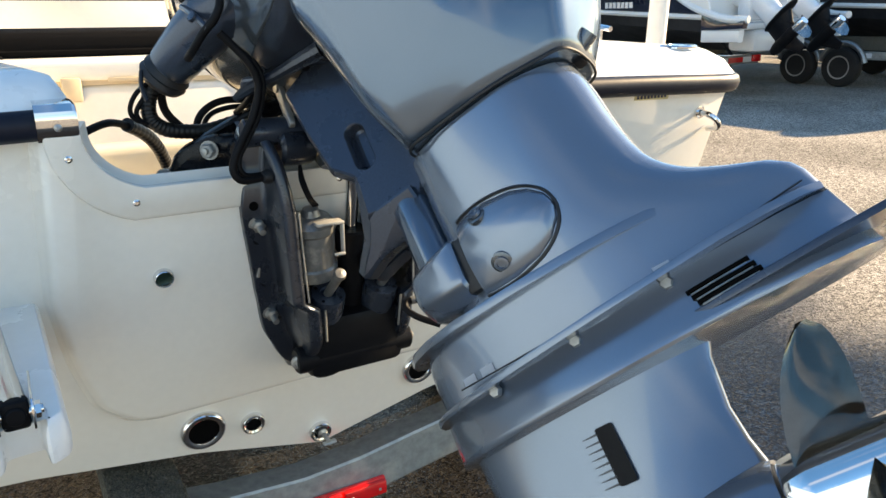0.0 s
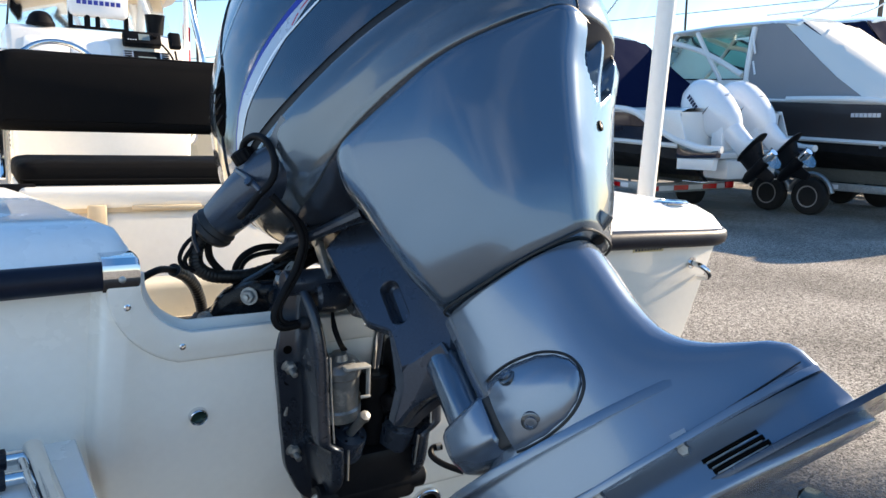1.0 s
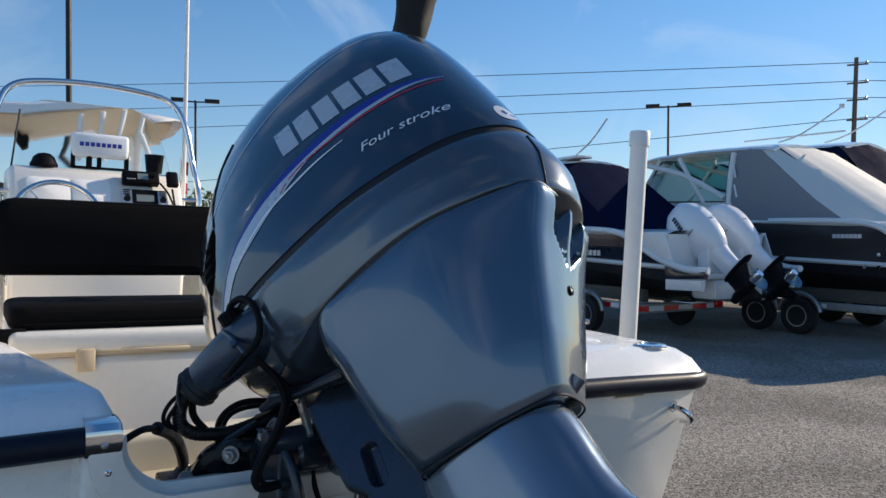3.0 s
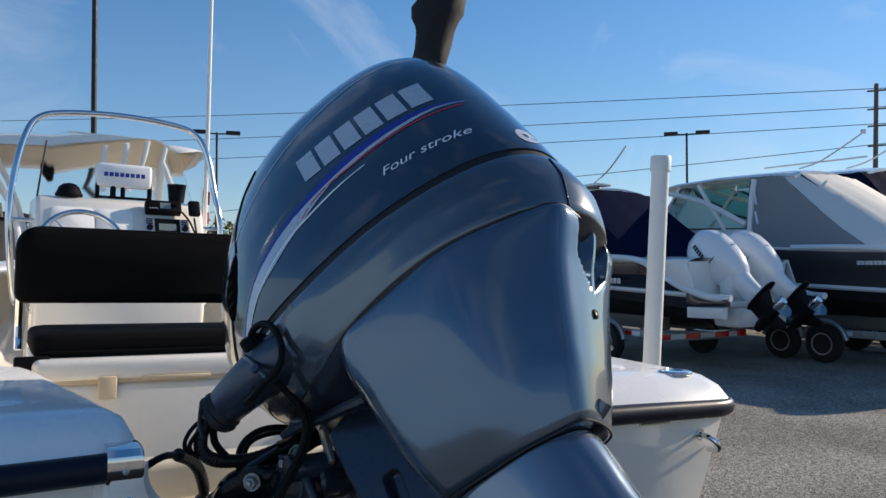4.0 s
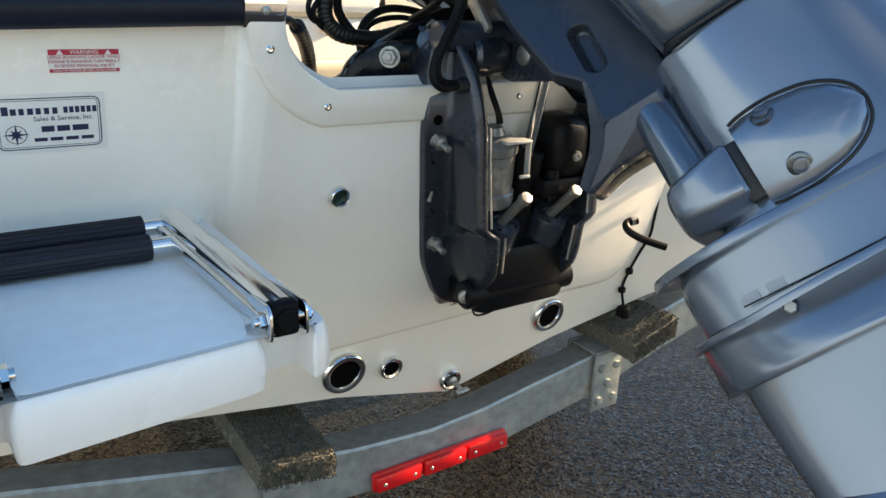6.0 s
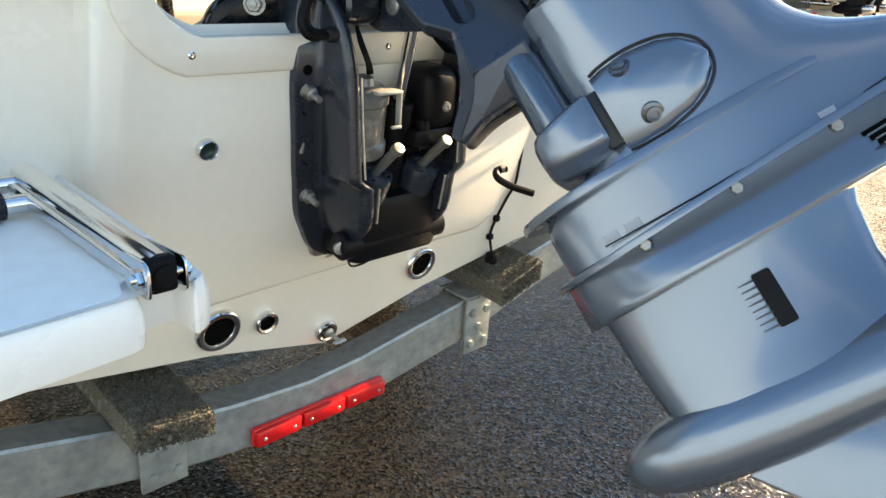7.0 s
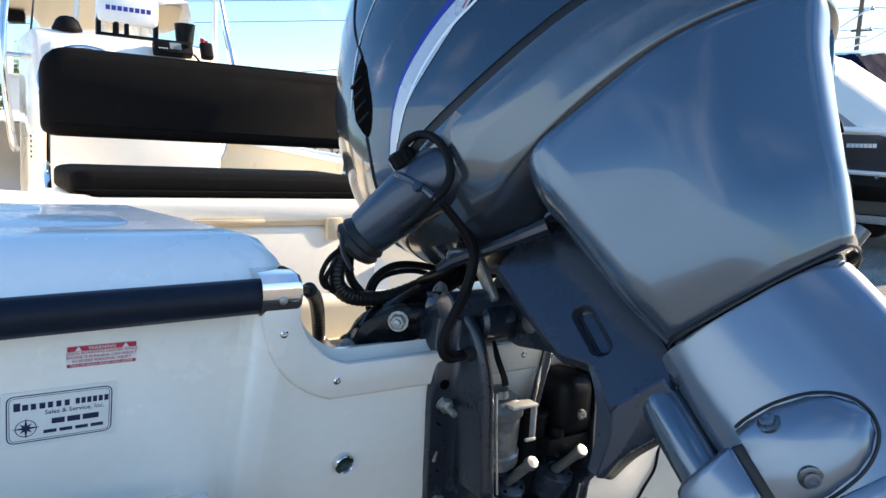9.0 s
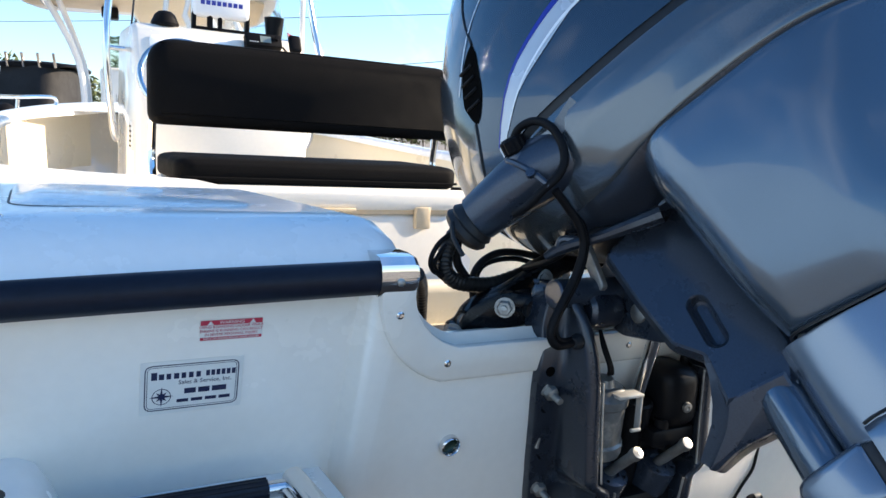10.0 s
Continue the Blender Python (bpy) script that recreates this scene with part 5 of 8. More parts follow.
def flank(s):
    """One flank of the swivel bracket: a broad flat plate with a stepped front edge and an oblong relief pocket."""
    out = [(0.075, 0.355), (-0.022, 0.372), (-0.036, 0.352), (-0.075, 0.33), (-0.064, 0.24), (-0.050, 0.162), (-0.018, 0.128), (-0.0225, 0.058), (0.01, 0.055), (0.06, 0.045), (0.085, 0.10)]
    poly = rounded([Vector(p) for p in out], [0.0, 0.012, 0.006, 0.006, 0.0, 0.005, 0.007, 0.0, 0.0, 0.0, 0.0], 4)
    slot = [Vector((0.006 + 0.017 * math.cos(q), 0.172 + (0.026 if math.sin(q) > 0 else -0.026) + 0.017 * math.sin(q))) for q in [2 * math.pi * (i + 0.5) / 24 for i in range(24)]]
    bm = bmesh.new()
    n, m = len(poly), len(slot)
    lay = [[bm.verts.new(plate_at(s, p.x, p.y, h)) for p in inset(poly, i)] for i, h in ((-0.009, -0.034), (-0.009, -0.018), (-0.001, -0.003), (0.003, 0.0))]
    pit = [[bm.verts.new(plate_at(s, p.x, p.y, h)) for p in inset(slot, i)] for i, h in ((0.0, 0.0), (0.002, -0.002), (0.004, -0.008), (0.006, -0.019), (0.010, -0.022))]
    for rows, k in ((lay, n), (pit, m)):
        for a, b in zip(rows, rows[1:]):
            for i in range(k):
                bm.faces.new((a[i], a[(i + 1) % k], b[(i + 1) % k], b[i]))
    bm.faces.new(pit[-1])
    bm.edges.ensure_lookup_table()
    rim = [bm.edges.get((r[i], r[(i + 1) % len(r)])) for r in (lay[-1], pit[0]) for i in range(len(r))]
    bmesh.ops.triangle_fill(bm, use_beauty=True, use_dissolve=False, edges=rim)
    low = rounded([Vector(p) for p in ((-0.0215, 0.0605), (-0.046, 0.030), (-0.094, -0.004), (-0.086, -0.009), (-0.042, 0.005), (0.006, 0.005), (0.06, 0.012), (0.06, 0.0605))], [0.0, 0.014, 0.004, 0.008, 0.02, 0.01, 0, 0], 4)
    fold = lambda x, y, h: PLATE @ Vector((x, s * (0.0315 + 0.0126 * x + 0.5 * y + h), y))
    lower = loft([[fold(p.x, p.y, h) for p in inset(low, i)] for i, h in ((0.002, -0.030), (-0.001, -0.016), (-0.001, -0.003), (0.003, 0.0))])
    # broad chamfer along the front edge, from the step down to the hook's tip
    edge = [((-0.018, 0.127), (-0.7, 0.7), 0.004), ((-0.0205, 0.095), (-1.0, 0.0), 0.010), ((-0.0215, 0.060), (-0.97, 0.25), 0.024), ((-0.047, 0.030), (-0.6, 0.8), 0.022), ((-0.094, -0.003), (-0.45, 0.89), 0.016)]
    rows = [[], [], []]
    for (x, y), (dx, dy), w in edge:
        up = (lambda a, u, h: plate_at(s, a, u, h)) if y > 0.0605 else fold
        rows[0].append(up(x + 0.002, y, -0.001))
        rows[1].append(up(x, y, 0.0) + PLATE.to_3x3() @ Vector((dx * w, -s * w * 0.55, dy * w)))
        rows[2].append(up(x, y, 0.0) + PLATE.to_3x3() @ Vector((dx * w * 0.9, -s * (w * 0.55 + 0.03), dy * w * 0.9)))
    lower = join(lower, loft(rows, cap=False, closed=False))
    bmesh.ops.recalc_face_normals(bm, faces=bm.faces)
    return join(bm, lower)


part("swivel_body", join(*[flank(s) for s in (1, -1)]), CAST, swivel, angle=25)
part("swivel_core", box((0.015, -0.06, 0.03), (0.085, 0.03, 0.36), 0.01, 2, PLATE), CAST, swivel)
part("steering_tube", lathe([(0, 0), (0.030, 0), (0.031, 0.02), (0.031, 0.14), (0.024, 0.155), (0, 0.156)], along((0.050, 0.006, -0.10), (0.046, 0.006, 0.2)), 28), BLUE, swivel)
for s in (1, -1):
    armp = [Vector(p) for p in ((0.0, 0.345), (0.01, 0.18), (-0.03, 0.19), (-0.105, 0.25), (-0.13, 0.31), (-0.11, 0.36), (-0.05, 0.37))]
    part("pivot_arm", slab(rounded(armp, 0.012, 3), lambda x, y, h: Vector((x - 0.03, s * (0.026 + h), y)), 0.018, 0.005), CAST, swivel, angle=40)
part("pivot_plug", lathe([(0, 0), (0.016, 0), (0.016, 0.004), (0.013, 0.006), (0, 0.006)], along((-0.075, 0.043, 0.255), (-0.075, 0.2, 0.255)), 20), ALLOY, swivel)
part("pivot_tube", rod((-0.10, 0.17, 0.315), (-0.10, -0.17, 0.315), 0.024, 20, bevel=0.003), CAST, swivel)
part("tilt_lock", join(slab(rounded([Vector(p) for p in ((-0.010, -0.048), (0.009, -0.050), (0.015, 0.030), (0.010, 0.044), (-0.012, 0.044))], 0.008, 3), lambda x, y, h: Vector((-0.074 + x + y * 0.05, 0.086 + h, 0.352 + y)), 0.010, 0.003), lathe([(0, 0), (0.012, 0), (0.012, 0.004), (0, 0.006)], along((-0.066, 0.096, 0.385), (-0.066, 0.2, 0.385)), 14), rod((-0.066, 0.09, 0.385), (-0.066, 0.02, 0.385), 0.008)), ALLOY, swivel, "small alloy tilt lock lever")

CX = 0.557


def clamp(s, name_label):
    """One clamp bracket bolted to the engine pad; s is -1 on the port side."""
    br = thing("clamp_bracket", (CX + s * 0.13, 1.34, 0.95), name_label, "bracket", "engine clamp brackets")
    rows = []
    table = ((0.930, 0.085, 0.070, 1.385), (0.945, 0.108, 0.078, 1.36), (0.962, 0.122, 0.080, 1.325), (0.99, 0.136, 0.080, 1.295), (1.03, 0.154, 0.078, 1.262), (1.10, 0.166, 0.082, 1.252), (1.115, 0.169, 0.108, 1.252), (1.18, 0.178, 0.110, 1.256), (1.28, 0.192, 0.112, 1.262), (1.325, 0.189, 0.117, 1.268), (1.37, 0.187, 0.125, 1.28), (1.405, 0.180, 0.135, 1.298), (1.425, 0.172, 0.142, 1.318), (1.432, 0.165, 0.148, 1.335))
    for k in range(57):
        z = 0.930 + 0.502 * k / 56
        xl, yo = (soft([(r[0], r[j]) for r in table], z) for j in (1, 3))
        xr = lerp([(r[0], r[2]) for r in table], z)
        up = lerp([(1.25, 0.0), (1.30, 0.25), (1.36, 1.0)], z)
        yt = tr(0, min(z, 1.33), 0.028).y * (1 - up) + 1.385 * up
        fl = yt - 0.02 - 0.03 * up
        sec = [(xl, yt), (xl, fl), (xl - 0.034, fl - 0.004), (xl - 0.040, fl - 0.012), (xr + 0.026, yo + 0.006), (xr + 0.014, yo), (xr + 0.004, yo + 0.002), (xr, yo + 0.012), (xr + 0.004, yo + 0.05), (xr + 0.03, yt)]
        sec = rounded([Vector(p) for p in sec], [0, 0.004, 0.006, 0.006, 0.008, 0.008, 0.006, 0.008, 0.01, 0], 2)
        rows.append([Vector((CX + s * o, y, z)) for o, y in sec])
    part("bracket_body", loft(rows), CASTB, br, angle=50)
    for z, o in ((1.257, 0.166), (1.068, 0.142)):
        p0 = Vector((CX + s * o, tr(0, z, 0.045).y, z))
        p1 = p0 + Vector((0, -0.048, -0.012))
        bolt = part("mount_bolt", join(lathe([(0, 0), (0.016, 0), (0.016, 0.004), (0.010, 0.005), (0.0105, 0.016), (0.0085, 0.017), (0.0060, 0.018), (0.0058, 0.036), (0, 0.037)], along(p0, p1), 12), lathe([(0, 0.005), (0.0125, 0.005), (0.0125, 0.014), (0, 0.015)], along(p0, p1), 6)), ALLOY, br, "weathered galvanised mounting bolt")
    # black discs on the face draw the shade in the bolt slots
    for z, o in ((1.292, 0.172), (1.225, 0.166), (1.135, 0.152)):
        p0 = Vector((CX + s * o, tr(0, z, 0.0475).y, z))
        part("bolt_slot", lathe([(0, 0), (0.0085, 0), (0.0085, 0.002), (0, 0.002)], along(p0, p0 + Vector((0, -0.1, -0.01))), 14), BORE_SHADE, br)
    p0 = Vector((CX + s * 0.162, tr(0, 1.18, 0.0475).y, 1.18))
    part("slot_wear", tube([p0 + Vector((-s * 0.006, 0.004, 0.045)), p0 + Vector((-s * 0.002, 0.003, 0.01)), p0 + Vector((s * 0.004, 0.004, -0.03))], 0.0035, 6, 4), ALLOY, br, "bare worn slot edge")
    part("pivot_boss", lathe([(0, 0), (0.026, 0), (0.033, 0.006), (0.034, 0.02), (0.034, 0.052), (0.03, 0.062), (0.018, 0.066), (0.016, 0.062), (0, 0.062)], along((CX + s * 0.125, 1.318, 1.392), (CX + s * 0.05, 1.318, 1.392)), 24), CASTB, br)
    p0 = Vector((CX + s * 0.118, 1.325, 0.985))
    part("end_bolt", lathe([(0, 0), (0.013, 0), (0.012, 0.005), (0.007, 0.006), (0.006, 0.003), (0, 0.003)], along(p0 + Vector((0, -0.02, 0)), p0 + Vector((s * 0.05, -0.15, 0.01))), 16), ALLOY, br)
    part("machined_edge", tube([(CX + s * 0.106, 1.256, 1.12), (CX + s * 0.109, 1.262, 1.2), (CX + s * 0.1115, 1.266, 1.285)], 0.002, 6, 3), ALLOY, br, "bare machined bracket edge")
    part("machined_edge", tube([(CX + s * 0.077, 1.254, 1.10), (CX + s * 0.074, 1.262, 1.035)], 0.0022, 6, 3), ALLOY, br)
    return br


clamp(-1, "dark grey cast clamp bracket with weathered bolts")
clamp(1, "dark grey cast clamp bracket on the starboard side")

trim = thing("power_trim_unit", (CX, 1.32, 0.95), "black power trim unit with two rams and grey motor", "trim unit")
part("trim_base", join(box((CX - 0.10, 1.285, 0.945), (CX + 0.10, 1.40, 1.07), 0.02, 2), box((CX - 0.085, 1.33, 1.05), (CX + 0.085, 1.385, 1.14), 0.01, 2), rod((CX - 0.12, 1.31, 0.985), (CX + 0.12, 1.31, 0.985), 0.026, 16, bevel=0.004)), DARK, trim, angle=40)
for o in (-0.054, 0.056):
    c = Vector((CX + o, 1.295, 1.115))
    w = Vector((0.02, -0.42, 0.9)).normalized()
    ram = part("trim_ram", lathe([(0, -0.13), (0.034, -0.13), (0.034, -0.008), (0.032, 0.0), (0.016, 0.002), (0.0155, -0.002), (0, -0.002)], along(c, c + w), 22), CAST, trim)
    r2 = Vector((0.03, -0.55, 0.55)).normalized()
    part("ram_rod", join(rod(c - r2 * 0.01, c + r2 * 0.072, 0.0085, 14), lathe([(0.0, 0.0), (0.0105, 0.0), (0.0115, 0.006), (0.010, 0.013), (0, 0.015)], along(c + r2 * 0.068, c + r2 * 0.2), 14)), ALLOY, ram, "worn steel ram rod")
    # spanner holes: thin black discs as their shade
    for k in range(4):
        q = math.pi / 4 + k * math.pi / 2
        m = along(c, c + w)
        part("spanner_hole", lathe([(0, 0), (0.003, 0), (0.003, 0.001), (0, 0.001)], m @ Matrix.Translation((0.025 * math.cos(q), 0.025 * math.sin(q), 0.0006)), 8), BORE_SHADE, ram)
part("tilt_cylinder", join(lathe([(0, -0.16), (0.024, -0.16), (0.024, 0.0), (0.021, 0.004), (0, 0.004)], along((0.560, 1.31, 1.225), (0.556, 1.29, 1.34)), 20), lathe([(0, -0.04), (0.029, -0.04), (0.030, 0.0), (0.026, 0.004), (0, 0.004)], along((0.560, 1.31, 1.228), (0.556, 1.29, 1.34)), 20)), DARK, trim)
part("tilt_rod", rod((0.560, 1.31, 1.22), (0.552, 1.262, 1.40), 0.0115, 16), CHROME, trim, "polished tilt ram rod")
mot = part("trim_motor", lathe([(0, 0), (0.042, 0), (0.044, 0.006), (0.044, 0.022), (0.040, 0.026), (0.040, 0.09), (0.043, 0.094), (0.043, 0.108), (0.034, 0.118), (0.018, 0.122), (0.014, 0.134), (0.006, 0.137), (0, 0.137)], along((0.488, 1.322, 1.148), (0.479, 1.30, 1.29)), 26), PUMP, trim, "weathered grey trim motor")
part("motor_bracket", join(box((0.521, 1.258, 1.200), (0.526, 1.270, 1.262), 0.002), box((0.474, 1.256, 1.256), (0.526, 1.286, 1.262), 0.002), box((0.505, 1.256, 1.198), (0.526, 1.262, 1.204), 0.002)), ALLOYB, mot, "bare alloy motor bracket")
part("motor_wires", join(*[tube([(0.485 + k * 0.004, 1.30, 1.285), (0.470 + k * 0.003, 1.285, 1.305), (0.462 + k * 0.003, 1.295, 1.335), (0.47, 1.315, 1.36)], 0.0028, 6, 4) for k in range(3)]), HOSE, mot)
res = part("fluid_reservoir", box((0.592, 1.262, 1.18), (0.672, 1.36, 1.292), 0.03, 4), DARK, trim, "black plastic fluid reservoir", angle=50)
part("filler_screw", lathe([(0, 0), (0.009, 0), (0.009, 0.006), (0.004, 0.007), (0, 0.005)], along((0.630, 1.263, 1.225), (0.62, 1.1, 1.2)), 12), ALLOY, res)
part("reservoir_foot", join(box((0.57, 1.27, 1.155), (0.665, 1.35, 1.185), 0.006), rod((0.60, 1.285, 1.15), (0.60, 1.285, 1.20), 0.013)), DARK, trim)
part("base_plate", slab(rounded([Vector(p) for p in ((0.455, 0.925), (0.62, 0.935), (0.655, 0.965), (0.64, 0.99), (0.47, 0.99), (0.44, 0.96))], 0.01), lambda x, z, h: tr(x, z, 0.030 + h), 0.012, 0.004), ALLOY, trim, "bare alloy anode plate at the bracket foot")
part("bond_wire", tube([(0.47, 1.325, 0.955), (0.49, 1.34, 0.925), (0.53, 1.35, 0.918), (0.565, 1.33, 0.945)], 0.0022, 6, 5), HOSE, trim)

# ---------------------------------------------------------------- rigging behind the notch
steer = thing("steering_cylinder", (0.36, 1.5, 1.27), "black hydraulic steering cylinder with corroded nuts", "steering cylinder")
arm = [Vector(p) for p in ((0.253, 1.326), (0.255, 1.344), (0.268, 1.350), (0.277, 1.371), (0.291, 1.386), (0.330, 1.406), (0.351, 1.410), (0.370, 1.404), (0.392, 1.404), (0.402, 1.392), (0.397, 1.362), (0.373, 1.350), (0.335, 1.340), (0.300, 1.318), (0.275, 1.316))]
ARM_N = Vector((-0.375, -0.927, 0.0))


def arm_at(x, z, h):
    """A place on the steering arm's slanting front face, h out of it."""
    return Vector((x, 1.403 - (x - 0.336) * 0.405, z)) + ARM_N * h


part("cylinder_arm", slab(rounded(arm, 0.007, 3), lambda x, z, h: arm_at(x, z, h - 0.05), 0.05, 0.009), GLOSSB, steer, "gloss black steering arm", angle=40)
part("arm_end", rod(arm_at(0.386, 1.383, -0.045), arm_at(0.386, 1.383, 0.012), 0.022, 20, bevel=0.005), GLOSSB, steer)
part("cylinder", rod((0.335, 1.44, 1.385), (0.82, 1.44, 1.40), 0.024, 18, bevel=0.004), GLOSSB, steer)
part("ram_end", join(rod((0.345, 1.425, 1.385), (0.44, 1.36, 1.40), 0.022, 16, bevel=0.004), rod((0.41, 1.375, 1.40), (0.46, 1.345, 1.405), 0.026, 16, bevel=0.004)), GLOSSB, steer)
for p in (arm_at(0.338, 1.384, 0.006), arm_at(0.262, 1.335, -0.004)):
    q = p + ARM_N + Vector((-0.35, 0, 0.05))
    part("pivot_nut", join(lathe([(0, 0), (0.017, 0), (0.017, 0.003), (0, 0.003)], along(p, q), 16), lathe([(0, 0.003), (0.013, 0.003), (0.013, 0.013), (0.011, 0.015), (0, 0.015)], along(p, q), 6), lathe([(0, 0.015), (0.006, 0.015), (0.006, 0.024), (0, 0.025)], along(p, q), 10)), ALLOY, steer, "corroded pivot nut")
part("steering_link", slab(rounded([Vector(p) for p in ((0.314, 1.392), (0.334, 1.406), (0.402, 1.440), (0.453, 1.458), (0.560, 1.470), (0.560, 1.440), (0.477, 1.432), (0.433, 1.408), (0.385, 1.394))], 0.008, 3), lambda x, z, h: Vector((x, 1.436 - h, z)), 0.018, 0.005), GLOSSB, steer, "black steering link", angle=40)
part("link_washer", lathe([(0, 0), (0.016, 0), (0.016, 0.003), (0.009, 0.004), (0.008, 0.002), (0, 0.003)], along((0.426, 1.4185, 1.425), (0.40, 1.30, 1.445)), 20), ALLOY, steer, "zinc washer on the link")

hoses = thing("rigging_hoses", (0.34, 1.55, 1.3), "bundle of black rigging hoses and cables", "hose")
part("rigging_sleeve", tube([(0.272, 1.455, 1.505), (0.259, 1.46, 1.480), (0.253, 1.46, 1.455), (0.258, 1.462, 1.433), (0.280, 1.464, 1.416), (0.315, 1.466, 1.409), (0.356, 1.468, 1.408), (0.41, 1.472, 1.420), (0.50, 1.50, 1.44), (0.58, 1.56, 1.40)], 0.0130, 14, 12, ribs=3, proud=1.07), WRAP, hoses, "black hose in a spiral wrap")
for k, pts in enumerate((((0.265, 1.45, 1.505), (0.236, 1.45, 1.484), (0.222, 1.45, 1.458), (0.229, 1.452, 1.438), (0.255, 1.458, 1.428), (0.29, 1.47, 1.41)), ((0.268, 1.452, 1.500), (0.244, 1.455, 1.470), (0.232, 1.456, 1.448), (0.243, 1.458, 1.430), (0.27, 1.47, 1.415)),
                         ((0.278, 1.462, 1.492), (0.282, 1.47, 1.450), (0.308, 1.47, 1.416), (0.347, 1.47, 1.388), (0.40, 1.47, 1.37)), ((0.350, 1.52, 1.37), (0.346, 1.52, 1.411), (0.366, 1.52, 1.440), (0.406, 1.52, 1.454), (0.47, 1.52, 1.447), (0.56, 1.53, 1.42)),
                         ((0.37, 1.53, 1.36), (0.362, 1.535, 1.405), (0.39, 1.54, 1.432), (0.46, 1.54, 1.436), (0.56, 1.55, 1.40)))):
    part("hose", tube(pts, (0.0042, 0.0042, 0.0075, 0.0068, 0.005)[k], 10, 8), HOSE, hoses)
part("engine_cable", tube([(0.345, 1.300, 1.585), (0.368, 1.295, 1.560), (0.387, 1.29, 1.536), (0.398, 1.287, 1.502), (0.386, 1.285, 1.457), (0.364, 1.282, 1.419), (0.347, 1.280, 1.388), (0.343, 1.278, 1.366), (0.358, 1.278, 1.350), (0.402, 1.290, 1.350)], 0.0068, 12, 8), HOSE, hoses, "black cable looping to the clamp bracket")
part("engine_cable", tube([(0.352, 1.302, 1.578), (0.382, 1.298, 1.552), (0.401, 1.294, 1.530), (0.407, 1.291, 1.498), (0.396, 1.289, 1.455), (0.375, 1.287, 1.418), (0.357, 1.284, 1.390), (0.354, 1.281, 1.370), (0.366, 1.281, 1.357), (0.40, 1.292, 1.354)], 0.0045, 10, 8), HOSE, hoses)
part("cable_boot", lathe([(0, 0), (0.013, 0), (0.012, 0.006), (0.008, 0.014), (0, 0.014)], along((0.404, 1.290, 1.350), (0.36, 1.27, 1.350)), 14), RUBBER, hoses)
part("throttle_cable", tube([(0.55, 1.30, 1.50), (0.50, 1.28, 1.52), (0.46, 1.27, 1.53), (0.42, 1.30, 1.52), (0.40, 1.36, 1.47), (0.40, 1.44, 1.44)], 0.0055, 10, 8), HOSE, hoses)

bel = thing("corrugated_hose", (0.312, 1.648, 1.255), "black corrugated hose arching into the splash well", "hose")
part("bellows", tube([(0.220, 1.492, 1.425), (0.256, 1.548, 1.398), (0.283, 1.595, 1.366), (0.301, 1.628, 1.33), (0.310, 1.644, 1.302), (0.312, 1.648, 1.285)], 0.0115, 14, 14, ribs=3, proud=1.12), WRAP, bel, "spiral wrapped length of the hose")
part("smooth_end", tube([(0.10, 1.372, 1.412), (0.14, 1.40, 1.430), (0.185, 1.445, 1.437), (0.225, 1.50, 1.421)], 0.0066, 12, 8), HOSE, bel)
part("boot", lathe([(0, -0.02), (0.034, -0.02), (0.034, 0.004), (0.024, 0.009), (0.018, 0.018), (0.013, 0.020), (0, 0.020)], Matrix.Translation((0.312, 1.648, 1.275)), 22), RUBBER, bel)
part("mounting_strip", box((0.262, 1.50, 1.2555), (0.40, 1.70, 1.276), 0.006, 2), RUBBER, bel, "black mounting strip in the splash well")

# transducer wire and bonding loop low on the starboard side
wire = thing("transducer_wire", (1.0, 1.46, 0.8), "thin black transducer wire clipped to the transom", "wire")
part("wire_run", tube([tr(0.958, 1.107, 0.008), tr(1.0, 1.104, 0.012), tr(1.03, 1.094, 0.010), tr(1.043, 1.06, 0.006), tr(1.050, 1.01, 0.006), tr(1.054, 0.965, 0.006), tr(1.036, 0.925, 0.006), tr(1.020, 0.88, 0.006), tr(1.013, 0.835, 0.006), tr(1.018, 0.79, 0.02)], 0.0034, 8, 8), HOSE, wire)
part("wire_clip", join(box((0.930, tr(0, 1.107, 0.012).y, 1.088), (0.944, tr(0, 1.107, 0.0).y, 1.126), 0.004), box((0.940, tr(0, 1.107, 0.014).y, 1.101), (0.968, tr(0, 1.107, 0.002).y, 1.113), 0.004)), PLASTIC, wire, "black T-shaped wire clip")
for x, z in ((1.019, 0.878), (1.013, 0.828)):
    part("wire_clip", box((x - 0.008, tr(0, z, 0.014).y, z - 0.008), (x + 0.008, tr(0, z, 0.0).y, z + 0.008), 0.004), PLASTIC, wire)
part("transducer", box((1.012, 1.445, 0.755), (1.036, 1.475, 0.785), 0.007), PLASTIC, wire)
bond = thing("bonding_cable", (0.54, 1.02, 1.13), "braided bonding cable under the lower mount", "cable")
part("braid", tube([(0.556, 1.045, 1.178), (0.540, 1.050, 1.176), (0.533, 1.040, 1.168), (0.545, 1.022, 1.158), (0.572, 1.0, 1.148)], 0.0055, 10, 8), HOSE, bond)
part("cable_lug", rod((0.556, 1.047, 1.178), (0.546, 1.049, 1.177), 0.0065, 12), ALLOY, bond)

# ---------------------------------------------------------------- stickers on the transom


def flat(x, z, d=0.0005):
    """Axes on the transom: x to starboard, y up its face."""
    return axes(tr(x, z, d), (1, 0, 0), (0, -0.207, 1))


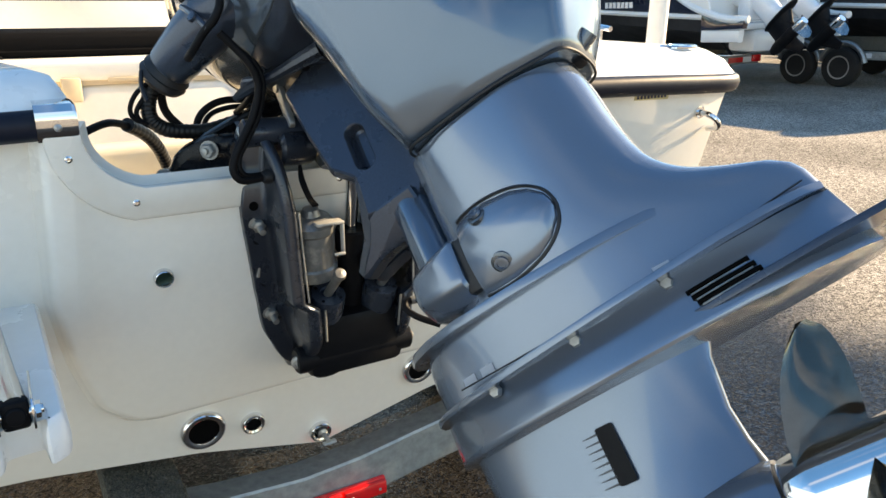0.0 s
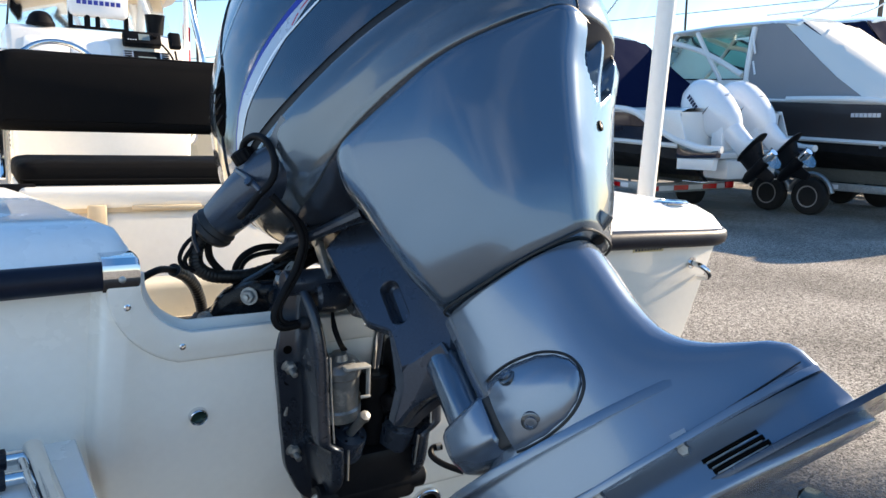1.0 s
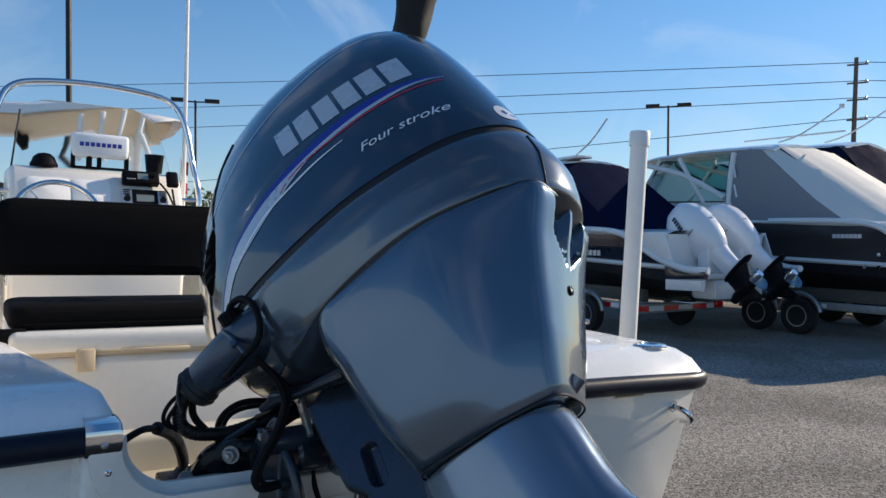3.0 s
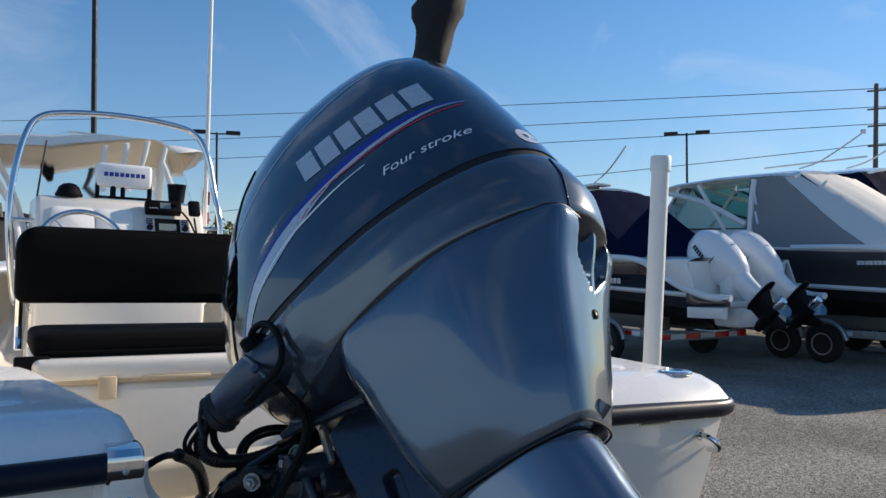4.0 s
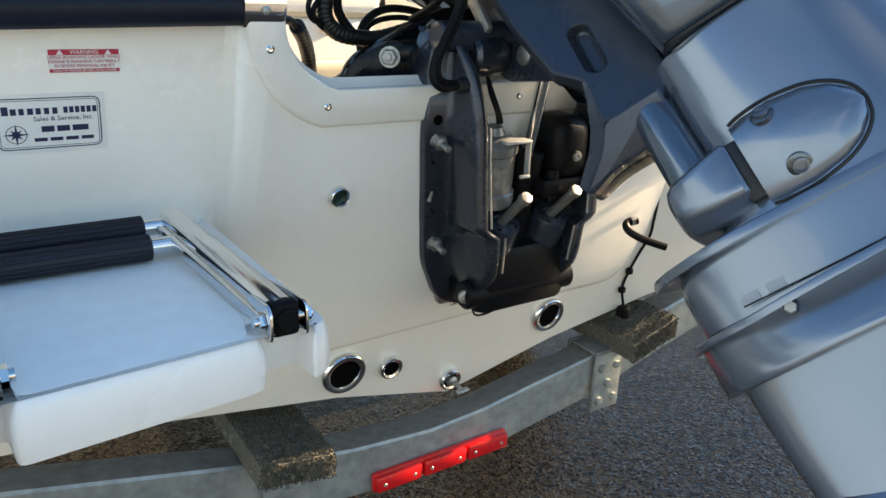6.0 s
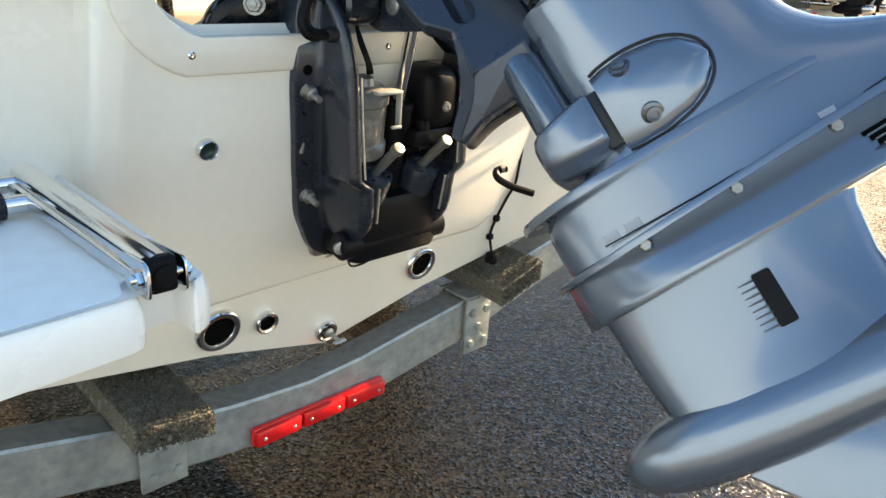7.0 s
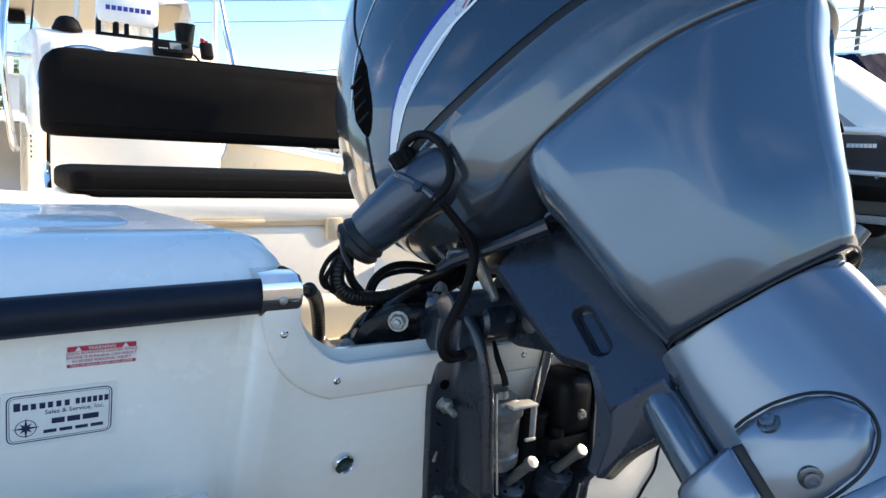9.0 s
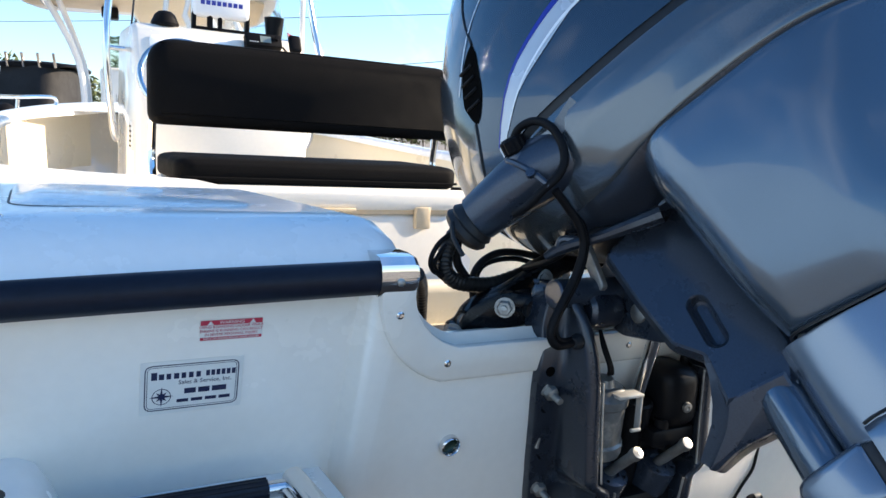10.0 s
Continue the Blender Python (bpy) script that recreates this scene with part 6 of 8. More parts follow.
warn = solo("warning_sticker", slab(rounded([Vector(p) for p in ((-0.040, -0.0145), (0.040, -0.0145), (0.040, 0.0145), (-0.040, 0.0145))], 0.002), lambda x, y, h: flat(-0.116, 1.391) @ Vector((x, y, h)), 0.0007, 0), CREAMP, tr(-0.116, 1.377), "red and white boarding ladder warning sticker on the transom", "sticker")
wm = flat(-0.116, 1.391, 0.0014)
part("red_band", box((-0.0395, 0.0072, 0), (0.0395, 0.014, 0.0003), 0, 1, wm), REDP, warn)
part("red_band", box((-0.0395, -0.014, 0), (0.0395, -0.0098, 0.0003), 0, 1, wm), REDP, warn)
part("lettering", words("WARNING", 0.0066, wm @ Matrix.Translation((0, 0.0106, 0.0006)), 0.0001), CREAMP, warn)
part("lettering", words("TURN OFF ENGINE BEFORE USING LADDER", 0.0040, wm @ Matrix.Translation((0, -0.0119, 0.0006)), 0.0001, 0, 0.92), CREAMP, warn)
for k, tx in enumerate(("USING BOARDING LADDER WHILE", "ENGINE IS RUNNING CAN RESULT", "IN SEVERE PERSONAL INJURY")):
    part("lettering", words(tx, 0.0052, wm @ Matrix.Translation((0, 0.0045 - k * 0.0053, 0.0004)), 0.0001), REDP, warn)
for o in (-0.027, 0.027):
    part("hazard_mark", slab([Vector((o - 0.004, 0.0078)), Vector((o + 0.004, 0.0078)), Vector((o, 0.0136))], lambda x, y, h: wm @ Vector((x, y, 0.0003 + h)), 0.0003, 0), CREAMP, warn)

deal = solo("dealer_sticker", slab(rounded([Vector(p) for p in ((-0.064, -0.038), (0.064, -0.038), (0.064, 0.038), (-0.064, 0.038))], 0.002), lambda x, y, h: flat(-0.1615, 1.315) @ Vector((x, y, h)), 0.0006, 0), CREAMP, tr(-0.1615, 1.277), "pale dealer sticker with a navy scalloped border", "sticker")
dm = flat(-0.1615, 1.315, 0.0012)
bord = rounded([Vector(p) for p in ((-0.059, -0.033), (0.059, -0.033), (0.059, 0.033), (-0.059, 0.033))], 0.010, 4)
for d, w in ((0.0, 0.0014), (0.003, 0.0007)):
    o, i = inset(bord, d), inset(bord, d + w)
    part("border", loft([[dm @ Vector((p.x, p.y, 0.0002)) for p in o], [dm @ Vector((p.x, p.y, 0.0002)) for p in i]], cap=False), NAVYP, deal)
for k, (w, h) in enumerate(((0.009, 0.011), (0.008, 0.008), (0.007, 0.008), (0.008, 0.008), (0.007, 0.008), (0.007, 0.008), (0.007, 0.008))):
    part("name_bar", box((-0.051 + k * 0.0092, 0.012, 0), (-0.051 + k * 0.0092 + w * 0.8, 0.012 + h, 0.0003), 0, 1, dm), NAVYP, deal)
for k in range(6):
    part("name_bar", box((0.0165 + k * 0.0066, 0.0125, 0), (0.0165 + k * 0.0066 + 0.0048, 0.0205, 0.0003), 0, 1, dm), NAVYP, deal)
part("lettering", words("Sales & Service, Inc.", 0.0085, dm @ Matrix.Translation((0.016, 0.006, 0.0003)), 0.0001), NAVYP, deal)
for k in range(3):
    x0 = -0.010 + (0, 0.0175, 0.035)[k]
    part("number_bar", box((x0, -0.011, 0), (x0 + (0.0145, 0.0145, 0.0185)[k], -0.0035, 0.0003), 0, 1, dm), NAVYP, deal)
for k in range(4):
    x0 = -0.019 + k * 0.0178
    part("address_bar", box((x0, -0.0232, 0), (x0 + 0.0145, -0.0186, 0.0003), 0, 1, dm), NAVYP, deal)
star = []
for k in range(16):
    r = (0.0145, 0.004, 0.009, 0.004)[k % 4]
    star.append(Vector((-0.038 + r * math.cos(k * math.pi / 8), -0.013 + r * math.sin(k * math.pi / 8))))
part("compass_rose", slab(star, lambda x, y, h: dm @ Vector((x, y, 0.0001 + h)), 0.0003, 0), NAVYP, deal)
part("rose_ring", loft([[dm @ Vector((-0.038 + r * math.cos(t), -0.013 + r * math.sin(t), 0.0003)) for t in [math.pi * 2 * i / 28 for i in range(28)]] for r in (0.0108, 0.0118)], cap=False), NAVYP, deal)

# ---------------------------------------------------------------- swim platform with its folded ladder
plat = thing("swim_platform", (-0.15, 1.2, 1.06), "white moulded swim platform on the port side of the transom", "platform")
po = rounded([Vector(p) for p in ((-0.33, 1.44), (-0.33, 0.952), (-0.302, 0.952), (-0.298, 1.004), (-0.266, 1.006), (-0.262, 0.958), (-0.052, 0.976), (-0.036, 0.982), (-0.031, 1.014), (0.009, 1.018), (0.013, 0.974), (0.040, 0.992), (0.034, 1.44))], [0, 0.01, 0.008, 0.006, 0.006, 0.010, 0.01, 0.008, 0.006, 0.006, 0.010, 0.014, 0.0], 3)
rr = [[Vector((p.x, p.y, z)) for p in (inset(po, i) if i else po)] for i, z in ((0.006, 1.096), (0.001, 1.099), (0.0, 1.104), (-0.001, 1.120), (0.0, 1.138), (0.003, 1.149), (0.0055, 1.1552), (0.0070, 1.1565), (0.0085, 1.157))]
part("platform_body", loft(rr), DECKW, plat, angle=40)
pg = rounded([Vector(p) for p in ((-0.262, 1.40), (-0.262, 1.02), (-0.252, 0.972), (-0.052, 0.989), (-0.042, 1.03), (-0.042, 1.40))], [0.02, 0.01, 0.01, 0.01, 0.01, 0.02], 4)
part("nonskid_panel", slab(pg, lambda x, y, h: Vector((x, y, 1.1562 + h)), 0.0012, 0), GRIP, plat, "white ribbed non-skid panel")
sh = []
for y, z0, z1, k in ((1.43, 1.10, 1.238, 1.0), (1.38, 1.095, 1.243, 1.0), (1.25, 1.09, 1.235, 1.0), (1.1, 1.085, 1.222, 1.0), (1.0, 1.088, 1.209, 1.0), (0.955, 1.090, 1.200, 0.99), (0.928, 1.092, 1.188, 0.96), (0.914, 1.100, 1.168, 0.91)):
    c = -0.378
    half = [Vector(p) for p in ((-0.062, z0), (-0.068, z0 + 0.03), (-0.060, z1 - 0.035), (-0.045, z1 - 0.008), (-0.025, z1), (0.015, z1 - 0.002), (0.035, z1 - 0.012), (0.050, z1 - 0.04), (0.066, 1.16 if z1 > 1.17 else z1 - 0.01), (0.068, z0))]
    sh.append([Vector((c + p.x * k, y, p.y)) for p in half])
part("shoulder", loft(sh), DECKW, plat, angle=50)
part("under_bracket", box((-0.33, 1.30, 1.05), (0.0, 1.46, 1.10), 0.01), GEL, plat)
grab = thing("grab_rail", (-0.375, 1.1, 1.2), "polished stainless grab rail on the platform shoulder", "grab rail")
part("rail_tube", tube([(-0.392, 1.30, 1.235), (-0.391, 1.262, 1.262), (-0.388, 1.22, 1.272), (-0.382, 1.12, 1.262), (-0.374, 1.0, 1.243), (-0.369, 0.964, 1.228), (-0.368, 0.954, 1.198)], 0.0135, 16, 8), CHROME, grab)
for p, z in (((-0.392, 1.30), 1.232), ((-0.368, 0.955), 1.200)):
    part("escutcheon", lathe([(0.012, 0), (0.024, 0), (0.022, 0.004), (0.015, 0.006)], Matrix.Translation((p[0], p[1], z)), 20), RUBBER, grab, "dark rubber escutcheon")

lad = thing("boarding_ladder", (-0.15, 1.15, 1.157), "folded stainless boarding ladder with black treads", "ladder")


def flat_tube(p, q, w, h):
    d = (Vector(q) - Vector(p))
    m = along(p, q)
    sec = rounded([Vector((-w, -h)), Vector((w, -h)), Vector((w, h)), Vector((-w, h))], min(w, h) * 0.95, 4)
    return loft([[m @ Vector((c.x, c.y, z)) for c in sec] for z in (0, d.length)])


for x0, x1, s in ((-0.303, -0.284, -1), (-0.040, -0.014, 1)):
    rail = part("side_rail", tube([(x0, 1.315, 1.190), (x0 + (x1 - x0) * 0.3, 1.2, 1.187), (x0 + (x1 - x0) * 0.7, 1.07, 1.181), (x1, 0.992, 1.176)], 0.0158, 14, 4), CHROME, lad)
    part("rail_end", join(box((x1 - 0.0155, 0.981, 1.151), (x1 + 0.0155, 1.004, 1.1885), 0.006, 2), rod((x1, 0.99, 1.171), (x1, 0.976, 1.171), 0.0115, 18, bevel=0.002)), PLASTIC, rail, "black plastic end plug")
    part("lower_rail", flat_tube((x0 + 0.018 * -s, 1.29, 1.180), (x1 + 0.017 * -s, 1.01, 1.164), 0.005, 0.009), CHROME, lad)
    for o in (1, -1):
        hg = part("hinge_plate", slab(rounded([Vector(p) for p in ((0.972, 1.150), (1.0, 1.150), (1.105, 1.172), (1.02, 1.186), (0.972, 1.190))], [0.012, 0.01, 0.003, 0.012, 0.014], 4), lambda y, z, h: Vector((x1 - o * (0.0175 + h), y, z)), 0.0028, 0.0008), CHROME, lad, "polished hinge plate")
    part("hinge_bolt", join(rod((x1 - s * 0.032, 0.990, 1.170), (x1 + s * 0.030, 0.990, 1.170), 0.006), lathe([(0, 0), (0.0105, 0), (0.0105, 0.006), (0, 0.008)], along((x1 - s * 0.021, 0.990, 1.170), (x1 - s * 0.2, 0.990, 1.170)), 6), lathe([(0, 0), (0.0105, 0), (0.0105, 0.006), (0, 0.008)], along((x1 + s * 0.021, 0.990, 1.170), (x1 + s * 0.2, 0.990, 1.170)), 6)), CHROME, hg)
for y, z, xa, xb in ((1.305, 1.184, -0.30, -0.042), (1.250, 1.176, -0.296, -0.046)):
    tread = part("tread_tube", rod((xa, y, z), (xb, y, z), 0.011, 14), CHROME, lad)
    grips = [rod((xa + 0.045, y, z), (xb - 0.035, y, z), 0.0150, 20, bevel=0.002)]
    for k in range(14):
        q = 2 * math.pi * k / 14
        grips.append(rod((xa + 0.046, y + 0.0150 * math.cos(q), z + 0.0150 * math.sin(q)), (xb - 0.036, y + 0.0150 * math.cos(q), z + 0.0150 * math.sin(q)), 0.0016, 5))
    part("tread_grip", join(*grips), EVA, tread, "ribbed black rubber tread")

# ---------------------------------------------------------------- seat and console of the bay boat
cooler = thing("cooler_seat", (0.5, 2.85, 0.95), "white cooler box with tan latches under the seat", "cooler")
part("cooler_body", box((0.03, 2.63, 0.95), (0.98, 3.10, 1.395), 0.03, 3), COOLER, cooler, angle=50)
part("cooler_lid", box((0.02, 2.615, 1.405), (0.99, 3.11, 1.475), 0.022, 3), COOLER, cooler, angle=50)
part("lid_gap", box((0.04, 2.632, 1.392), (0.97, 3.09, 1.408), 0), TAN, cooler)
for x in (0.235, 0.80):
    part("latch", box((x - 0.028, 2.606, 1.345), (x + 0.028, 2.63, 1.418), 0.006, 2), TAN, cooler, "tan rubber cooler latch")
part("lid_lip", box((0.34, 2.606, 1.402), (0.56, 2.62, 1.414), 0.003), TAN, cooler)
seat = thing("leaning_seat", (0.5, 2.85, 1.475), "black vinyl helm seat with a wide flip backrest", "seat")


def cushion(lo, hi, r, crown=0.0):
    """A padded block: rounded outline with a soft edge and a slight crown."""
    lo, hi = Vector(lo), Vector(hi)
    ou = rounded([Vector((lo.x, lo.y)), Vector((hi.x, lo.y)), Vector((hi.x, hi.y)), Vector((lo.x, hi.y))], r, 6)
    h = hi.z - lo.z
    rr = []
    for i, z in ((0.02, 0), (0.006, 0.06), (0.0, 0.2), (0.0, 0.75), (0.006, 0.9), (0.02, 0.985), (0.05, 1.0 + crown)):
        rr.append([Vector((p.x, p.y, lo.z + h * z)) for p in inset(ou, i)])
    return loft(rr)


part("seat_cushion", cushion((0.02, 2.66, 1.476), (0.96, 3.09, 1.548), 0.06, 0.05), VINYL, seat, angle=60)
part("cushion_piping", tube([(0.03, 2.664, 1.495), (0.1, 2.660, 1.494), (0.5, 2.660, 1.494), (0.88, 2.660, 1.494), (0.95, 2.664, 1.495)], 0.004, 8, 4), VINYL, seat)
bk = [Vector(p) for p in ((-0.03, 1.64), (1.03, 1.64), (1.03, 1.90), (-0.03, 1.90))]
ou = rounded(bk, [0.04, 0.04, 0.085, 0.085], 8)
rr = [[Vector((p.x, 2.80 + d + (p.y - 1.64) * 0.12, p.y)) for p in inset(ou, i)] for i, d in ((0.035, 0.0), (0.014, 0.008), (0.004, 0.022), (0.0, 0.04), (0.0, 0.085), (0.006, 0.10), (0.03, 0.115))]
part("backrest", loft(rr), VINYL, seat, "black vinyl backrest with faint lint", angle=60)
part("backrest_seam", tube([(0.0, 2.847, 1.885), (0.25, 2.850, 1.893), (0.75, 2.850, 1.893), (1.0, 2.847, 1.885)], 0.003, 6, 4), VINYL, seat)
for x in (0.02, 0.975):
    part("hinge_bracket", box((x - 0.05, 2.645, 1.425), (x + 0.05, 2.665, 1.485), 0.008), PLASTIC, seat, "black hinge bracket")
    part("hinge_screw", lathe([(0, 0), (0.009, 0), (0.007, 0.004), (0, 0.005)], along((x + 0.02, 2.645, 1.445), (x + 0.02, 2.5, 1.445)), 12), CHROME, seat)
for x in (-0.012, 0.985):
    part("backrest_arm", tube([(x, 2.90, 1.48), (x, 2.92, 1.56), (x, 2.90, 1.66), (x, 2.88, 1.72)], 0.012, 10, 5), CHROME, seat)
part("drop_pin", rod((0.93, 2.83, 1.61), (0.93, 2.83, 1.645), 0.005), CHROME, seat)

con = thing("console", (0.5, 4.5, 0.95), "cream fibreglass centre console", "console")
csec = [(4.32, 0.95), (4.24, 1.45), (4.20, 1.72), (4.25, 1.88), (4.36, 2.08), (4.42, 2.115), (4.95, 2.125), (5.02, 2.08), (5.10, 1.6), (5.15, 0.95)]
rr = []
for x, k in ((0.085, 0.02), (0.092, 0.008), (0.11, 0.0), (0.5, 0.0), (0.90, 0.0), (0.918, 0.008), (0.925, 0.02)):
    rr.append([Vector((x, p.x, p.y)) for p in inset([Vector(c) for c in csec], k)])
part("console_body", loft(rr), GEL, con, angle=40)
dash = axes((0.5, 4.305, 1.98), (1, 0, 0), (0, 0.11, 0.2))
for x0, x1 in ((-0.345, -0.142), (-0.135, 0.05)):
    part("dash_panel", slab(rounded([Vector(p) for p in ((x0, -0.085), (x1, -0.085), (x1, 0.085), (x0, 0.085))], 0.03, 4), lambda x, y, h: dash @ Vector((x, y, h)), 0.010, 0.003), DECKW, con)
part("console_rail_port", tube([(0.02, 4.45, 1.55), (0.0, 4.40, 1.62), (-0.03, 4.36, 1.95), (-0.015, 4.40, 2.2), (0.03, 4.46, 2.42), (0.09, 4.50, 2.53), (0.22, 4.52, 2.575), (0.5, 4.53, 2.595), (0.78, 4.52, 2.575), (0.90, 4.50, 2.53), (0.96, 4.46, 2.42), (1.0, 4.42, 2.2), (1.03, 4.36, 1.95), (1.0, 4.40, 1.62), (0.98, 4.45, 1.55)], 0.0165, 14, 6), CHROME, con, "polished stainless grab rail round the console")
for x in (-0.03, 1.03):
    part("rail_standoff", rod((x, 4.37, 1.98), (0.09 if x < 0 else 0.92, 4.40, 1.98), 0.011), CHROME, con)
wind = rounded([Vector(p) for p in ((0.10, 2.10), (0.91, 2.10), (0.84, 2.44), (0.76, 2.51), (0.24, 2.51), (0.14, 2.44))], 0.05, 4)
ws = part("windscreen", slab(wind, lambda x, y, h: Vector((x, 4.62 - 0.10 * (abs(x - 0.505) / 0.4) ** 2 + (y - 2.1) * 0.30 + h, y)), 0.005, 0.001), SMOKE, con, "clear acrylic windscreen")
ws.visible_shadow = False
part("windscreen_edge", tube([(0.098, 4.53, 2.10), (0.12, 4.58, 2.28), (0.14, 4.63, 2.43)], 0.005, 8, 4), RUBBER, con)
part("name_panel", box((0.66, 4.205, 1.735), (0.87, 4.208, 1.76), 0), NAVYP, con, "dark plain bars of the console lettering")
part("vent_louvre", slab(rounded([Vector(p) for p in ((0.0, 0.0), (0.10, 0.0), (0.10, 0.14), (0.0, 0.14))], 0.01, 3), lambda x, y, h: Vector((0.084 - h, 4.34 + x, 1.50 + y)), 0.006, 0.002), DECKW, con)
# black strips for the shade between the louvres
for k in range(5):
    part("louvre_slot", box((0.0765, 4.352, 1.515 + k * 0.024), (0.0785, 4.428, 1.524 + k * 0.024), 0), BORE_SHADE, con)
wheel = thing("helm_wheel", (0.285, 4.12, 1.87), "polished stainless helm wheel on the console", "helm wheel")
wt = axes((0.287, 4.12, 1.85), (1, 0, 0), (0, 0.42, 0.9))
part("rim", tube([wt @ Vector((0.195 * math.cos(t), 0.195 * math.sin(t), 0)) for t in [math.pi * 2 * i / 24 for i in range(25)]], 0.014, 12, 2), CHROME, wheel)
for k in range(3):
    t = math.radians(90 + 120 * k + 40)
    part("spoke", flat_tube(wt @ Vector((0.03 * math.cos(t), 0.03 * math.sin(t), -0.03)), wt @ Vector((0.19 * math.cos(t), 0.19 * math.sin(t), 0)), 0.016, 0.005), CHROME, wheel)
part("hub", lathe([(0, -0.14), (0.03, -0.14), (0.04, -0.03), (0.03, -0.02), (0, -0.018)], wt, 18), PLASTIC, wheel)
fish = thing("chart_plotter", (0.48, 4.45, 2.12), "chart plotter under a white protective cover", "chart plotter")
part("cover", box((0.370, 4.42, 2.182), (0.660, 4.49, 2.315), 0.022, 3, Matrix.Translation((0.0, 0.0, 0.0))), WHITEM, fish, "white plastic sun cover", angle=50)
for k in range(8):
    part("name_bar", box((0.410 + k * 0.027, 4.4175, 2.242), (0.430 + k * 0.027, 4.4195, 2.264), 0), BLUEP, fish, "plain blue block of the maker's name")
part("bracket", join(box((0.372, 4.43, 2.125), (0.392, 4.47, 2.22), 0.003), box((0.640, 4.43, 2.125), (0.660, 4.47, 2.22), 0.003), box((0.372, 4.43, 2.122), (0.660, 4.47, 2.135), 0.003), rod((0.46, 4.44, 2.13), (0.46, 4.44, 2.19), 0.015), rod((0.51, 4.44, 2.13), (0.51, 4.44, 2.19), 0.012)), PLASTIC, fish)
comp = thing("compass", (0.245, 4.45, 2.12), "small black domed compass", "compass")
part("dome", lathe([(0, 0), (0.065, 0), (0.068, 0.015), (0.06, 0.03), (0.05, 0.055), (0.03, 0.072), (0, 0.078)], Matrix.Translation((0.246, 4.46, 2.115)), 22), PLASTIC, comp)
vhf = thing("vhf_radio", (0.703, 4.32, 2.06), "black marine radio with a dull display", "radio")
part("radio_case", box((-0.094, -0.036, 0), (0.094, 0.036, 0.05), 0.008, 2, axes((0.703, 4.345, 2.067), (1, 0, 0), (0, 0.11, 0.2))), PLASTIC, vhf)
vm = axes((0.703, 4.345, 2.067), (1, 0, 0), (0, 0.11, 0.2))
part("display", box((-0.02, -0.018, 0.05), (0.035, 0.018, 0.0515), 0, 1, vm), SCREEN, vhf)
for k in range(4):
    part("button", box((-0.075 + k * 0.012, -0.022, 0.05), (-0.067 + k * 0.012, -0.016, 0.053), 0.001, 1, vm), SILVP, vhf)
part("knob", lathe([(0, 0.05), (0.013, 0.05), (0.012, 0.066), (0, 0.067)], vm @ Matrix.Translation((0.062, 0.008, 0)), 16), PLASTIC, vhf)
ster = thing("marine_stereo", (0.719, 4.25, 1.98), "silver and black marine stereo with dials", "stereo")
sm = axes((0.719, 4.285, 1.970), (1, 0, 0), (0, 0.11, 0.2))
part("stereo_face", box((-0.118, -0.048, 0), (0.118, 0.048, 0.02), 0.008, 2, sm), SILVP, ster)
part("display", box((-0.045, -0.030, 0.021), (0.045, 0.012, 0.0226), 0, 1, sm), SCREEN, ster)
part("fascia", box((-0.066, -0.044, 0.0195), (0.066, 0.044, 0.0212), 0, 1, sm), PLASTIC, ster)
for x in (-0.092, 0.092):
    part("dial", lathe([(0, 0.02), (0.017, 0.02), (0.016, 0.034), (0, 0.035)], sm @ Matrix.Translation((x, -0.016, 0)), 18), PLASTIC, ster)
    for k in range(3):
        part("key", box((x - 0.018, 0.008 + k * 0.013, 0.02), (x + 0.018, 0.016 + k * 0.013, 0.0225), 0.001, 1, sm), PLASTIC, ster)
mic = thing("radio_microphone", (0.866, 4.33, 2.03), "black fist microphone with a coiled cord", "microphone")
part("mic_body", box((-0.032, -0.05, 0), (0.032, 0.045, 0.035), 0.014, 3, axes((0.866, 4.325, 2.078), (1, 0, 0), (0, 0.11, 0.2))), PLASTIC, mic)
part("cord", tube([(0.866, 4.30, 2.03), (0.868, 4.27, 1.98), (0.872, 4.25, 1.93), (0.86, 4.25, 1.95), (0.835, 4.27, 2.01), (0.80, 4.30, 2.06)], 0.005, 8, 8, ribs=2), HOSE, mic)
cup = thing("cup_holder", (0.807, 4.52, 2.12), "grey plastic cup standing on the console", "cup")
part("cup_wall", lathe([(0, 0), (0.042, 0), (0.052, 0.10), (0.055, 0.102), (0.052, 0.106), (0.046, 0.10), (0.038, 0.01), (0, 0.01)], Matrix.Translation((0.807, 4.50, 2.124)), 22), DARK, cup)

ant = thing("vhf_antenna", (1.02, 4.6, 1.9), "tall white whip antenna beside the console", "antenna")
part("whip", tube([(1.0, 4.62, 1.75), (1.0, 4.62, 2.6), (0.985, 4.62, 4.8)], 0.012, 10, 2, radii=[0.014, 0.013, 0.007]), PVC, ant)
part("mount", box((0.93, 4.58, 1.85), (1.02, 4.66, 1.9), 0.008), CHROME, ant)

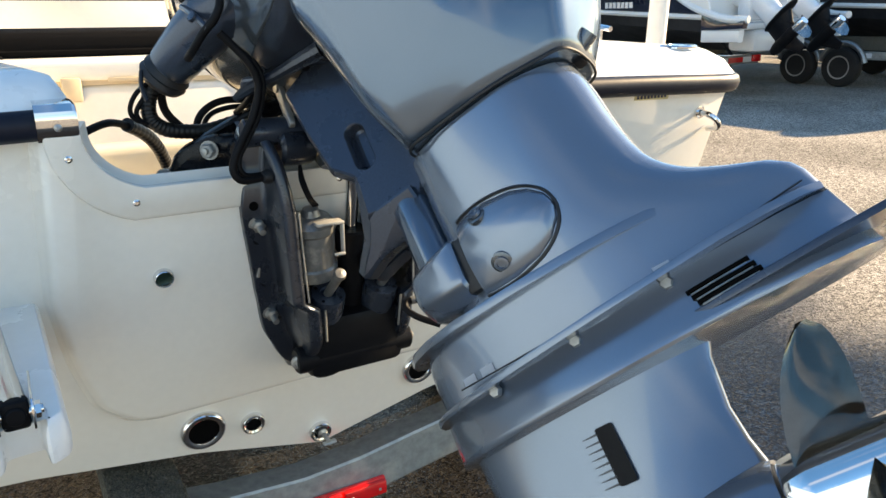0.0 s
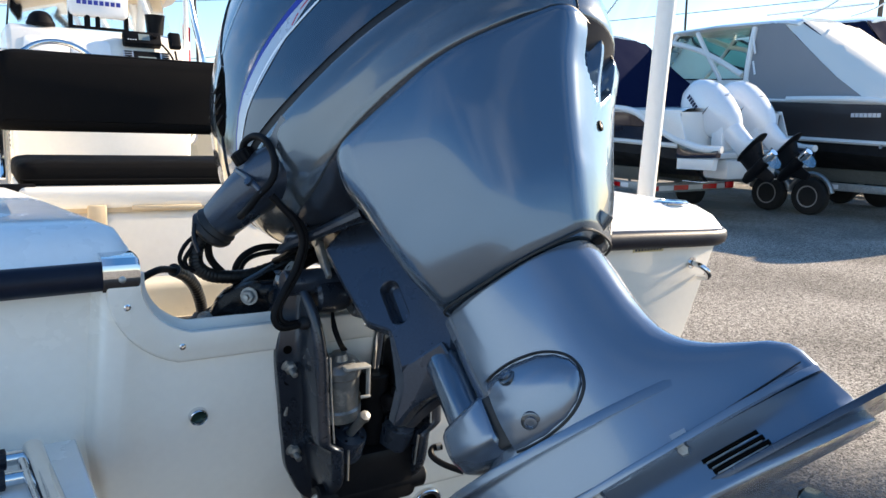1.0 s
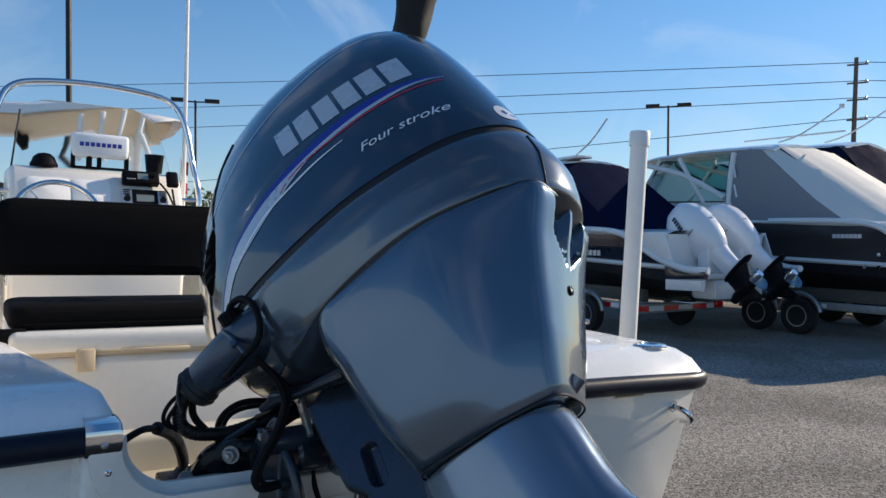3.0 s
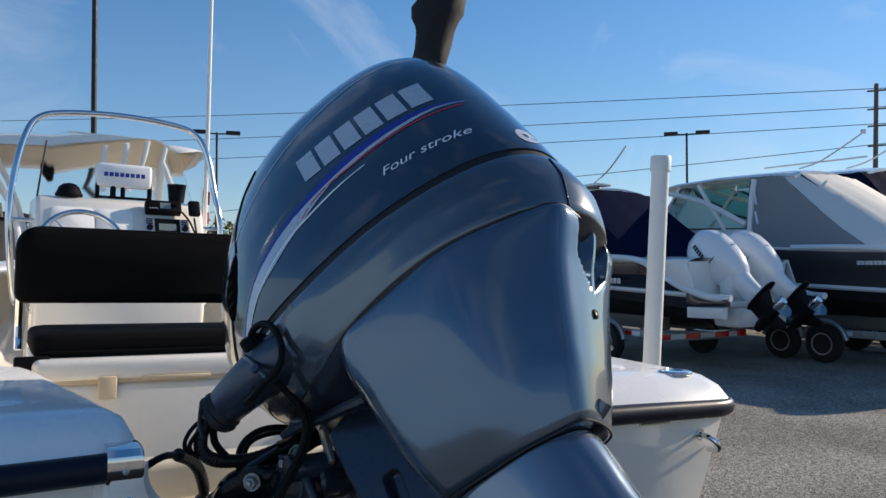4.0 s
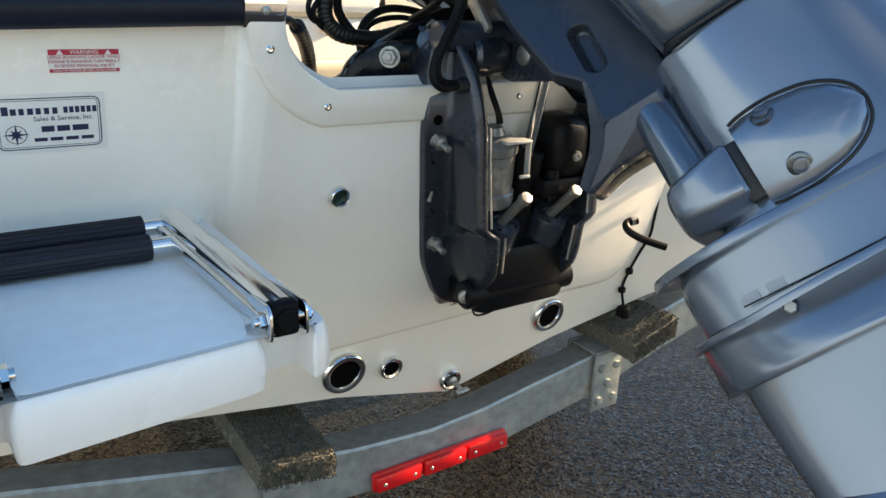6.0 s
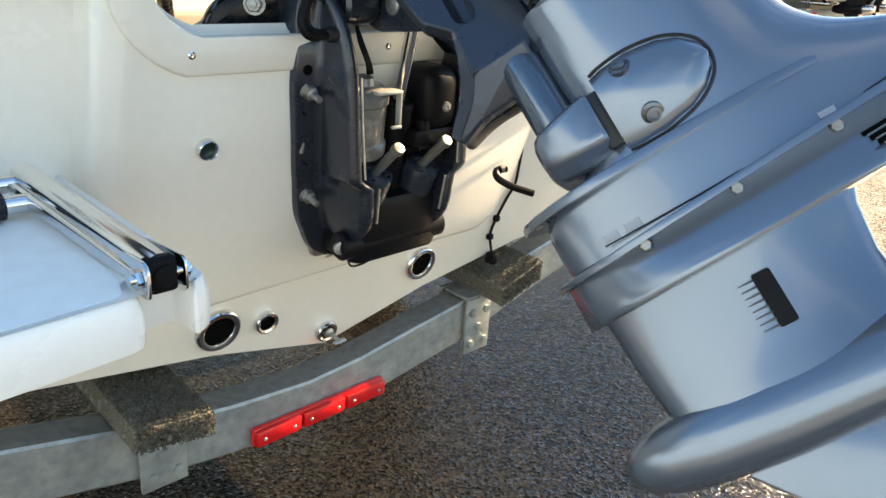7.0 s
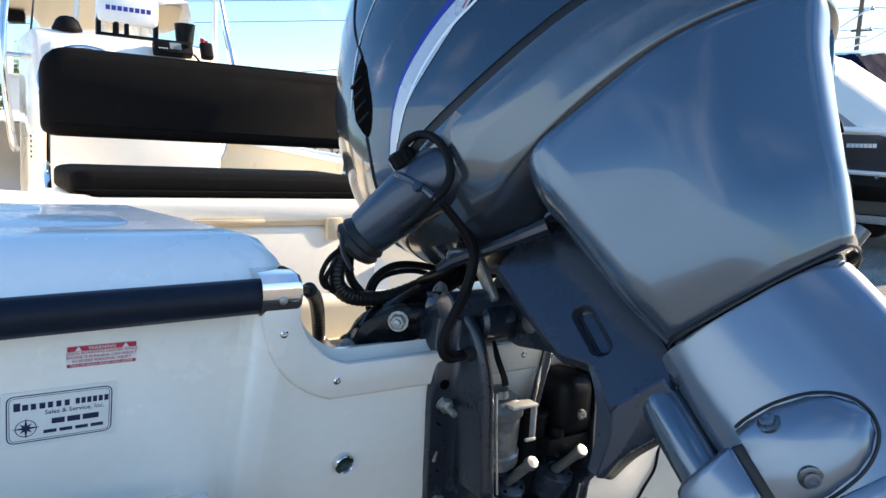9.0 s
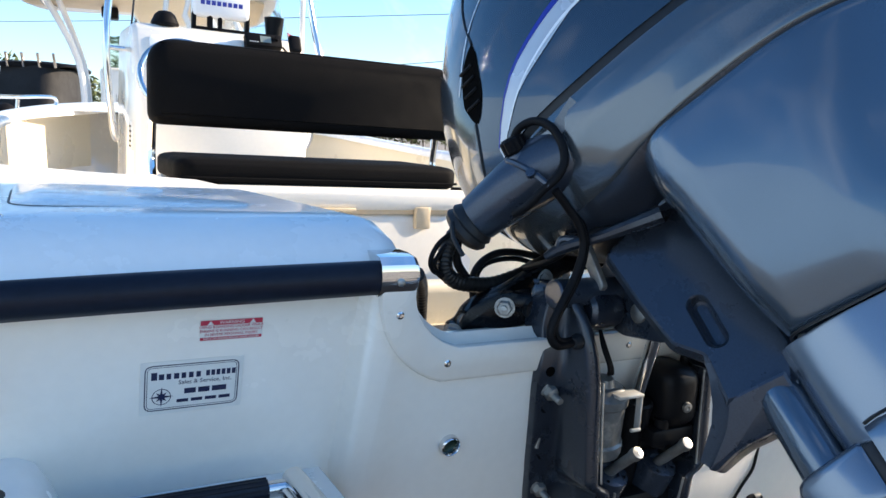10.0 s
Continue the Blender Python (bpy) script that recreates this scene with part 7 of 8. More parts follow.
flag = thing("flag", (1.32, 6.0, 1.6), "small red and white flag hanging on a short staff", "flag")
part("staff", rod((1.30, 6.0, 1.60), (1.302, 6.0, 2.37), 0.008, 10), CHROME, flag)
for k, (a, b) in enumerate(((2.10, 2.19), (2.19, 2.25), (2.25, 2.355))):
    rows = [[Vector((1.303 + 0.062 * f, 6.0 + 0.012 * math.sin(7 * f + z * 9), z - 0.02 * f)) for f in (0.0, 0.25, 0.5, 0.75, 1.0)] for z in (a, (a + b) / 2, b)]
    bm = loft(rows, cap=False, closed=False)
    bmesh.ops.solidify(bm, geom=bm.faces[:], thickness=0.002)
    part("cloth", bm, (REDP, WHITEP, REDP)[k], flag, ("red cloth", "white cloth", "red cloth")[k])

# stowed black cover on a chrome mast, starboard quarter
stow = thing("furled_top", (1.25, 2.3, 1.5), "furled black canvas top on polished tubes", "canvas top")
part("mast", tube([(1.13, 2.28, 1.53), (1.19, 2.30, 2.0), (1.235, 2.32, 2.5), (1.26, 2.34, 2.9)], 0.012, 10, 4), CHROME, stow)
part("mast", tube([(1.20, 2.34, 1.53), (1.24, 2.34, 2.0), (1.275, 2.34, 2.5), (1.30, 2.34, 2.9)], 0.012, 10, 4), CHROME, stow)
rr, rg = [], random.Random(4)
for i in range(14):
    f = i / 13
    c = Vector((1.205 + 0.15 * f, 2.32, 2.46 + 0.75 * f))
    rad = 0.035 + 0.05 * min(1, f * 4) + 0.012 * math.sin(f * 21)
    rr.append([c + Vector((math.cos(t) * rad * (1 + 0.16 * math.sin(3 * t + i * 1.3)), math.sin(t) * rad, 0.02 * math.sin(2 * t + i))) for t in [2 * math.pi * k / 16 for k in range(16)]])
part("furled_canvas", loft(rr), BLACKC, stow, angle=60)

# bow rail and speaker on the port side
rail = thing("bow_rail", (-0.55, 5.3, 1.6), "low stainless bow rail on the port side deck", "rail")
part("rail_tube", tube([(-0.60, 4.75, 1.60), (-0.60, 4.80, 1.70), (-0.56, 5.1, 1.72), (-0.42, 5.75, 1.74), (-0.22, 6.2, 1.76), (-0.2, 6.24, 1.70)], 0.0125, 12, 6), CHROME, rail)
for x, y in ((-0.565, 5.1), (-0.42, 5.75)):
    part("stanchion", rod((x - 0.01, y, 1.6), (x, y, 1.725), 0.011), CHROME, rail)
spk = thing("speaker", (-0.40, 4.75, 1.50), "dark round speaker in the inner liner", "speaker")
part("speaker_ring", lathe([(0, 0), (0.035, 0), (0.032, 0.008), (0.02, 0.004), (0, 0.004)], along((X0 - half_beam(4.75) + 0.160, 4.75, 1.50), (X0, 4.7, 1.50)), 18), PLASTIC, spk)

# outrigger-style poles and the trailer's guide posts


def guide_post(x, y, z0, z1, lean, r, label, mat):
    g = thing("guide_post", (x, y, z0), label, "guide post", "trailer guide posts")
    part("sleeve", lathe([(0, 0), (r, 0), (r, z1 - z0 - 0.05), (r * 1.0, z1 - z0 - 0.05), (r * 1.16, z1 - z0 - 0.05), (r * 1.16, z1 - z0 - 0.004), (r * 1.1, z1 - z0), (0, z1 - z0)], along((x, y, z0), (x + lean[0], y + lean[1], z1)), 22), mat, g)
    return g


guide_post(1.805, 1.812, 0.6, 2.2, (0.055, 0.0), 0.030, "white plastic trailer guide post with a cap", PVC)
port_pole = thing("outrigger_pole", (-0.540, 2.66, 1.54), "polished upright pole in a flush deck base", "pole")
part("pole_tube", tube([(-0.540, 2.66, 1.60), (-0.556, 2.66, 2.2), (-0.585, 2.66, 3.4)], 0.0165, 14, 3), CHROME, port_pole)
part("pole_fork", join(rod((-0.560, 2.66, 1.545), (-0.553, 2.66, 1.62), 0.007), rod((-0.520, 2.66, 1.545), (-0.527, 2.66, 1.62), 0.007)), CHROME, port_pole)
part("pole_base", lathe([(0, 0), (0.085, 0), (0.08, 0.006), (0.05, 0.010), (0.02, 0.014), (0, 0.014)], Matrix.Translation((-0.540, 2.66, sheer(2.66))) @ Matrix.Diagonal((0.8, 1.1, 1, 1)), 24), CHROME, port_pole)

# ---------------------------------------------------------------- trailer under the boat
tra = thing("boat_trailer", (X0, 1.6, 0.0), "galvanised bunk trailer under the bay boat", "trailer")


def beam(pts, w, h):
    """A square tube through points in one upright plane."""
    rr = []
    ps = [Vector(p) for p in pts]
    for i, p in enumerate(ps):
        d = (ps[min(i + 1, len(ps) - 1)] - ps[max(i - 1, 0)]).normalized()
        side = d.cross(Vector((0, 0, 1))).normalized()
        up = side.cross(d)
        rr.append([p + side * a * w + up * b * h for a, b in ((-0.9, -1), (0.9, -1), (1, -0.9), (1, 0.9), (0.9, 1), (-0.9, 1), (-1, 0.9), (-1, -0.9))])
    return loft(rr)


part("cross_member", beam([(-0.75, 1.53, 0.74), (-0.35, 1.53, 0.69), (0.0, 1.53, 0.61), (0.2, 1.53, 0.565), (0.32, 1.53, 0.548), (0.5, 1.53, 0.535), (0.65, 1.53, 0.545), (0.8, 1.53, 0.568), (0.97, 1.53, 0.592), (1.2, 1.53, 0.66), (1.5, 1.53, 0.73), (1.85, 1.53, 0.77)], 0.038, 0.057), GALV, tra, angle=25)
part("cross_member", beam([(-0.75, 4.2, 0.55), (1.85, 4.2, 0.55)], 0.038, 0.05), GALV, tra, angle=25)
for x in (-0.72, 1.82):
    part("side_frame", beam([(x, 1.66, 0.66), (x, 3.5, 0.60), (X0 + (x - X0) * 0.8, 5.2, 0.60), (X0, 8.2, 0.60)], 0.04, 0.07), GALV, tra, angle=25)
for s in (-1, 1):
    xi, xo = (0.238, 0.095) if s < 0 else (1.02, 1.165)
    zi, zo = (0.675, 0.695) if s < 0 else (0.703, 0.745)
    sec = [(xi, zi), (xo, zo), (xo + 0.006 * (1 if s > 0 else -1), zo - 0.042), (xi, zi - 0.045)]
    bunk = part("bunk", loft([[Vector((a, y, b - (0.004 if y < 1.42 else 0.0))) for a, b in sec] for y in (1.41, 1.425, 2.6, 4.4)]), CARPET, tra, "carpeted wooden bunk board", angle=30)
    tuft = bmesh.new()
    rg = random.Random(10 + s)
    for _ in range(2600):
        f, g = rg.random(), rg.random() ** 1.6 * 0.42
        end = rg.random() < 0.30
        if end:
            p = Vector((xi + (xo - xi) * f, 1.409, zi + (zo - zi) * f - rg.random() * 0.05))
            d = Vector((rg.uniform(-0.4, 0.4), -1, rg.uniform(-0.5, 0.3))) * 0.006
        else:
            p = Vector((xi + (xo - xi) * f, 1.413 + g, zi + (zo - zi) * f))
            d = Vector((rg.uniform(-0.6, 0.6), rg.uniform(-0.6, 0.6), 1)) * 0.006
        side = d.cross(Vector((rg.uniform(-1, 1), rg.uniform(-1, 1), 0.3))).normalized() * 0.0022
        tuft.faces.new([tuft.verts.new(p - side), tuft.verts.new(p + side), tuft.verts.new(p + d)])
    tagged(part("carpet_nap", tuft, CARPET, bunk), kind="stuff")
    xm = (xi + xo) / 2 - (0.08 if s > 0 else 0.0)
    bp = part("bunk_bracket", join(box((xm - 0.045, 1.475, 0.50), (xm + 0.045, 1.484, 0.665), 0.002), box((xm - 0.045, 1.475, 0.655), (xm + 0.045, 1.56, 0.664), 0.002), box((xm - 0.045, 1.573, 0.52), (xm + 0.045, 1.582, 0.66), 0.002)), GALV, tra, "galvanised bunk bracket")
    for dx, dz in ((-0.025, 0.53), (0.025, 0.53), (-0.025, 0.62), (0.025, 0.62), (0.0, 0.575)):
        part("bracket_bolt", lathe([(0, 0), (0.011, 0), (0.011, 0.008), (0, 0.009)], along((xm + dx, 1.475, dz), (xm + dx, 1.3, dz)), 6), GALV, bp)
light = part("light_bar", box((0.355, 1.478, 0.494), (0.70, 1.492, 0.537), 0.005), RED, tra, "red three-section light bar")
for k in range(3):
    part("lens", box((0.358 + k * 0.115, 1.466, 0.497), (0.468 + k * 0.115, 1.48, 0.534), 0.006, 2), RED, light, "red lens")
    for d in (0.018, 0.09):
        part("lens_screw", lathe([(0, 0), (0.004, 0), (0.003, 0.002), (0, 0.002)], along((0.358 + d + k * 0.115, 1.4655, 0.515), (0.358 + d + k * 0.115, 1.3, 0.515)), 8), ALLOY, light)
part("orange_marker", box((-0.40, 1.480, 0.70), (-0.34, 1.492, 0.74), 0.004), AMBER, tra, "amber side marker")
for s in (-1, 1):
    xa, xb = (-0.735, -0.52) if s < 0 else (1.62, 1.835)
    arch = curve([(0, 2.29, 0.40), (0, 2.30, 0.65), (0, 2.325, 0.86), (0, 2.39, 0.94), (0, 2.54, 0.97), (0, 2.86, 0.98), (0, 3.17, 0.94), (0, 3.32, 0.82), (0, 3.37, 0.58), (0, 3.38, 0.42)], 5)
    cy, cz = 2.84, 0.45
    rr = []
    for x, k in ((xa, 0.90), (xa + 0.006, 0.95), (xa + 0.022, 0.985), (xa + 0.05, 1.0), (xb - 0.05, 1.0), (xb - 0.02, 0.985), (xb, 0.95)):
        rr.append([Vector((x, cy + (p.y - cy) * k, cz + (p.z - cz) * k)) for p in arch])
    fen = part("fender", loft(rr, cap=False, closed=False), DECKW, tra, "white plastic trailer fender", angle=60)
    part("fender_skirt", loft([[Vector((xa + 0.002, p.y, p.z)) for p in arch], [Vector((xa + 0.002, cy + (p.y - cy) * 0.86, cz + (p.z - cz) * 0.86)) for p in arch]], cap=False, closed=False), DECKW, fen)
    for k in range(2):
        part("name_bar", box((xa + 0.085 + 0.034 * k, 2.284, 0.565), (xa + 0.112 + 0.034 * k, 2.294, 0.592), 0), NAVYP, fen, "dark plain bar of the maker's name")
    for k in range(6):
        part("name_bar", box((xa + 0.062 + 0.021 * k, 2.282, 0.532), (xa + 0.079 + 0.021 * k, 2.292, 0.552), 0), NAVYP, fen)
    wx = (xa + xb) / 2
    wh = part("wheel", lathe([(0.12, -0.10), (0.27, -0.10), (0.315, -0.085), (0.33, -0.05), (0.33, 0.05), (0.315, 0.085), (0.27, 0.10), (0.12, 0.10)], along((wx, 2.84, 0.33), (wx + s, 2.84, 0.33)), 36), TYRE, tra, "trailer tyre")
    part("rim", lathe([(0, 0.0), (0.06, 0.02), (0.12, 0.0), (0.19, 0.03), (0.2, 0.09), (0.18, 0.095), (0, 0.04)], along((wx, 2.84, 0.33), (wx + s, 2.84, 0.33)), 28), GALV, wh)
part("jack_stand", rod((X0, 7.9, 0.0), (X0, 7.9, 0.6), 0.04, 16), GALV, tra)
part("keel_roller_post", join(box((X0 - 0.05, 4.16, 0.58), (X0 + 0.05, 4.24, 0.70), 0.01)), GALV, tra)

# ---------------------------------------------------------------- the lot around: places by bearing (degrees right of the bow) and distance


def lot(bearing, dist, z=0.0):
    t = radians(bearing)
    return Vector((-0.1 + dist * math.sin(t), dist * math.cos(t), z))


def heading(origin, yaw):
    """Axes for a parked boat: x to its bow, y to its port, z up; yaw: the bow's bearing."""
    t = radians(yaw)
    return axes(origin, (math.sin(t), math.cos(t), 0), (-math.cos(t), math.sin(t), 0))


def outboard(parent, m, mat, size=1.0, tilt=58, prop_mat=CHROME):
    """A small far outboard under a parked boat: m is the transom mount, x to the bow."""
    q = m @ Matrix.Rotation(radians(tilt), 4, "Y") @ Matrix.Scale(size, 4)
    rr = []
    for z, f, b, w in ((-0.02, -0.10, 0.26, 0.13), (0.06, -0.16, 0.30, 0.165), (0.18, -0.25, 0.33, 0.20), (0.34, -0.34, 0.345, 0.235), (0.5, -0.37, 0.345, 0.245), (0.66, -0.36, 0.32, 0.24), (0.80, -0.31, 0.26, 0.215), (0.90, -0.22, 0.17, 0.165), (0.95, -0.12, 0.08, 0.09), (0.96, -0.05, 0.02, 0.03)):
        rr.append([q @ Vector((-((f + b) / 2 + (b - f) / 2 * math.copysign(abs(math.cos(t)) ** 0.75, math.cos(t))), w * math.copysign(abs(math.sin(t)) ** 0.75, math.sin(t)), z)) for t in [2 * math.pi * i / 28 for i in range(28)]])
    eng = part("outboard_cowl", loft(rr), mat, parent, "white outboard cowling", angle=50)
    part("cowl_seam", tube([q @ Vector((0.345 * math.cos(t), 0.246 * math.sin(t), 0.36 - 0.05 * math.cos(t))) for t in [2 * math.pi * i / 24 for i in range(25)]], 0.008, 6, 1), RUBBER, eng)
    leg = [(0.04, 0.10, -0.26, 0.14), (-0.12, 0.05, -0.25, 0.115), (-0.34, 0.03, -0.27, 0.09), (-0.40, 0.06, -0.42, 0.07)]
    part("leg", loft([[q @ Vector((((f + b) / 2 + (f - b) / 2 * math.copysign(abs(math.cos(t)) ** 0.8, math.cos(t))), w * math.copysign(abs(math.sin(t)) ** 0.8, math.sin(t)), z)) for t in [2 * math.pi * i / 20 for i in range(20)]] for z, f, b, w in leg]), mat, eng, angle=50)
    low = [(-0.40, 0.08, -0.46, 0.085), (-0.42, 0.09, -0.48, 0.10), (-0.45, 0.06, -0.36, 0.06), (-0.60, 0.05, -0.28, 0.05), (-0.66, 0.06, -0.26, 0.06)]
    part("lower_unit", join(loft([[q @ Vector((((f + b) / 2 + (f - b) / 2 * math.copysign(abs(math.cos(t)) ** 0.8, math.cos(t))), w * math.copysign(abs(math.sin(t)) ** 0.8, math.sin(t)), z)) for t in [2 * math.pi * i / 20 for i in range(20)]] for z, f, b, w in low]), lathe([(0, 0), (0.05, 0.03), (0.075, 0.12), (0.08, 0.4), (0.07, 0.46), (0, 0.46)], q @ along((0.20, 0, -0.70), (-0.3, 0, -0.70)), 20), slab([Vector(p) for p in ((0.02, -0.76), (-0.2, -0.76), (-0.24, -0.95), (-0.14, -0.98))], lambda x, y, h: q @ Vector((x, h - 0.012, y)), 0.024, 0.006)), DARK, eng, "dark lower unit")
    pr = part("propeller", lathe([(0, 0), (0.06, 0), (0.062, 0.10), (0.05, 0.16), (0, 0.16)], q @ along((-0.26, 0, -0.70), (-0.5, 0, -0.70)), 18), prop_mat, eng)
    for k in range(3):
        t = k * 2.094 + 0.4
        bl = []
        for i in range(6):
            r = 0.05 + 0.15 * i / 5
            c = 0.09 * math.sqrt(max(0.02, 1 - (i / 5) ** 3))
            bl.append([q @ Vector((-0.33 + s * c * 0.6, r * math.cos(t + s * c / r * 0.6), -0.70 + r * math.sin(t + s * c / r * 0.6))) for s in (-1, -0.3, 0.4, 1)])
        bm = loft(bl, cap=False, closed=False)
        bmesh.ops.solidify(bm, geom=bm.faces[:], thickness=0.008)
        part("propeller_blade", bm, prop_mat, eng)
    part("mount_bracket", box((-0.06, -0.16, -0.22), (0.14, 0.16, 0.14), 0.03, 2, m @ Matrix.Scale(size, 4)), mat, eng)
    for k in range(5):
        part("name_bar", box((-0.03 - 0.0, 0.2515, 0.50 + 0.05 * k), (0.04, 0.2545, 0.535 + 0.05 * k), 0, 1, q), NAVYP, eng)
        part("name_bar", box((-0.03 - 0.0, -0.2545, 0.50 + 0.05 * k), (0.04, -0.2515, 0.535 + 0.05 * k), 0, 1, q), NAVYP, eng)
    return eng


def parked_boat(name, m, L, W, z0, z1, zs, side, label, bottom=WHITEH):
    """A parked boat's hull on its trailer: keel height z0, sheer z1 aft to zs at the bow, topsides in the material side."""
    b = thing(name, m, label, "boat", "parked boats", level=False)
    low, top, gun, deck = [], [], [], []
    for i in range(21):
        f = i / 20
        x = f * L
        w = W * (0.93 + 0.07 * math.sin(min(1, f * 2) * math.pi / 2)) * (1 - max(0, (f - 0.5) / 0.5) ** 2.4) + 0.01
        s = z1 + (zs - z1) * f ** 1.6
        keel = z0 + (zs - z0) * max(0, (f - 0.6) / 0.4) ** 2.2 * 0.75
        ch = z0 + 0.35 + (s - z0) * 0.3 * f
        cw = w * (0.9 - 0.35 * f)
        st = max(ch + 0.02, z0 + 0.52 + (s - z0 - 0.52) * 0.10 + 0.25 * f)
        sw = cw + (w - cw) * 0.35
        low.append([Vector((x, o, z)) for o, z in ((sw, st), (cw, ch), (0, keel), (-cw, ch), (-sw, st))])
        top.append([Vector((x, o, z)) for o, z in ((w, s), (w * 0.985, s - 0.25), (sw + (w - sw) * 0.4, (s + st) / 2), (sw, st))])
        gun.append((x, w, s))
    part("bottom", loft(low, cap=False, closed=False), bottom, b, angle=40)
    for sg in (1, -1):
        part("topside", loft([[Vector((p.x, p.y * sg, p.z)) for p in r] for r in top], cap=False, closed=False), side, b, angle=50)
        part("rub_rail", tube([Vector((x, (w + 0.01) * sg, s)) for x, w, s in gun], 0.03, 6, 1), WHITEH, b)
        part("boot_stripe", tube([Vector((r[3].x, (r[3].y + 0.012) * sg, r[3].z)) for r in top], 0.045, 6, 1), WHITEH, b)
    sec = low[0]
    part("stern_face", loft([[Vector((0, o, z)) for o, z in ((W * 0.93, z1), (sec[0].y, sec[0].z), (sec[1].y, sec[1].z), (0, sec[2].z), (-sec[1].y, sec[1].z), (-sec[0].y, sec[0].z), (-W * 0.93, z1))], [Vector((0.04, o, z)) for o, z in ((W * 0.93, z1), (sec[0].y, sec[0].z), (sec[1].y, sec[1].z), (0, sec[2].z), (-sec[1].y, sec[1].z), (-sec[0].y, sec[0].z), (-W * 0.93, z1))]]), WHITEH, b)
    part("deck", loft([[Vector((x, w, s)), Vector((x, w * 0.85, s + 0.06)), Vector((x, 0, s + 0.09)), Vector((x, -w * 0.85, s + 0.06)), Vector((x, -w, s))] for x, w, s in gun], cap=False, closed=False), WHITEH, b, angle=50)
    return b


def lot_trailer(m, L, W, z0, label, axle=2.2, wheels=2, marks=0.2, rear=True):
    t = thing("parked_trailer", m, label, "trailer", "parked trailers", level=False)
    for s in (1, -1):
        part("side_frame", box((-0.1, s * W - 0.04, z0 - 0.24), (L * 0.8, s * W + 0.04, z0 - 0.10), 0.01), GALV, t)
        part("bunk", box((0.1, s * W * 0.5 - 0.08, z0 - 0.12), (L * 0.6, s * W * 0.5 + 0.08, z0 + 0.12), 0.01), CARPET, t)
        for k in range(wheels):
            c = Vector((axle + k * 0.85, s * (W + 0.16), 0.345))
            wh = part("wheel", lathe([(0.205, -0.10), (0.28, -0.11), (0.33, -0.09), (0.345, -0.05), (0.345, 0.05), (0.33, 0.09), (0.28, 0.11), (0.205, 0.10)], along(c, c + Vector((0, s, 0))), 30), TYRE, t, "trailer tyre")
            part("rim", lathe([(0, 0.05), (0.05, 0.06), (0.07, 0.03), (0.15, 0.03), (0.195, 0.06), (0.205, 0.105), (0.18, 0.10), (0, 0.02)], along(c, c + Vector((0, s, 0))), 24), RIM, wh, "grey steel wheel rim")
            # rim holes drawn as black discs, shade without depth
            for q in range(5):
                a = q * 1.2566
                part("rim_hole", lathe([(0, 0), (0.022, 0), (0.022, 0.003), (0, 0.003)], along(c + Vector((0.115 * math.cos(a), s * 0.034, 0.115 * math.sin(a))), c + Vector((0.115 * math.cos(a), s, 0.115 * math.sin(a)))), 10), BORE_SHADE, wh)
            part("fender", tube([c + Vector((0.42 * math.cos(a), 0, 0.42 * math.sin(a))) for a in [math.radians(12 + 156 * i / 10) for i in range(11)]], 0.05, 8, 1), ALLOY, t, "silver trailer fender")
    part("rear_beam", box((-0.2, -W - 0.1, z0 - 0.30), (-0.08, W + 0.1, z0 - 0.12), 0.01), GALV, t)
    for k in range(6 if rear else 0):
        y0 = -W - 0.05 + k * (2 * W + 0.1) / 6
        part("reflector_stripe", box((-0.21, y0, z0 - 0.26), (-0.2, y0 + (2 * W + 0.1) / 6 - 0.01, z0 - 0.17), 0), RED if k % 2 else WHITEP, t, "red" if k % 2 else "white")
    for s in (1, -1):
        part("tail_lamp", box((-0.25, s * W - 0.10, z0 - 0.26), (-0.2, s * W + 0.10, z0 - 0.14), 0.01), RED, t)
        for k in range(4):
            part("side_reflector", box((marks + k * 0.22, s * (W + 0.042) - 0.002, z0 - 0.21), (marks + 0.2 + k * 0.22, s * (W + 0.042) + 0.002, z0 - 0.13), 0), RED if k % 2 else WHITEP, t)
    part("tongue", beam([(L * 0.8, 0, z0 - 0.2), (L + 1.2, 0, z0 - 0.2)], 0.05, 0.06), GALV, t)
    part("jack", rod((L + 0.8, 0, 0.0), (L + 0.8, 0, z0), 0.04), GALV, t)
    return t


def canvas_skin(parent, rows, mat, label, wrinkle=0.02, seed=1):
    """A stretched cloth between outlines, with folds."""
    rg = random.Random(seed)
    ph = [rg.uniform(0, 6) for _ in range(4)]
    out = []
    for i, r in enumerate(rows):
        pts = curve(r, 6)
        out.append([p + Vector((0, 0, wrinkle * (math.sin(j * 1.1 + ph[0] + i * 0.6) * 0.5 + math.sin(j * 2.3 + ph[1]) * 0.5))) for j, p in enumerate(pts)])
    return part("canvas", loft(out, cap=False, closed=False), mat, parent, label, angle=60)


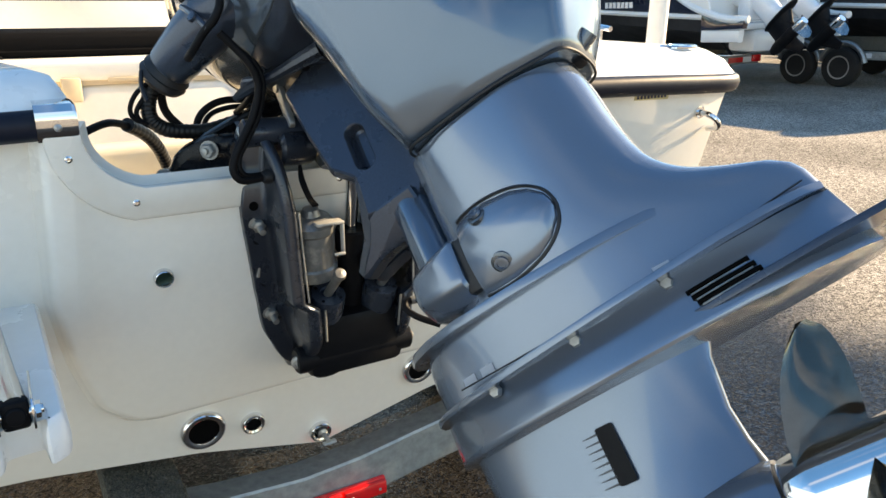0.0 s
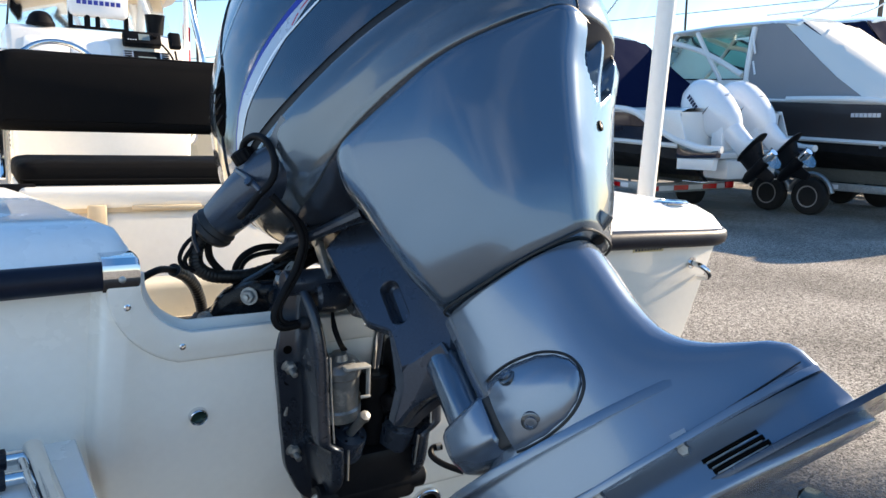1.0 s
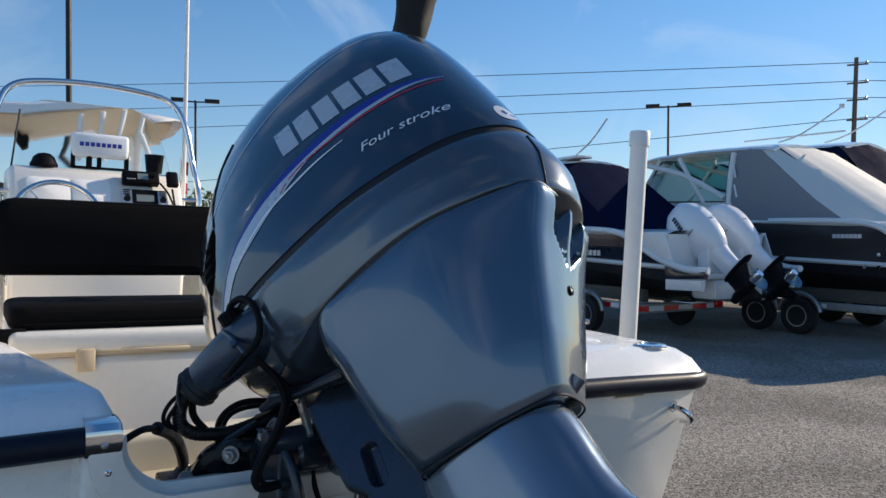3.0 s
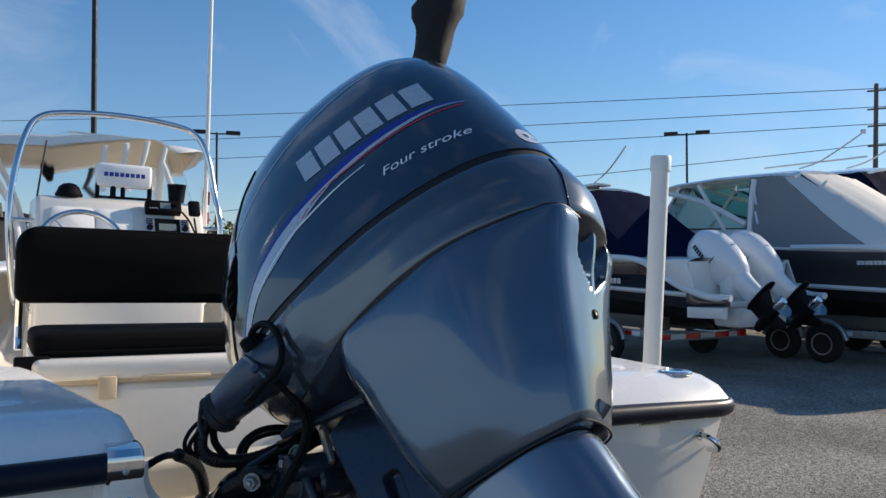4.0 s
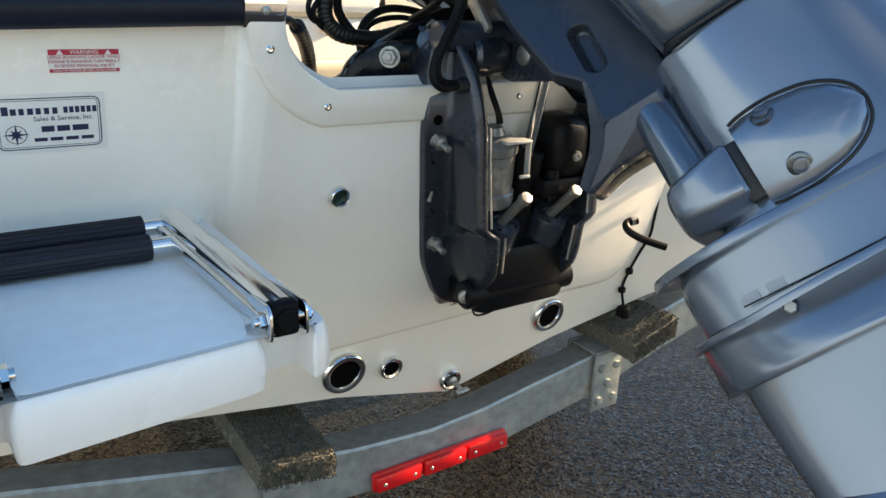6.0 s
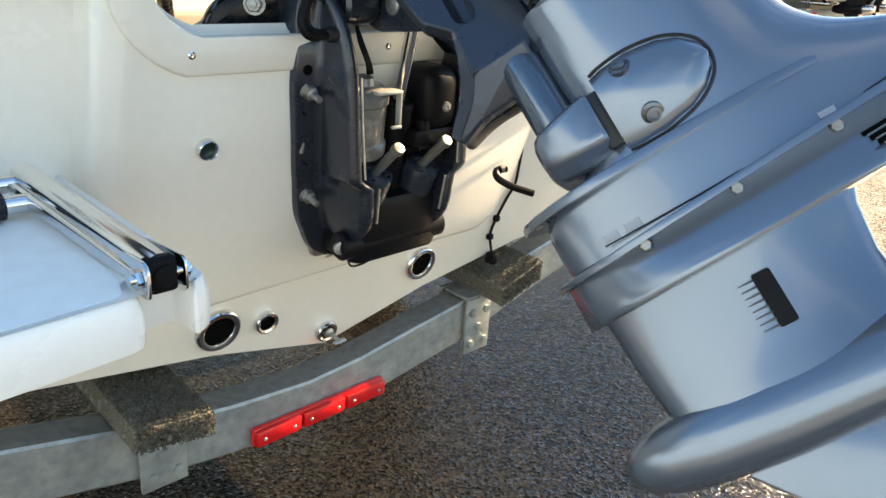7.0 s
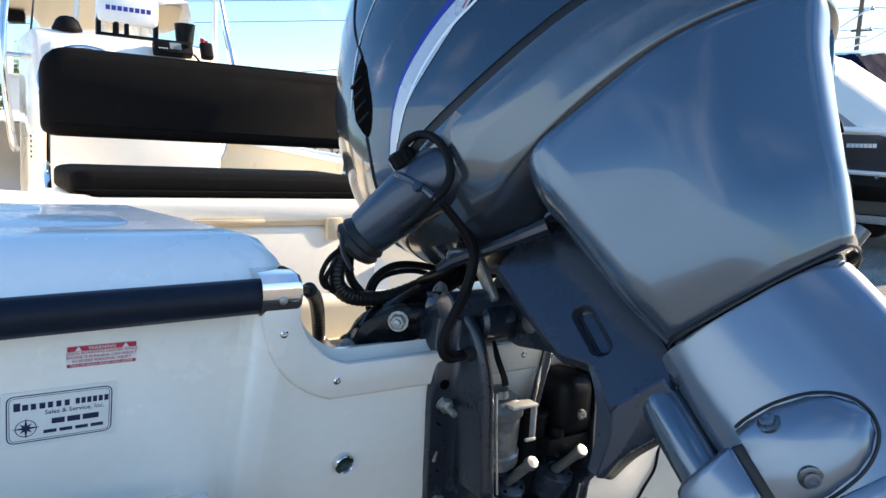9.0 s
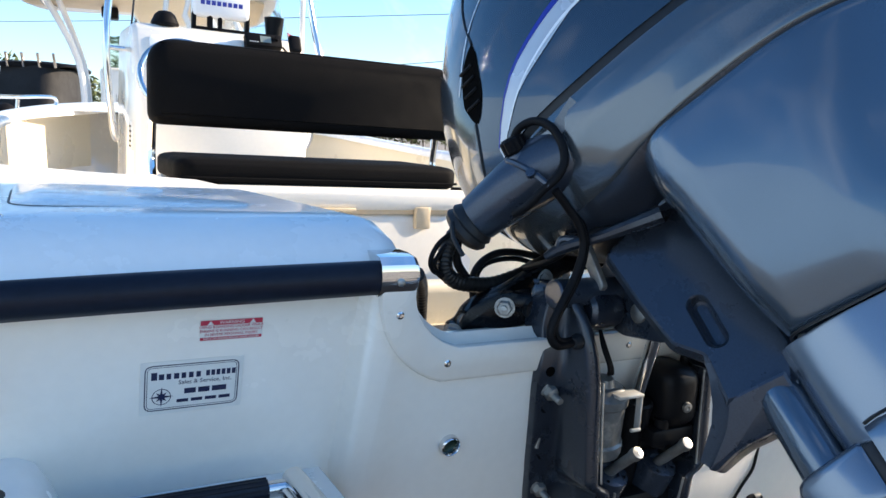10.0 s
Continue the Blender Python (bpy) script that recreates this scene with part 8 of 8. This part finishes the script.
def hard_top(parent, x0, x1, w, z, crown=0.08, thick=0.07, mat=WHITEH, under=None):
    rr = []
    for f, k, dz in ((0, 0.80, -0.03), (0.04, 0.9, 0.0), (0.15, 0.97, 0.02), (0.5, 1.0, 0.05), (0.85, 0.97, 0.02), (0.97, 0.88, -0.02), (1, 0.8, -0.05)):
        x = x0 + (x1 - x0) * f
        prof = [(-1, 0), (-0.97, thick * 0.5), (-0.85, thick), (-0.4, thick + crown * 0.8), (0, thick + crown), (0.4, thick + crown * 0.8), (0.85, thick), (0.97, thick * 0.5), (1, 0), (0.9, -0.02), (0, 0.0), (-0.9, -0.02)]
        rr.append([Vector((x, w * k * a, z + dz + h)) for a, h in prof])
    return part("hard_top", loft(rr), mat, parent, "moulded hard top", angle=50)


def stern_fittings(b, w, side, up=0.0):
    """The swept stern of a parked cruiser: gunwale cap, quarters, swim deck and engine bracket; w: half beam, up: how much higher its sheer lies."""
    for s in (1, -1):
        part("gunwale_cap", tube([(x, s * (w + y), z + up * min(1.0, max(0.0, (x + 0.8) / 1.9))) for x, y, z in ((-0.82, -0.16, 1.27), (-0.5, -0.08, 1.28), (-0.22, -0.04, 1.34), (0.2, -0.03, 1.47), (0.65, -0.01, 1.69), (1.08, 0.0, 1.88), (1.8, 0.01, 1.95), (3.0, 0.02, 1.97))], 0.058, 10, 5), WHITEH, b, "white gunwale cap")
        part("stern_wing", slab([Vector(p) for p in ((-0.78, 1.14), (0.06, 1.10), (0.06, 1.42 + up * 0.4), (-0.22, 1.33 + up * 0.3), (-0.5, 1.27), (-0.80, 1.26))], lambda x, z, h: Vector((x, s * (w - 0.18 + h), z)), 0.10, 0.02), side, b)
        part("wing_stripe", slab([Vector(p) for p in ((-0.70, 0.94), (0.06, 0.92), (0.06, 1.105), (-0.72, 1.12))], lambda x, z, h: Vector((x, s * (w - 0.20 + h), z)), 0.10, 0.02), WHITEH, b)
        part("quarter_liner", slab([Vector((x, z + up)) for x, z in ((-0.2, 1.36), (0.2, 1.48), (0.65, 1.70), (1.08, 1.89), (0.6, 1.90), (0.0, 1.89))], lambda x, z, h: Vector((x, s * (w - 0.045 + h + 0.02 * x), z)), 0.03, 0.006), WHITEH, b, "white moulded stern quarter")
        part("trim_tab", box((-0.42, s * 0.85 - 0.22, 0.72), (0.02, s * 0.85 + 0.22, 0.735), 0.004), CHROME, b)
        part("tab_ram", rod((-0.30, s * 0.85, 0.735), (0.0, s * 0.85, 0.98), 0.025, 8), PLASTIC, b)
    part("swim_deck", box((-0.45, -w + 0.13, 1.10), (0.1, w - 0.13, 1.2), 0.04, 2), WHITEH, b)
    part("stern_bracket", box((-0.5, -0.6, 0.75), (0.05, 0.6, 1.1), 0.08, 2), WHITEH, b)


# navy boat with twin white outboards
m1 = heading(lot(53.0, 14.0, 0), 4)
lot_trailer(m1 @ Matrix.Translation((1.1, 0, 0)), 6.4, 1.05, 0.72, "galvanised trailer with red and white reflectors under a navy boat", 0.9, wheels=1)
b1 = parked_boat("navy_cruiser", m1, 8.0, 1.28, 0.72, 1.86, 2.25, NAVYH, "navy blue hulled boat with navy canvas on a trailer", HULLSHADE)
hard_top(b1, 3.3, 6.4, 1.1, 3.32)
for s in (1, -1):
    canvas_skin(b1, [[(6.4, s * 1.12, 2.0), (4.6, s * 1.16, 1.95), (2.8, s * 1.18, 1.92), (1.3, s * 1.16, 1.92)], [(6.2, s * 1.1, 2.7), (4.7, s * 1.1, 2.65), (3.2, s * 1.1, 2.6), (2.25, s * 1.1, 2.55)], [(6.1, s * 1.0, 3.34), (4.7, s * 1.02, 3.36), (3.8, s * 1.02, 3.34), (3.35, s * 1.0, 3.32)]], NAVYC, "navy blue canvas enclosure", 0.015, 3)
canvas_skin(b1, [[(3.3, 1.0, 3.32), (3.3, 0, 3.40), (3.3, -1.0, 3.32)], [(2.25, 1.1, 2.55), (2.25, 0, 2.62), (2.25, -1.1, 2.55)], [(1.3, 1.16, 1.93), (1.3, 0, 1.96), (1.3, -1.16, 1.93)]], NAVYC, "navy blue canvas aft slope", 0.015, 5)
stern_fittings(b1, 1.28, NAVYH)
for y in (0.42, -0.42):
    outboard(b1, Matrix.Translation((-0.28, y, 1.50)), WHITEM, 1.2, 44)
for k in range(7):
    part("name_bar", box((1.6 + k * 0.11, -1.285, 1.46), (1.68 + k * 0.11, -1.27, 1.56), 0), SILVP, b1, "plain silver block of the maker's name")
    part("name_bar", box((1.6 + k * 0.11, 1.27, 1.46), (1.68 + k * 0.11, 1.285, 1.56), 0), SILVP, b1)
part("roof_antenna", tube([(3.2, 0.6, 3.5), (2.7, 0.6, 3.75), (2.2, 0.6, 4.15)], 0.018, 8, 3), WHITEH, b1)
part("antenna_foot", box((3.0, 0.3, 3.44), (3.7, 0.7, 3.5), 0.02), WHITEH, b1)

# slate boat with a grey canvas, sunlight painted pale on its aft slope, engines lowered
m2 = heading(Vector((14.4, 5.72, 0)), 0)
lot_trailer(m2, 7.4, 1.08, 0.72, "galvanised trailer with red and white reflectors under a grey boat", 2.45, marks=2.0, rear=False)
b2 = parked_boat("slate_cruiser", m2, 8.8, 1.36, 0.72, 2.02, 2.5, GREYH, "slate grey hulled boat with grey canvas on a trailer", HULLSHADE)
stern_fittings(b2, 1.36, GREYH, 0.16)
hard_top(b2, 3.2, 6.6, 1.2, 3.56, 0.1)
for s in (1, -1):
    canvas_skin(b2, [[(4.0, s * 1.30, 2.12), (3.2, s * 1.31, 2.10), (2.4, s * 1.31, 2.08), (1.5, s * 1.30, 2.06)], [(4.0, s * 1.27, 2.6), (3.5, s * 1.28, 2.6), (2.9, s * 1.28, 2.58), (2.13, s * 1.27, 2.5)], [(3.95, s * 1.12, 3.56), (3.75, s * 1.14, 3.58), (3.55, s * 1.14, 3.58), (3.36, s * 1.12, 3.55)]], GREYC2, "grey canvas enclosure", 0.012, 7)
    glass = canvas_skin(b2, [[(5.9, s * 1.1, 3.52), (5.0, s * 1.14, 3.55), (3.95, s * 1.13, 3.55)], [(6.7, s * 1.06, 2.62), (5.3, s * 1.18, 2.56), (3.98, s * 1.26, 2.5)]], TINT, "green tinted side glass", 0.0, 7)
    glass.visible_shadow = False
    for pts, r in ((((5.9, 1.12, 3.56), (6.3, 1.10, 3.05), (6.75, 1.07, 2.58)), 0.045), (((3.97, 1.15, 3.54), (4.0, 1.22, 3.0), (4.0, 1.28, 2.46)), 0.06), (((5.35, 1.16, 3.54), (5.0, 1.21, 3.05), (4.6, 1.25, 2.5)), 0.05), (((6.5, 1.1, 3.5), (5.2, 1.19, 3.16), (4.1, 1.26, 2.62)), 0.06)):
        part("window_frame", tube([(x, s * y, z) for x, y, z in pts], r, 8, 3), WHITEH, b2)
    part("window_gasket", tube([(x, s * y, z) for x, y, z in ((5.85, 1.135, 3.5), (6.65, 1.085, 2.66), (5.3, 1.205, 2.58), (4.06, 1.285, 2.54), (4.04, 1.165, 3.5))], 0.018, 6, 1), RUBBER, b2, "black window gasket")
    part("cabin_side", loft([[Vector((3.9, s * 1.31, 2.52)), Vector((5.3, s * 1.21, 2.57)), Vector((6.8, s * 1.06, 2.62))], [Vector((3.9, s * 1.34, 2.06)), Vector((5.3, s * 1.30, 2.14)), Vector((7.1, s * 1.05, 2.32))]], cap=False, closed=False), WHITEH, b2)
    for x0, z0, x1, z1 in ((3.93, 3.30, 3.83, 3.02), (3.90, 2.88, 3.80, 2.62)):
        part("canvas_strap", tube([(x0, s * 1.225, z0), (x1, s * 1.285, z1)], 0.022, 6, 1), WHITEM, b2, "pale canvas strap")
    for k in range(7):
        part("name_bar", box((1.27 + k * 0.075, s * 1.325 - 0.008, 1.80), (1.33 + k * 0.075, s * 1.325 + 0.008, 1.87), 0), SILVP, b2, "plain silver block of the maker's name")
    for x, z in ((0.72, 1.52), (0.98, 1.52), (0.75, 1.30), (0.98, 1.30), (1.22, 1.30)):
        part("hull_fitting", lathe([(0, 0), (0.035, 0), (0.03, 0.02), (0, 0.02)], along((x, s * 1.30, z), (x, s * 2, z)), 12), CHROME, b2)
canvas_skin(b2, [[(3.36, 1.12, 3.55), (3.2, 0.5, 3.62), (3.1, -0.5, 3.62), (3.12, -1.12, 3.55)], [(2.76, 1.2, 3.03), (2.4, 0.5, 3.12), (2.3, -0.5, 3.12), (2.4, -1.2, 3.03)], [(2.13, 1.27, 2.5), (1.62, 0.5, 2.58), (1.5, -0.5, 2.58), (1.6, -1.27, 2.5)], [(1.5, 1.30, 2.06), (0.9, 0.6, 2.12), (0.7, -0.5, 2.12), (0.9, -1.30, 2.06)]], SUNLITC, "canvas aft slope with its sunlight painted pale", 0.02, 9)
for y in (0.75, 0.1):
    part("canvas_seam", tube([(3.26, y, 3.63), (2.52 + 0.1 * y, y, 3.13), (1.76 + 0.1 * y, y, 2.60), (0.94 + 0.25 * y, y, 2.14)], 0.014, 6, 4), NAVYC, b2, "dark seam of the canvas")
part("wind_glass", loft([[Vector((5.9, -1.1, 3.54)), Vector((6.1, 0, 3.60)), Vector((5.9, 1.1, 3.54))], [Vector((6.75, -1.05, 2.6)), Vector((7.1, 0, 2.5)), Vector((6.75, 1.05, 2.6))]], cap=False, closed=False), TINT, b2)
for x, y in ((3.4, 0.5), (2.9, -0.3)):
    part("roof_antenna", tube([(x, y, 3.74), (x - 0.5, y, 3.86), (x - 1.3, y, 4.28)], 0.016, 8, 3), WHITEH, b2)
    part("antenna_tip", lathe([(0, 0), (0.05, 0.01), (0.05, 0.08), (0, 0.09)], Matrix.Translation((x - 1.3, y, 4.25)), 10), WHITEM, b2)
part("roof_bar", rod((2.2, 0.2, 3.86), (4.4, 0.2, 3.88), 0.018), WHITEH, b2)
for y in (0.42, -0.42):
    outboard(b2, Matrix.Translation((-0.42, y, 1.42)), WHITEM, 1.12, 4)

# third boat in the row: white hard top, a looped side window and navy canvas
m3 = heading(Vector((18.4, 7.3, 0)), 0)
lot_trailer(m3, 7.6, 1.1, 0.75, "galvanised trailer under a grey and white boat", 2.4, rear=False)
b3 = parked_boat("white_cruiser", m3, 9.0, 1.42, 0.75, 2.1, 2.6, GREYH, "grey hulled boat with a white cabin and navy canvas", GREYH)
stern_fittings(b3, 1.42, GREYH, 0.2)
hard_top(b3, 2.4, 7.2, 1.25, 3.95, 0.12)
for s in (1, -1):
    part("cabin_side", loft([[Vector((4.6, s * 1.2, 3.95)), Vector((5.8, s * 1.2, 3.97)), Vector((7.0, s * 1.15, 3.95))], [Vector((2.6, s * 1.36, 2.25)), Vector((5.4, s * 1.38, 2.3)), Vector((8.0, s * 1.1, 2.6))]], cap=False, closed=False), WHITEH, b3, "white cabin side")
    loop = [Vector(p) for p in ((3.1, 2.62), (4.3, 3.18), (5.6, 3.78), (6.6, 3.80), (6.4, 3.3), (4.4, 2.72))]
    pane = part("side_window", slab(rounded(loop, 0.2, 4), lambda x, y, h: Vector((x, s * (1.385 - 0.105 * (y - 2.25) + h), y)), 0.02, 0.004), TINT, b3, "tinted side window")
    part("window_frame", tube([(p.x, s * (1.40 - 0.105 * (p.y - 2.25)), p.y) for p in rounded(loop, 0.2, 4)] + [(3.1, s * 1.36, 2.62)], 0.035, 6, 1), RUBBER, pane, "black window frame")
    canvas_skin(b3, [[(2.45, s * 1.16, 3.95), (3.4, s * 1.18, 3.97), (4.6, s * 1.19, 3.95)], [(1.7, s * 1.3, 3.0), (2.6, s * 1.32, 2.8), (3.3, s * 1.33, 2.75)], [(0.9, s * 1.36, 2.14), (1.7, s * 1.37, 2.16), (2.6, s * 1.37, 2.2)]], NAVYC, "navy side canvas", 0.015, 8)
canvas_skin(b3, [[(2.45, 1.15, 3.95), (2.4, 0, 4.05), (2.45, -1.15, 3.95)], [(0.9, 1.35, 2.14), (0.8, 0, 2.25), (0.9, -1.35, 2.14)]], NAVYC, "navy canvas aft slope", 0.02, 4)
for y in (0.42, -0.42):
    outboard(b3, Matrix.Translation((-0.42, y, 1.42)), WHITEM, 1.1, 4)

# boat with a tan hard top ahead of the bow
m4 = heading(lot(5.0, 8.6, 0), 8)
lot_trailer(m4, 6.0, 1.0, 0.7, "galvanised trailer under a white centre console", 2.2)
b4 = parked_boat("hardtop_boat", m4, 6.4, 1.2, 0.7, 1.62, 1.95, WHITEH, "white centre console boat with a tan hard top")
hard_top(b4, 0.2, 2.15, 1.42, 3.10, 0.05, 0.05)
part("top_underside", slab(rounded([Vector(p) for p in ((0.35, -1.26), (2.05, -1.24), (2.05, 1.24), (0.35, 1.26))], 0.2, 4), lambda x, y, h: Vector((x, y, 3.085 - h)), 0.02, 0.004), TAN, b4, "tan headliner under the hard top")
for s in (1, -1):
    for pts in (((2.2, 0.62, 1.7), (2.0, 0.66, 2.4), (1.4, 0.85, 3.08)), ((1.5, 0.62, 1.7), (1.3, 0.66, 2.4), (0.8, 0.95, 3.08)), ((0.7, 0.95, 3.04), (1.4, 0.98, 3.02), (2.0, 0.95, 3.04))):
        part("top_frame", tube([(x, y * s, z) for x, y, z in pts], 0.035, 10, 4), WHITEM, b4, "white powder coated pipework")
    if s < 0:
        for k in range(4):
            part("rod_holder", rod((0.30 - 0.02 * k, -0.30 - 0.2 * k, 2.68), (0.18 - 0.02 * k, -0.30 - 0.2 * k, 3.02), 0.026, 10), WHITEM, b4)
part("helm", box((1.4, -0.45, 1.62), (2.3, 0.45, 2.35), 0.06, 3), WHITEH, b4)
part("helm_screen", loft([[Vector((2.1, -0.42, 2.35)), Vector((2.2, 0, 2.36)), Vector((2.1, 0.42, 2.35))], [Vector((1.9, -0.38, 2.75)), Vector((2.0, 0, 2.78)), Vector((1.9, 0.38, 2.75))]], cap=False, closed=False), TINT, b4)
part("ceiling_box", box((1.55, 0.24, 2.92), (1.75, 0.42, 3.05), 0.02), PLASTIC, b4)
outboard(b4, Matrix.Translation((-0.12, 0, 1.4)), PLASTIC, 0.85, 20)

# boat with a black covered console
m5 = heading(lot(-2.4, 17, 0), 20)
lot_trailer(m5, 5.6, 0.95, 0.62, "galvanised trailer under a covered boat", 2.0)
b5 = parked_boat("covered_boat", m5, 6.0, 1.15, 0.62, 1.45, 1.75, WHITEH, "white boat with a black covered console and rod rack")
hard_top(b5, 1.2, 3.0, 0.85, 2.86, 0.04, 0.05, PLASTIC)
canvas_skin(b5, [[(1.3, 0.5, 2.84), (2.8, 0.5, 2.84), (2.8, -0.5, 2.84), (1.3, -0.5, 2.84), (1.3, 0.5, 2.84)], [(1.0, 0.62, 1.5), (3.2, 0.62, 1.5), (3.2, -0.62, 1.5), (1.0, -0.62, 1.5), (1.0, 0.62, 1.5)]], BLACKC, "black canvas console cover", 0.02, 2)
for k in range(5):
    part("rod_holder", rod((1.15, -0.6 + k * 0.3, 2.82), (1.05, -0.6 + k * 0.3, 3.09), 0.028, 8), CHROME, b5)
outboard(b5, Matrix.Translation((-0.12, 0, 1.3)), PLASTIC, 0.85, 25)

# boat to port with a grey covered console, its flared bow towards the lot
m6 = heading(lot(-8.6, 15.5, 0), 172)
lot_trailer(m6, 6.0, 1.0, 0.95, "galvanised trailer under a grey hulled skiff", 2.4)
b6 = parked_boat("grey_skiff", m6, 6.6, 1.15, 0.9, 1.6, 1.86, GREYH, "dark grey skiff with a white pipe top and grey cover")
hard_top(b6, 1.4, 3.6, 1.0, 2.93, 0.03, 0.04)
for s in (1, -1):
    for pts in (((1.8, 0.55, 1.7), (1.7, 0.6, 2.3), (1.6, 0.7, 2.9)), ((3.3, 0.55, 1.7), (3.2, 0.6, 2.3), (2.8, 0.7, 2.9)), ((3.9, 0.55, 1.8), (3.5, 0.6, 2.4), (3.2, 0.7, 2.9)), ((1.4, 0.9, 2.92), (2.5, 0.95, 2.95), (3.6, 0.88, 2.92))):
        part("top_frame", tube([(x, y * s, z) for x, y, z in pts], 0.035, 10, 4), WHITEM, b6, "white powder coated pipework")
    for k in range(3):
        part("rod_holder", rod((1.42, s * (0.2 + 0.25 * k), 2.85), (1.34, s * (0.2 + 0.25 * k), 3.12), 0.028, 8), WHITEM, b6)
canvas_skin(b6, [[(1.9, 0.5, 2.3), (3.0, 0.5, 2.35), (3.0, -0.5, 2.35), (1.9, -0.5, 2.3), (1.9, 0.5, 2.3)], [(1.4, 0.8, 1.65), (3.9, 0.7, 1.7), (3.9, -0.7, 1.7), (1.4, -0.8, 1.65), (1.4, 0.8, 1.65)]], GREYC, "grey console cover", 0.03, 6)
canvas_skin(b6, [[(4.3, 0.42, 2.22), (5.0, 0.40, 2.25), (5.0, -0.40, 2.25), (4.3, -0.42, 2.22), (4.3, 0.42, 2.22)], [(4.15, 0.55, 1.75), (5.2, 0.5, 1.8), (5.2, -0.5, 1.8), (4.15, -0.55, 1.75), (4.15, 0.55, 1.75)]], GREYC, "grey seat cover", 0.03, 7)

# ---------------------------------------------------------------- poles, wires and far trees


def lamp_post(p, h, heads, label, r=0.075, turn=0.0):
    lp = thing("lamp_post", p, label, "lamp post", "lamp posts", level=False)
    part("post", lathe([(0, 0), (r * 2.2, 0), (r * 2.2, 0.05), (r, 0.06), (r * 0.8, h), (0, h)], Matrix.Translation(p), 14), STEELD, lp)
    for s in heads:
        c, d = Vector(p) + Vector((0, 0, h)), Vector((math.cos(turn), math.sin(turn), 0))
        part("arm", rod(c - Vector((0, 0, 0.08)), c + d * s * 0.5 - Vector((0, 0, 0.06)), 0.04, 8), STEELD, lp)
        part("lamp_head", box((-0.38, -0.2, -0.09), (0.38, 0.2, 0.09), 0.03, 2, axes(c + d * s * 0.85, d, (-d.y, d.x, 0))), STEELD, lp, "flat dark floodlight head")
    part("junction_box", box((-0.14, -0.16, 3.3), (0.14, 0.16, 3.7), 0.01, 1, Matrix.Translation(p)), STEELD, lp)
    return lp


lamp_post(lot(14.4, 42), 9.0, (-1, 1), "dark steel lamp post with two flat heads", turn=-0.25)
lamp_post(lot(49.4, 44), 9.2, (-1, 1), "dark steel lamp post with two flat heads", turn=-0.85)
lamp_post(lot(-2.6, 40), 8.2, (-1, 1), "dark steel lamp post with two flat heads", turn=0.05)
lamp_post(lot(6.2, 27), 13.0, (1,), "tall dark steel lamp post", 0.10)

up = thing("utility_pole", lot(61.2, 56), "weathered wooden utility pole with crossarms", "utility pole", level=False)
pb = lot(61.2, 56)
part("pole", lathe([(0, 0), (0.19, 0), (0.13, 13.6), (0, 13.6)], along(pb, pb + Vector((0.3, -0.2, 15))), 14), WOODP, up)
HEIGHTS = (13.1, 11.9, 10.8, 9.5)
for h in HEIGHTS:
    part("crossarm", rod(pb + Vector((-0.2, 0.15, h)), pb + Vector((0.9, -0.6, h + 0.1)), 0.06, 8), WOODP, up)
    part("insulator", lathe([(0, 0), (0.06, 0), (0.09, 0.1), (0.05, 0.2), (0, 0.22)], Matrix.Translation(pb + Vector((0.8, -0.55, h + 0.1))), 10), SILVP, up)
for k, (h, a) in enumerate(zip(HEIGHTS, (25.0, 20.5, 17.0, 2.5))):
    w = thing("power_line", lot(20, 50, a), "thin dark overhead power line", "power line", "power lines", level=False)
    pts = []
    for i in range(25):
        f = i / 24
        p = lot(-25, 200, a) * (1 - f) + (pb + Vector((0.8, -0.55, h + 0.2))) * f
        pts.append(p - Vector((0, 0, 4 * f * (1 - f) * 2.0)))
    part("wire", tube(pts + [pts[-1] + Vector((30, -19, -0.4)), pts[-1] + Vector((60, -38, 0.6))], 0.026, 5, 1), STEELD, w)

rg = random.Random(8)
tm_, tk = bmesh.new(), bmesh.new()
for i in range(120):
    bearing, dist = -62 + i * 0.86 + rg.uniform(-0.4, 0.4), rg.uniform(88, 112)
    base, h, w = lot(bearing, dist), rg.uniform(5.2, 8.6), rg.uniform(1.6, 2.8)
    for _ in range(24):
        c = base + Vector((rg.gauss(0, w * 0.55), rg.gauss(0, w * 0.55), h * (0.15 + 0.8 * rg.random() ** 0.8)))
        s = rg.uniform(0.5, 1.0)
        for _ in range(14):
            p = c + Vector((rg.gauss(0, s * 0.6), rg.gauss(0, s * 0.6), rg.gauss(0, s * 0.5)))
            d1 = Vector((rg.uniform(-1, 1), rg.uniform(-1, 1), rg.uniform(-1, 1))).normalized() * rg.uniform(0.25, 0.5)
            d2 = d1.cross(Vector((rg.uniform(-1, 1), rg.uniform(-1, 1), rg.uniform(-1, 1)))).normalized() * rg.uniform(0.2, 0.4)
            tm_.faces.new([tm_.verts.new(p - d1), tm_.verts.new(p + d2), tm_.verts.new(p + d1)])
    d = 0.09
    q = [tk.verts.new(base + Vector((x, y, 0))) for x, y in ((-d, -d), (d, -d), (0, d))]
    t = tk.verts.new(base + Vector((0, 0, h * 0.8)))
    for a in range(3):
        tk.faces.new((q[a], q[(a + 1) % 3], t))
wood = solo("far_trees", tm_, LEAF, (0, 0, 0), "low ragged line of green and brown trees", "trees", kind="stuff", level=False)
trk = part("trunks", tk, BARK, wood)
tagged(trk, kind="stuff")
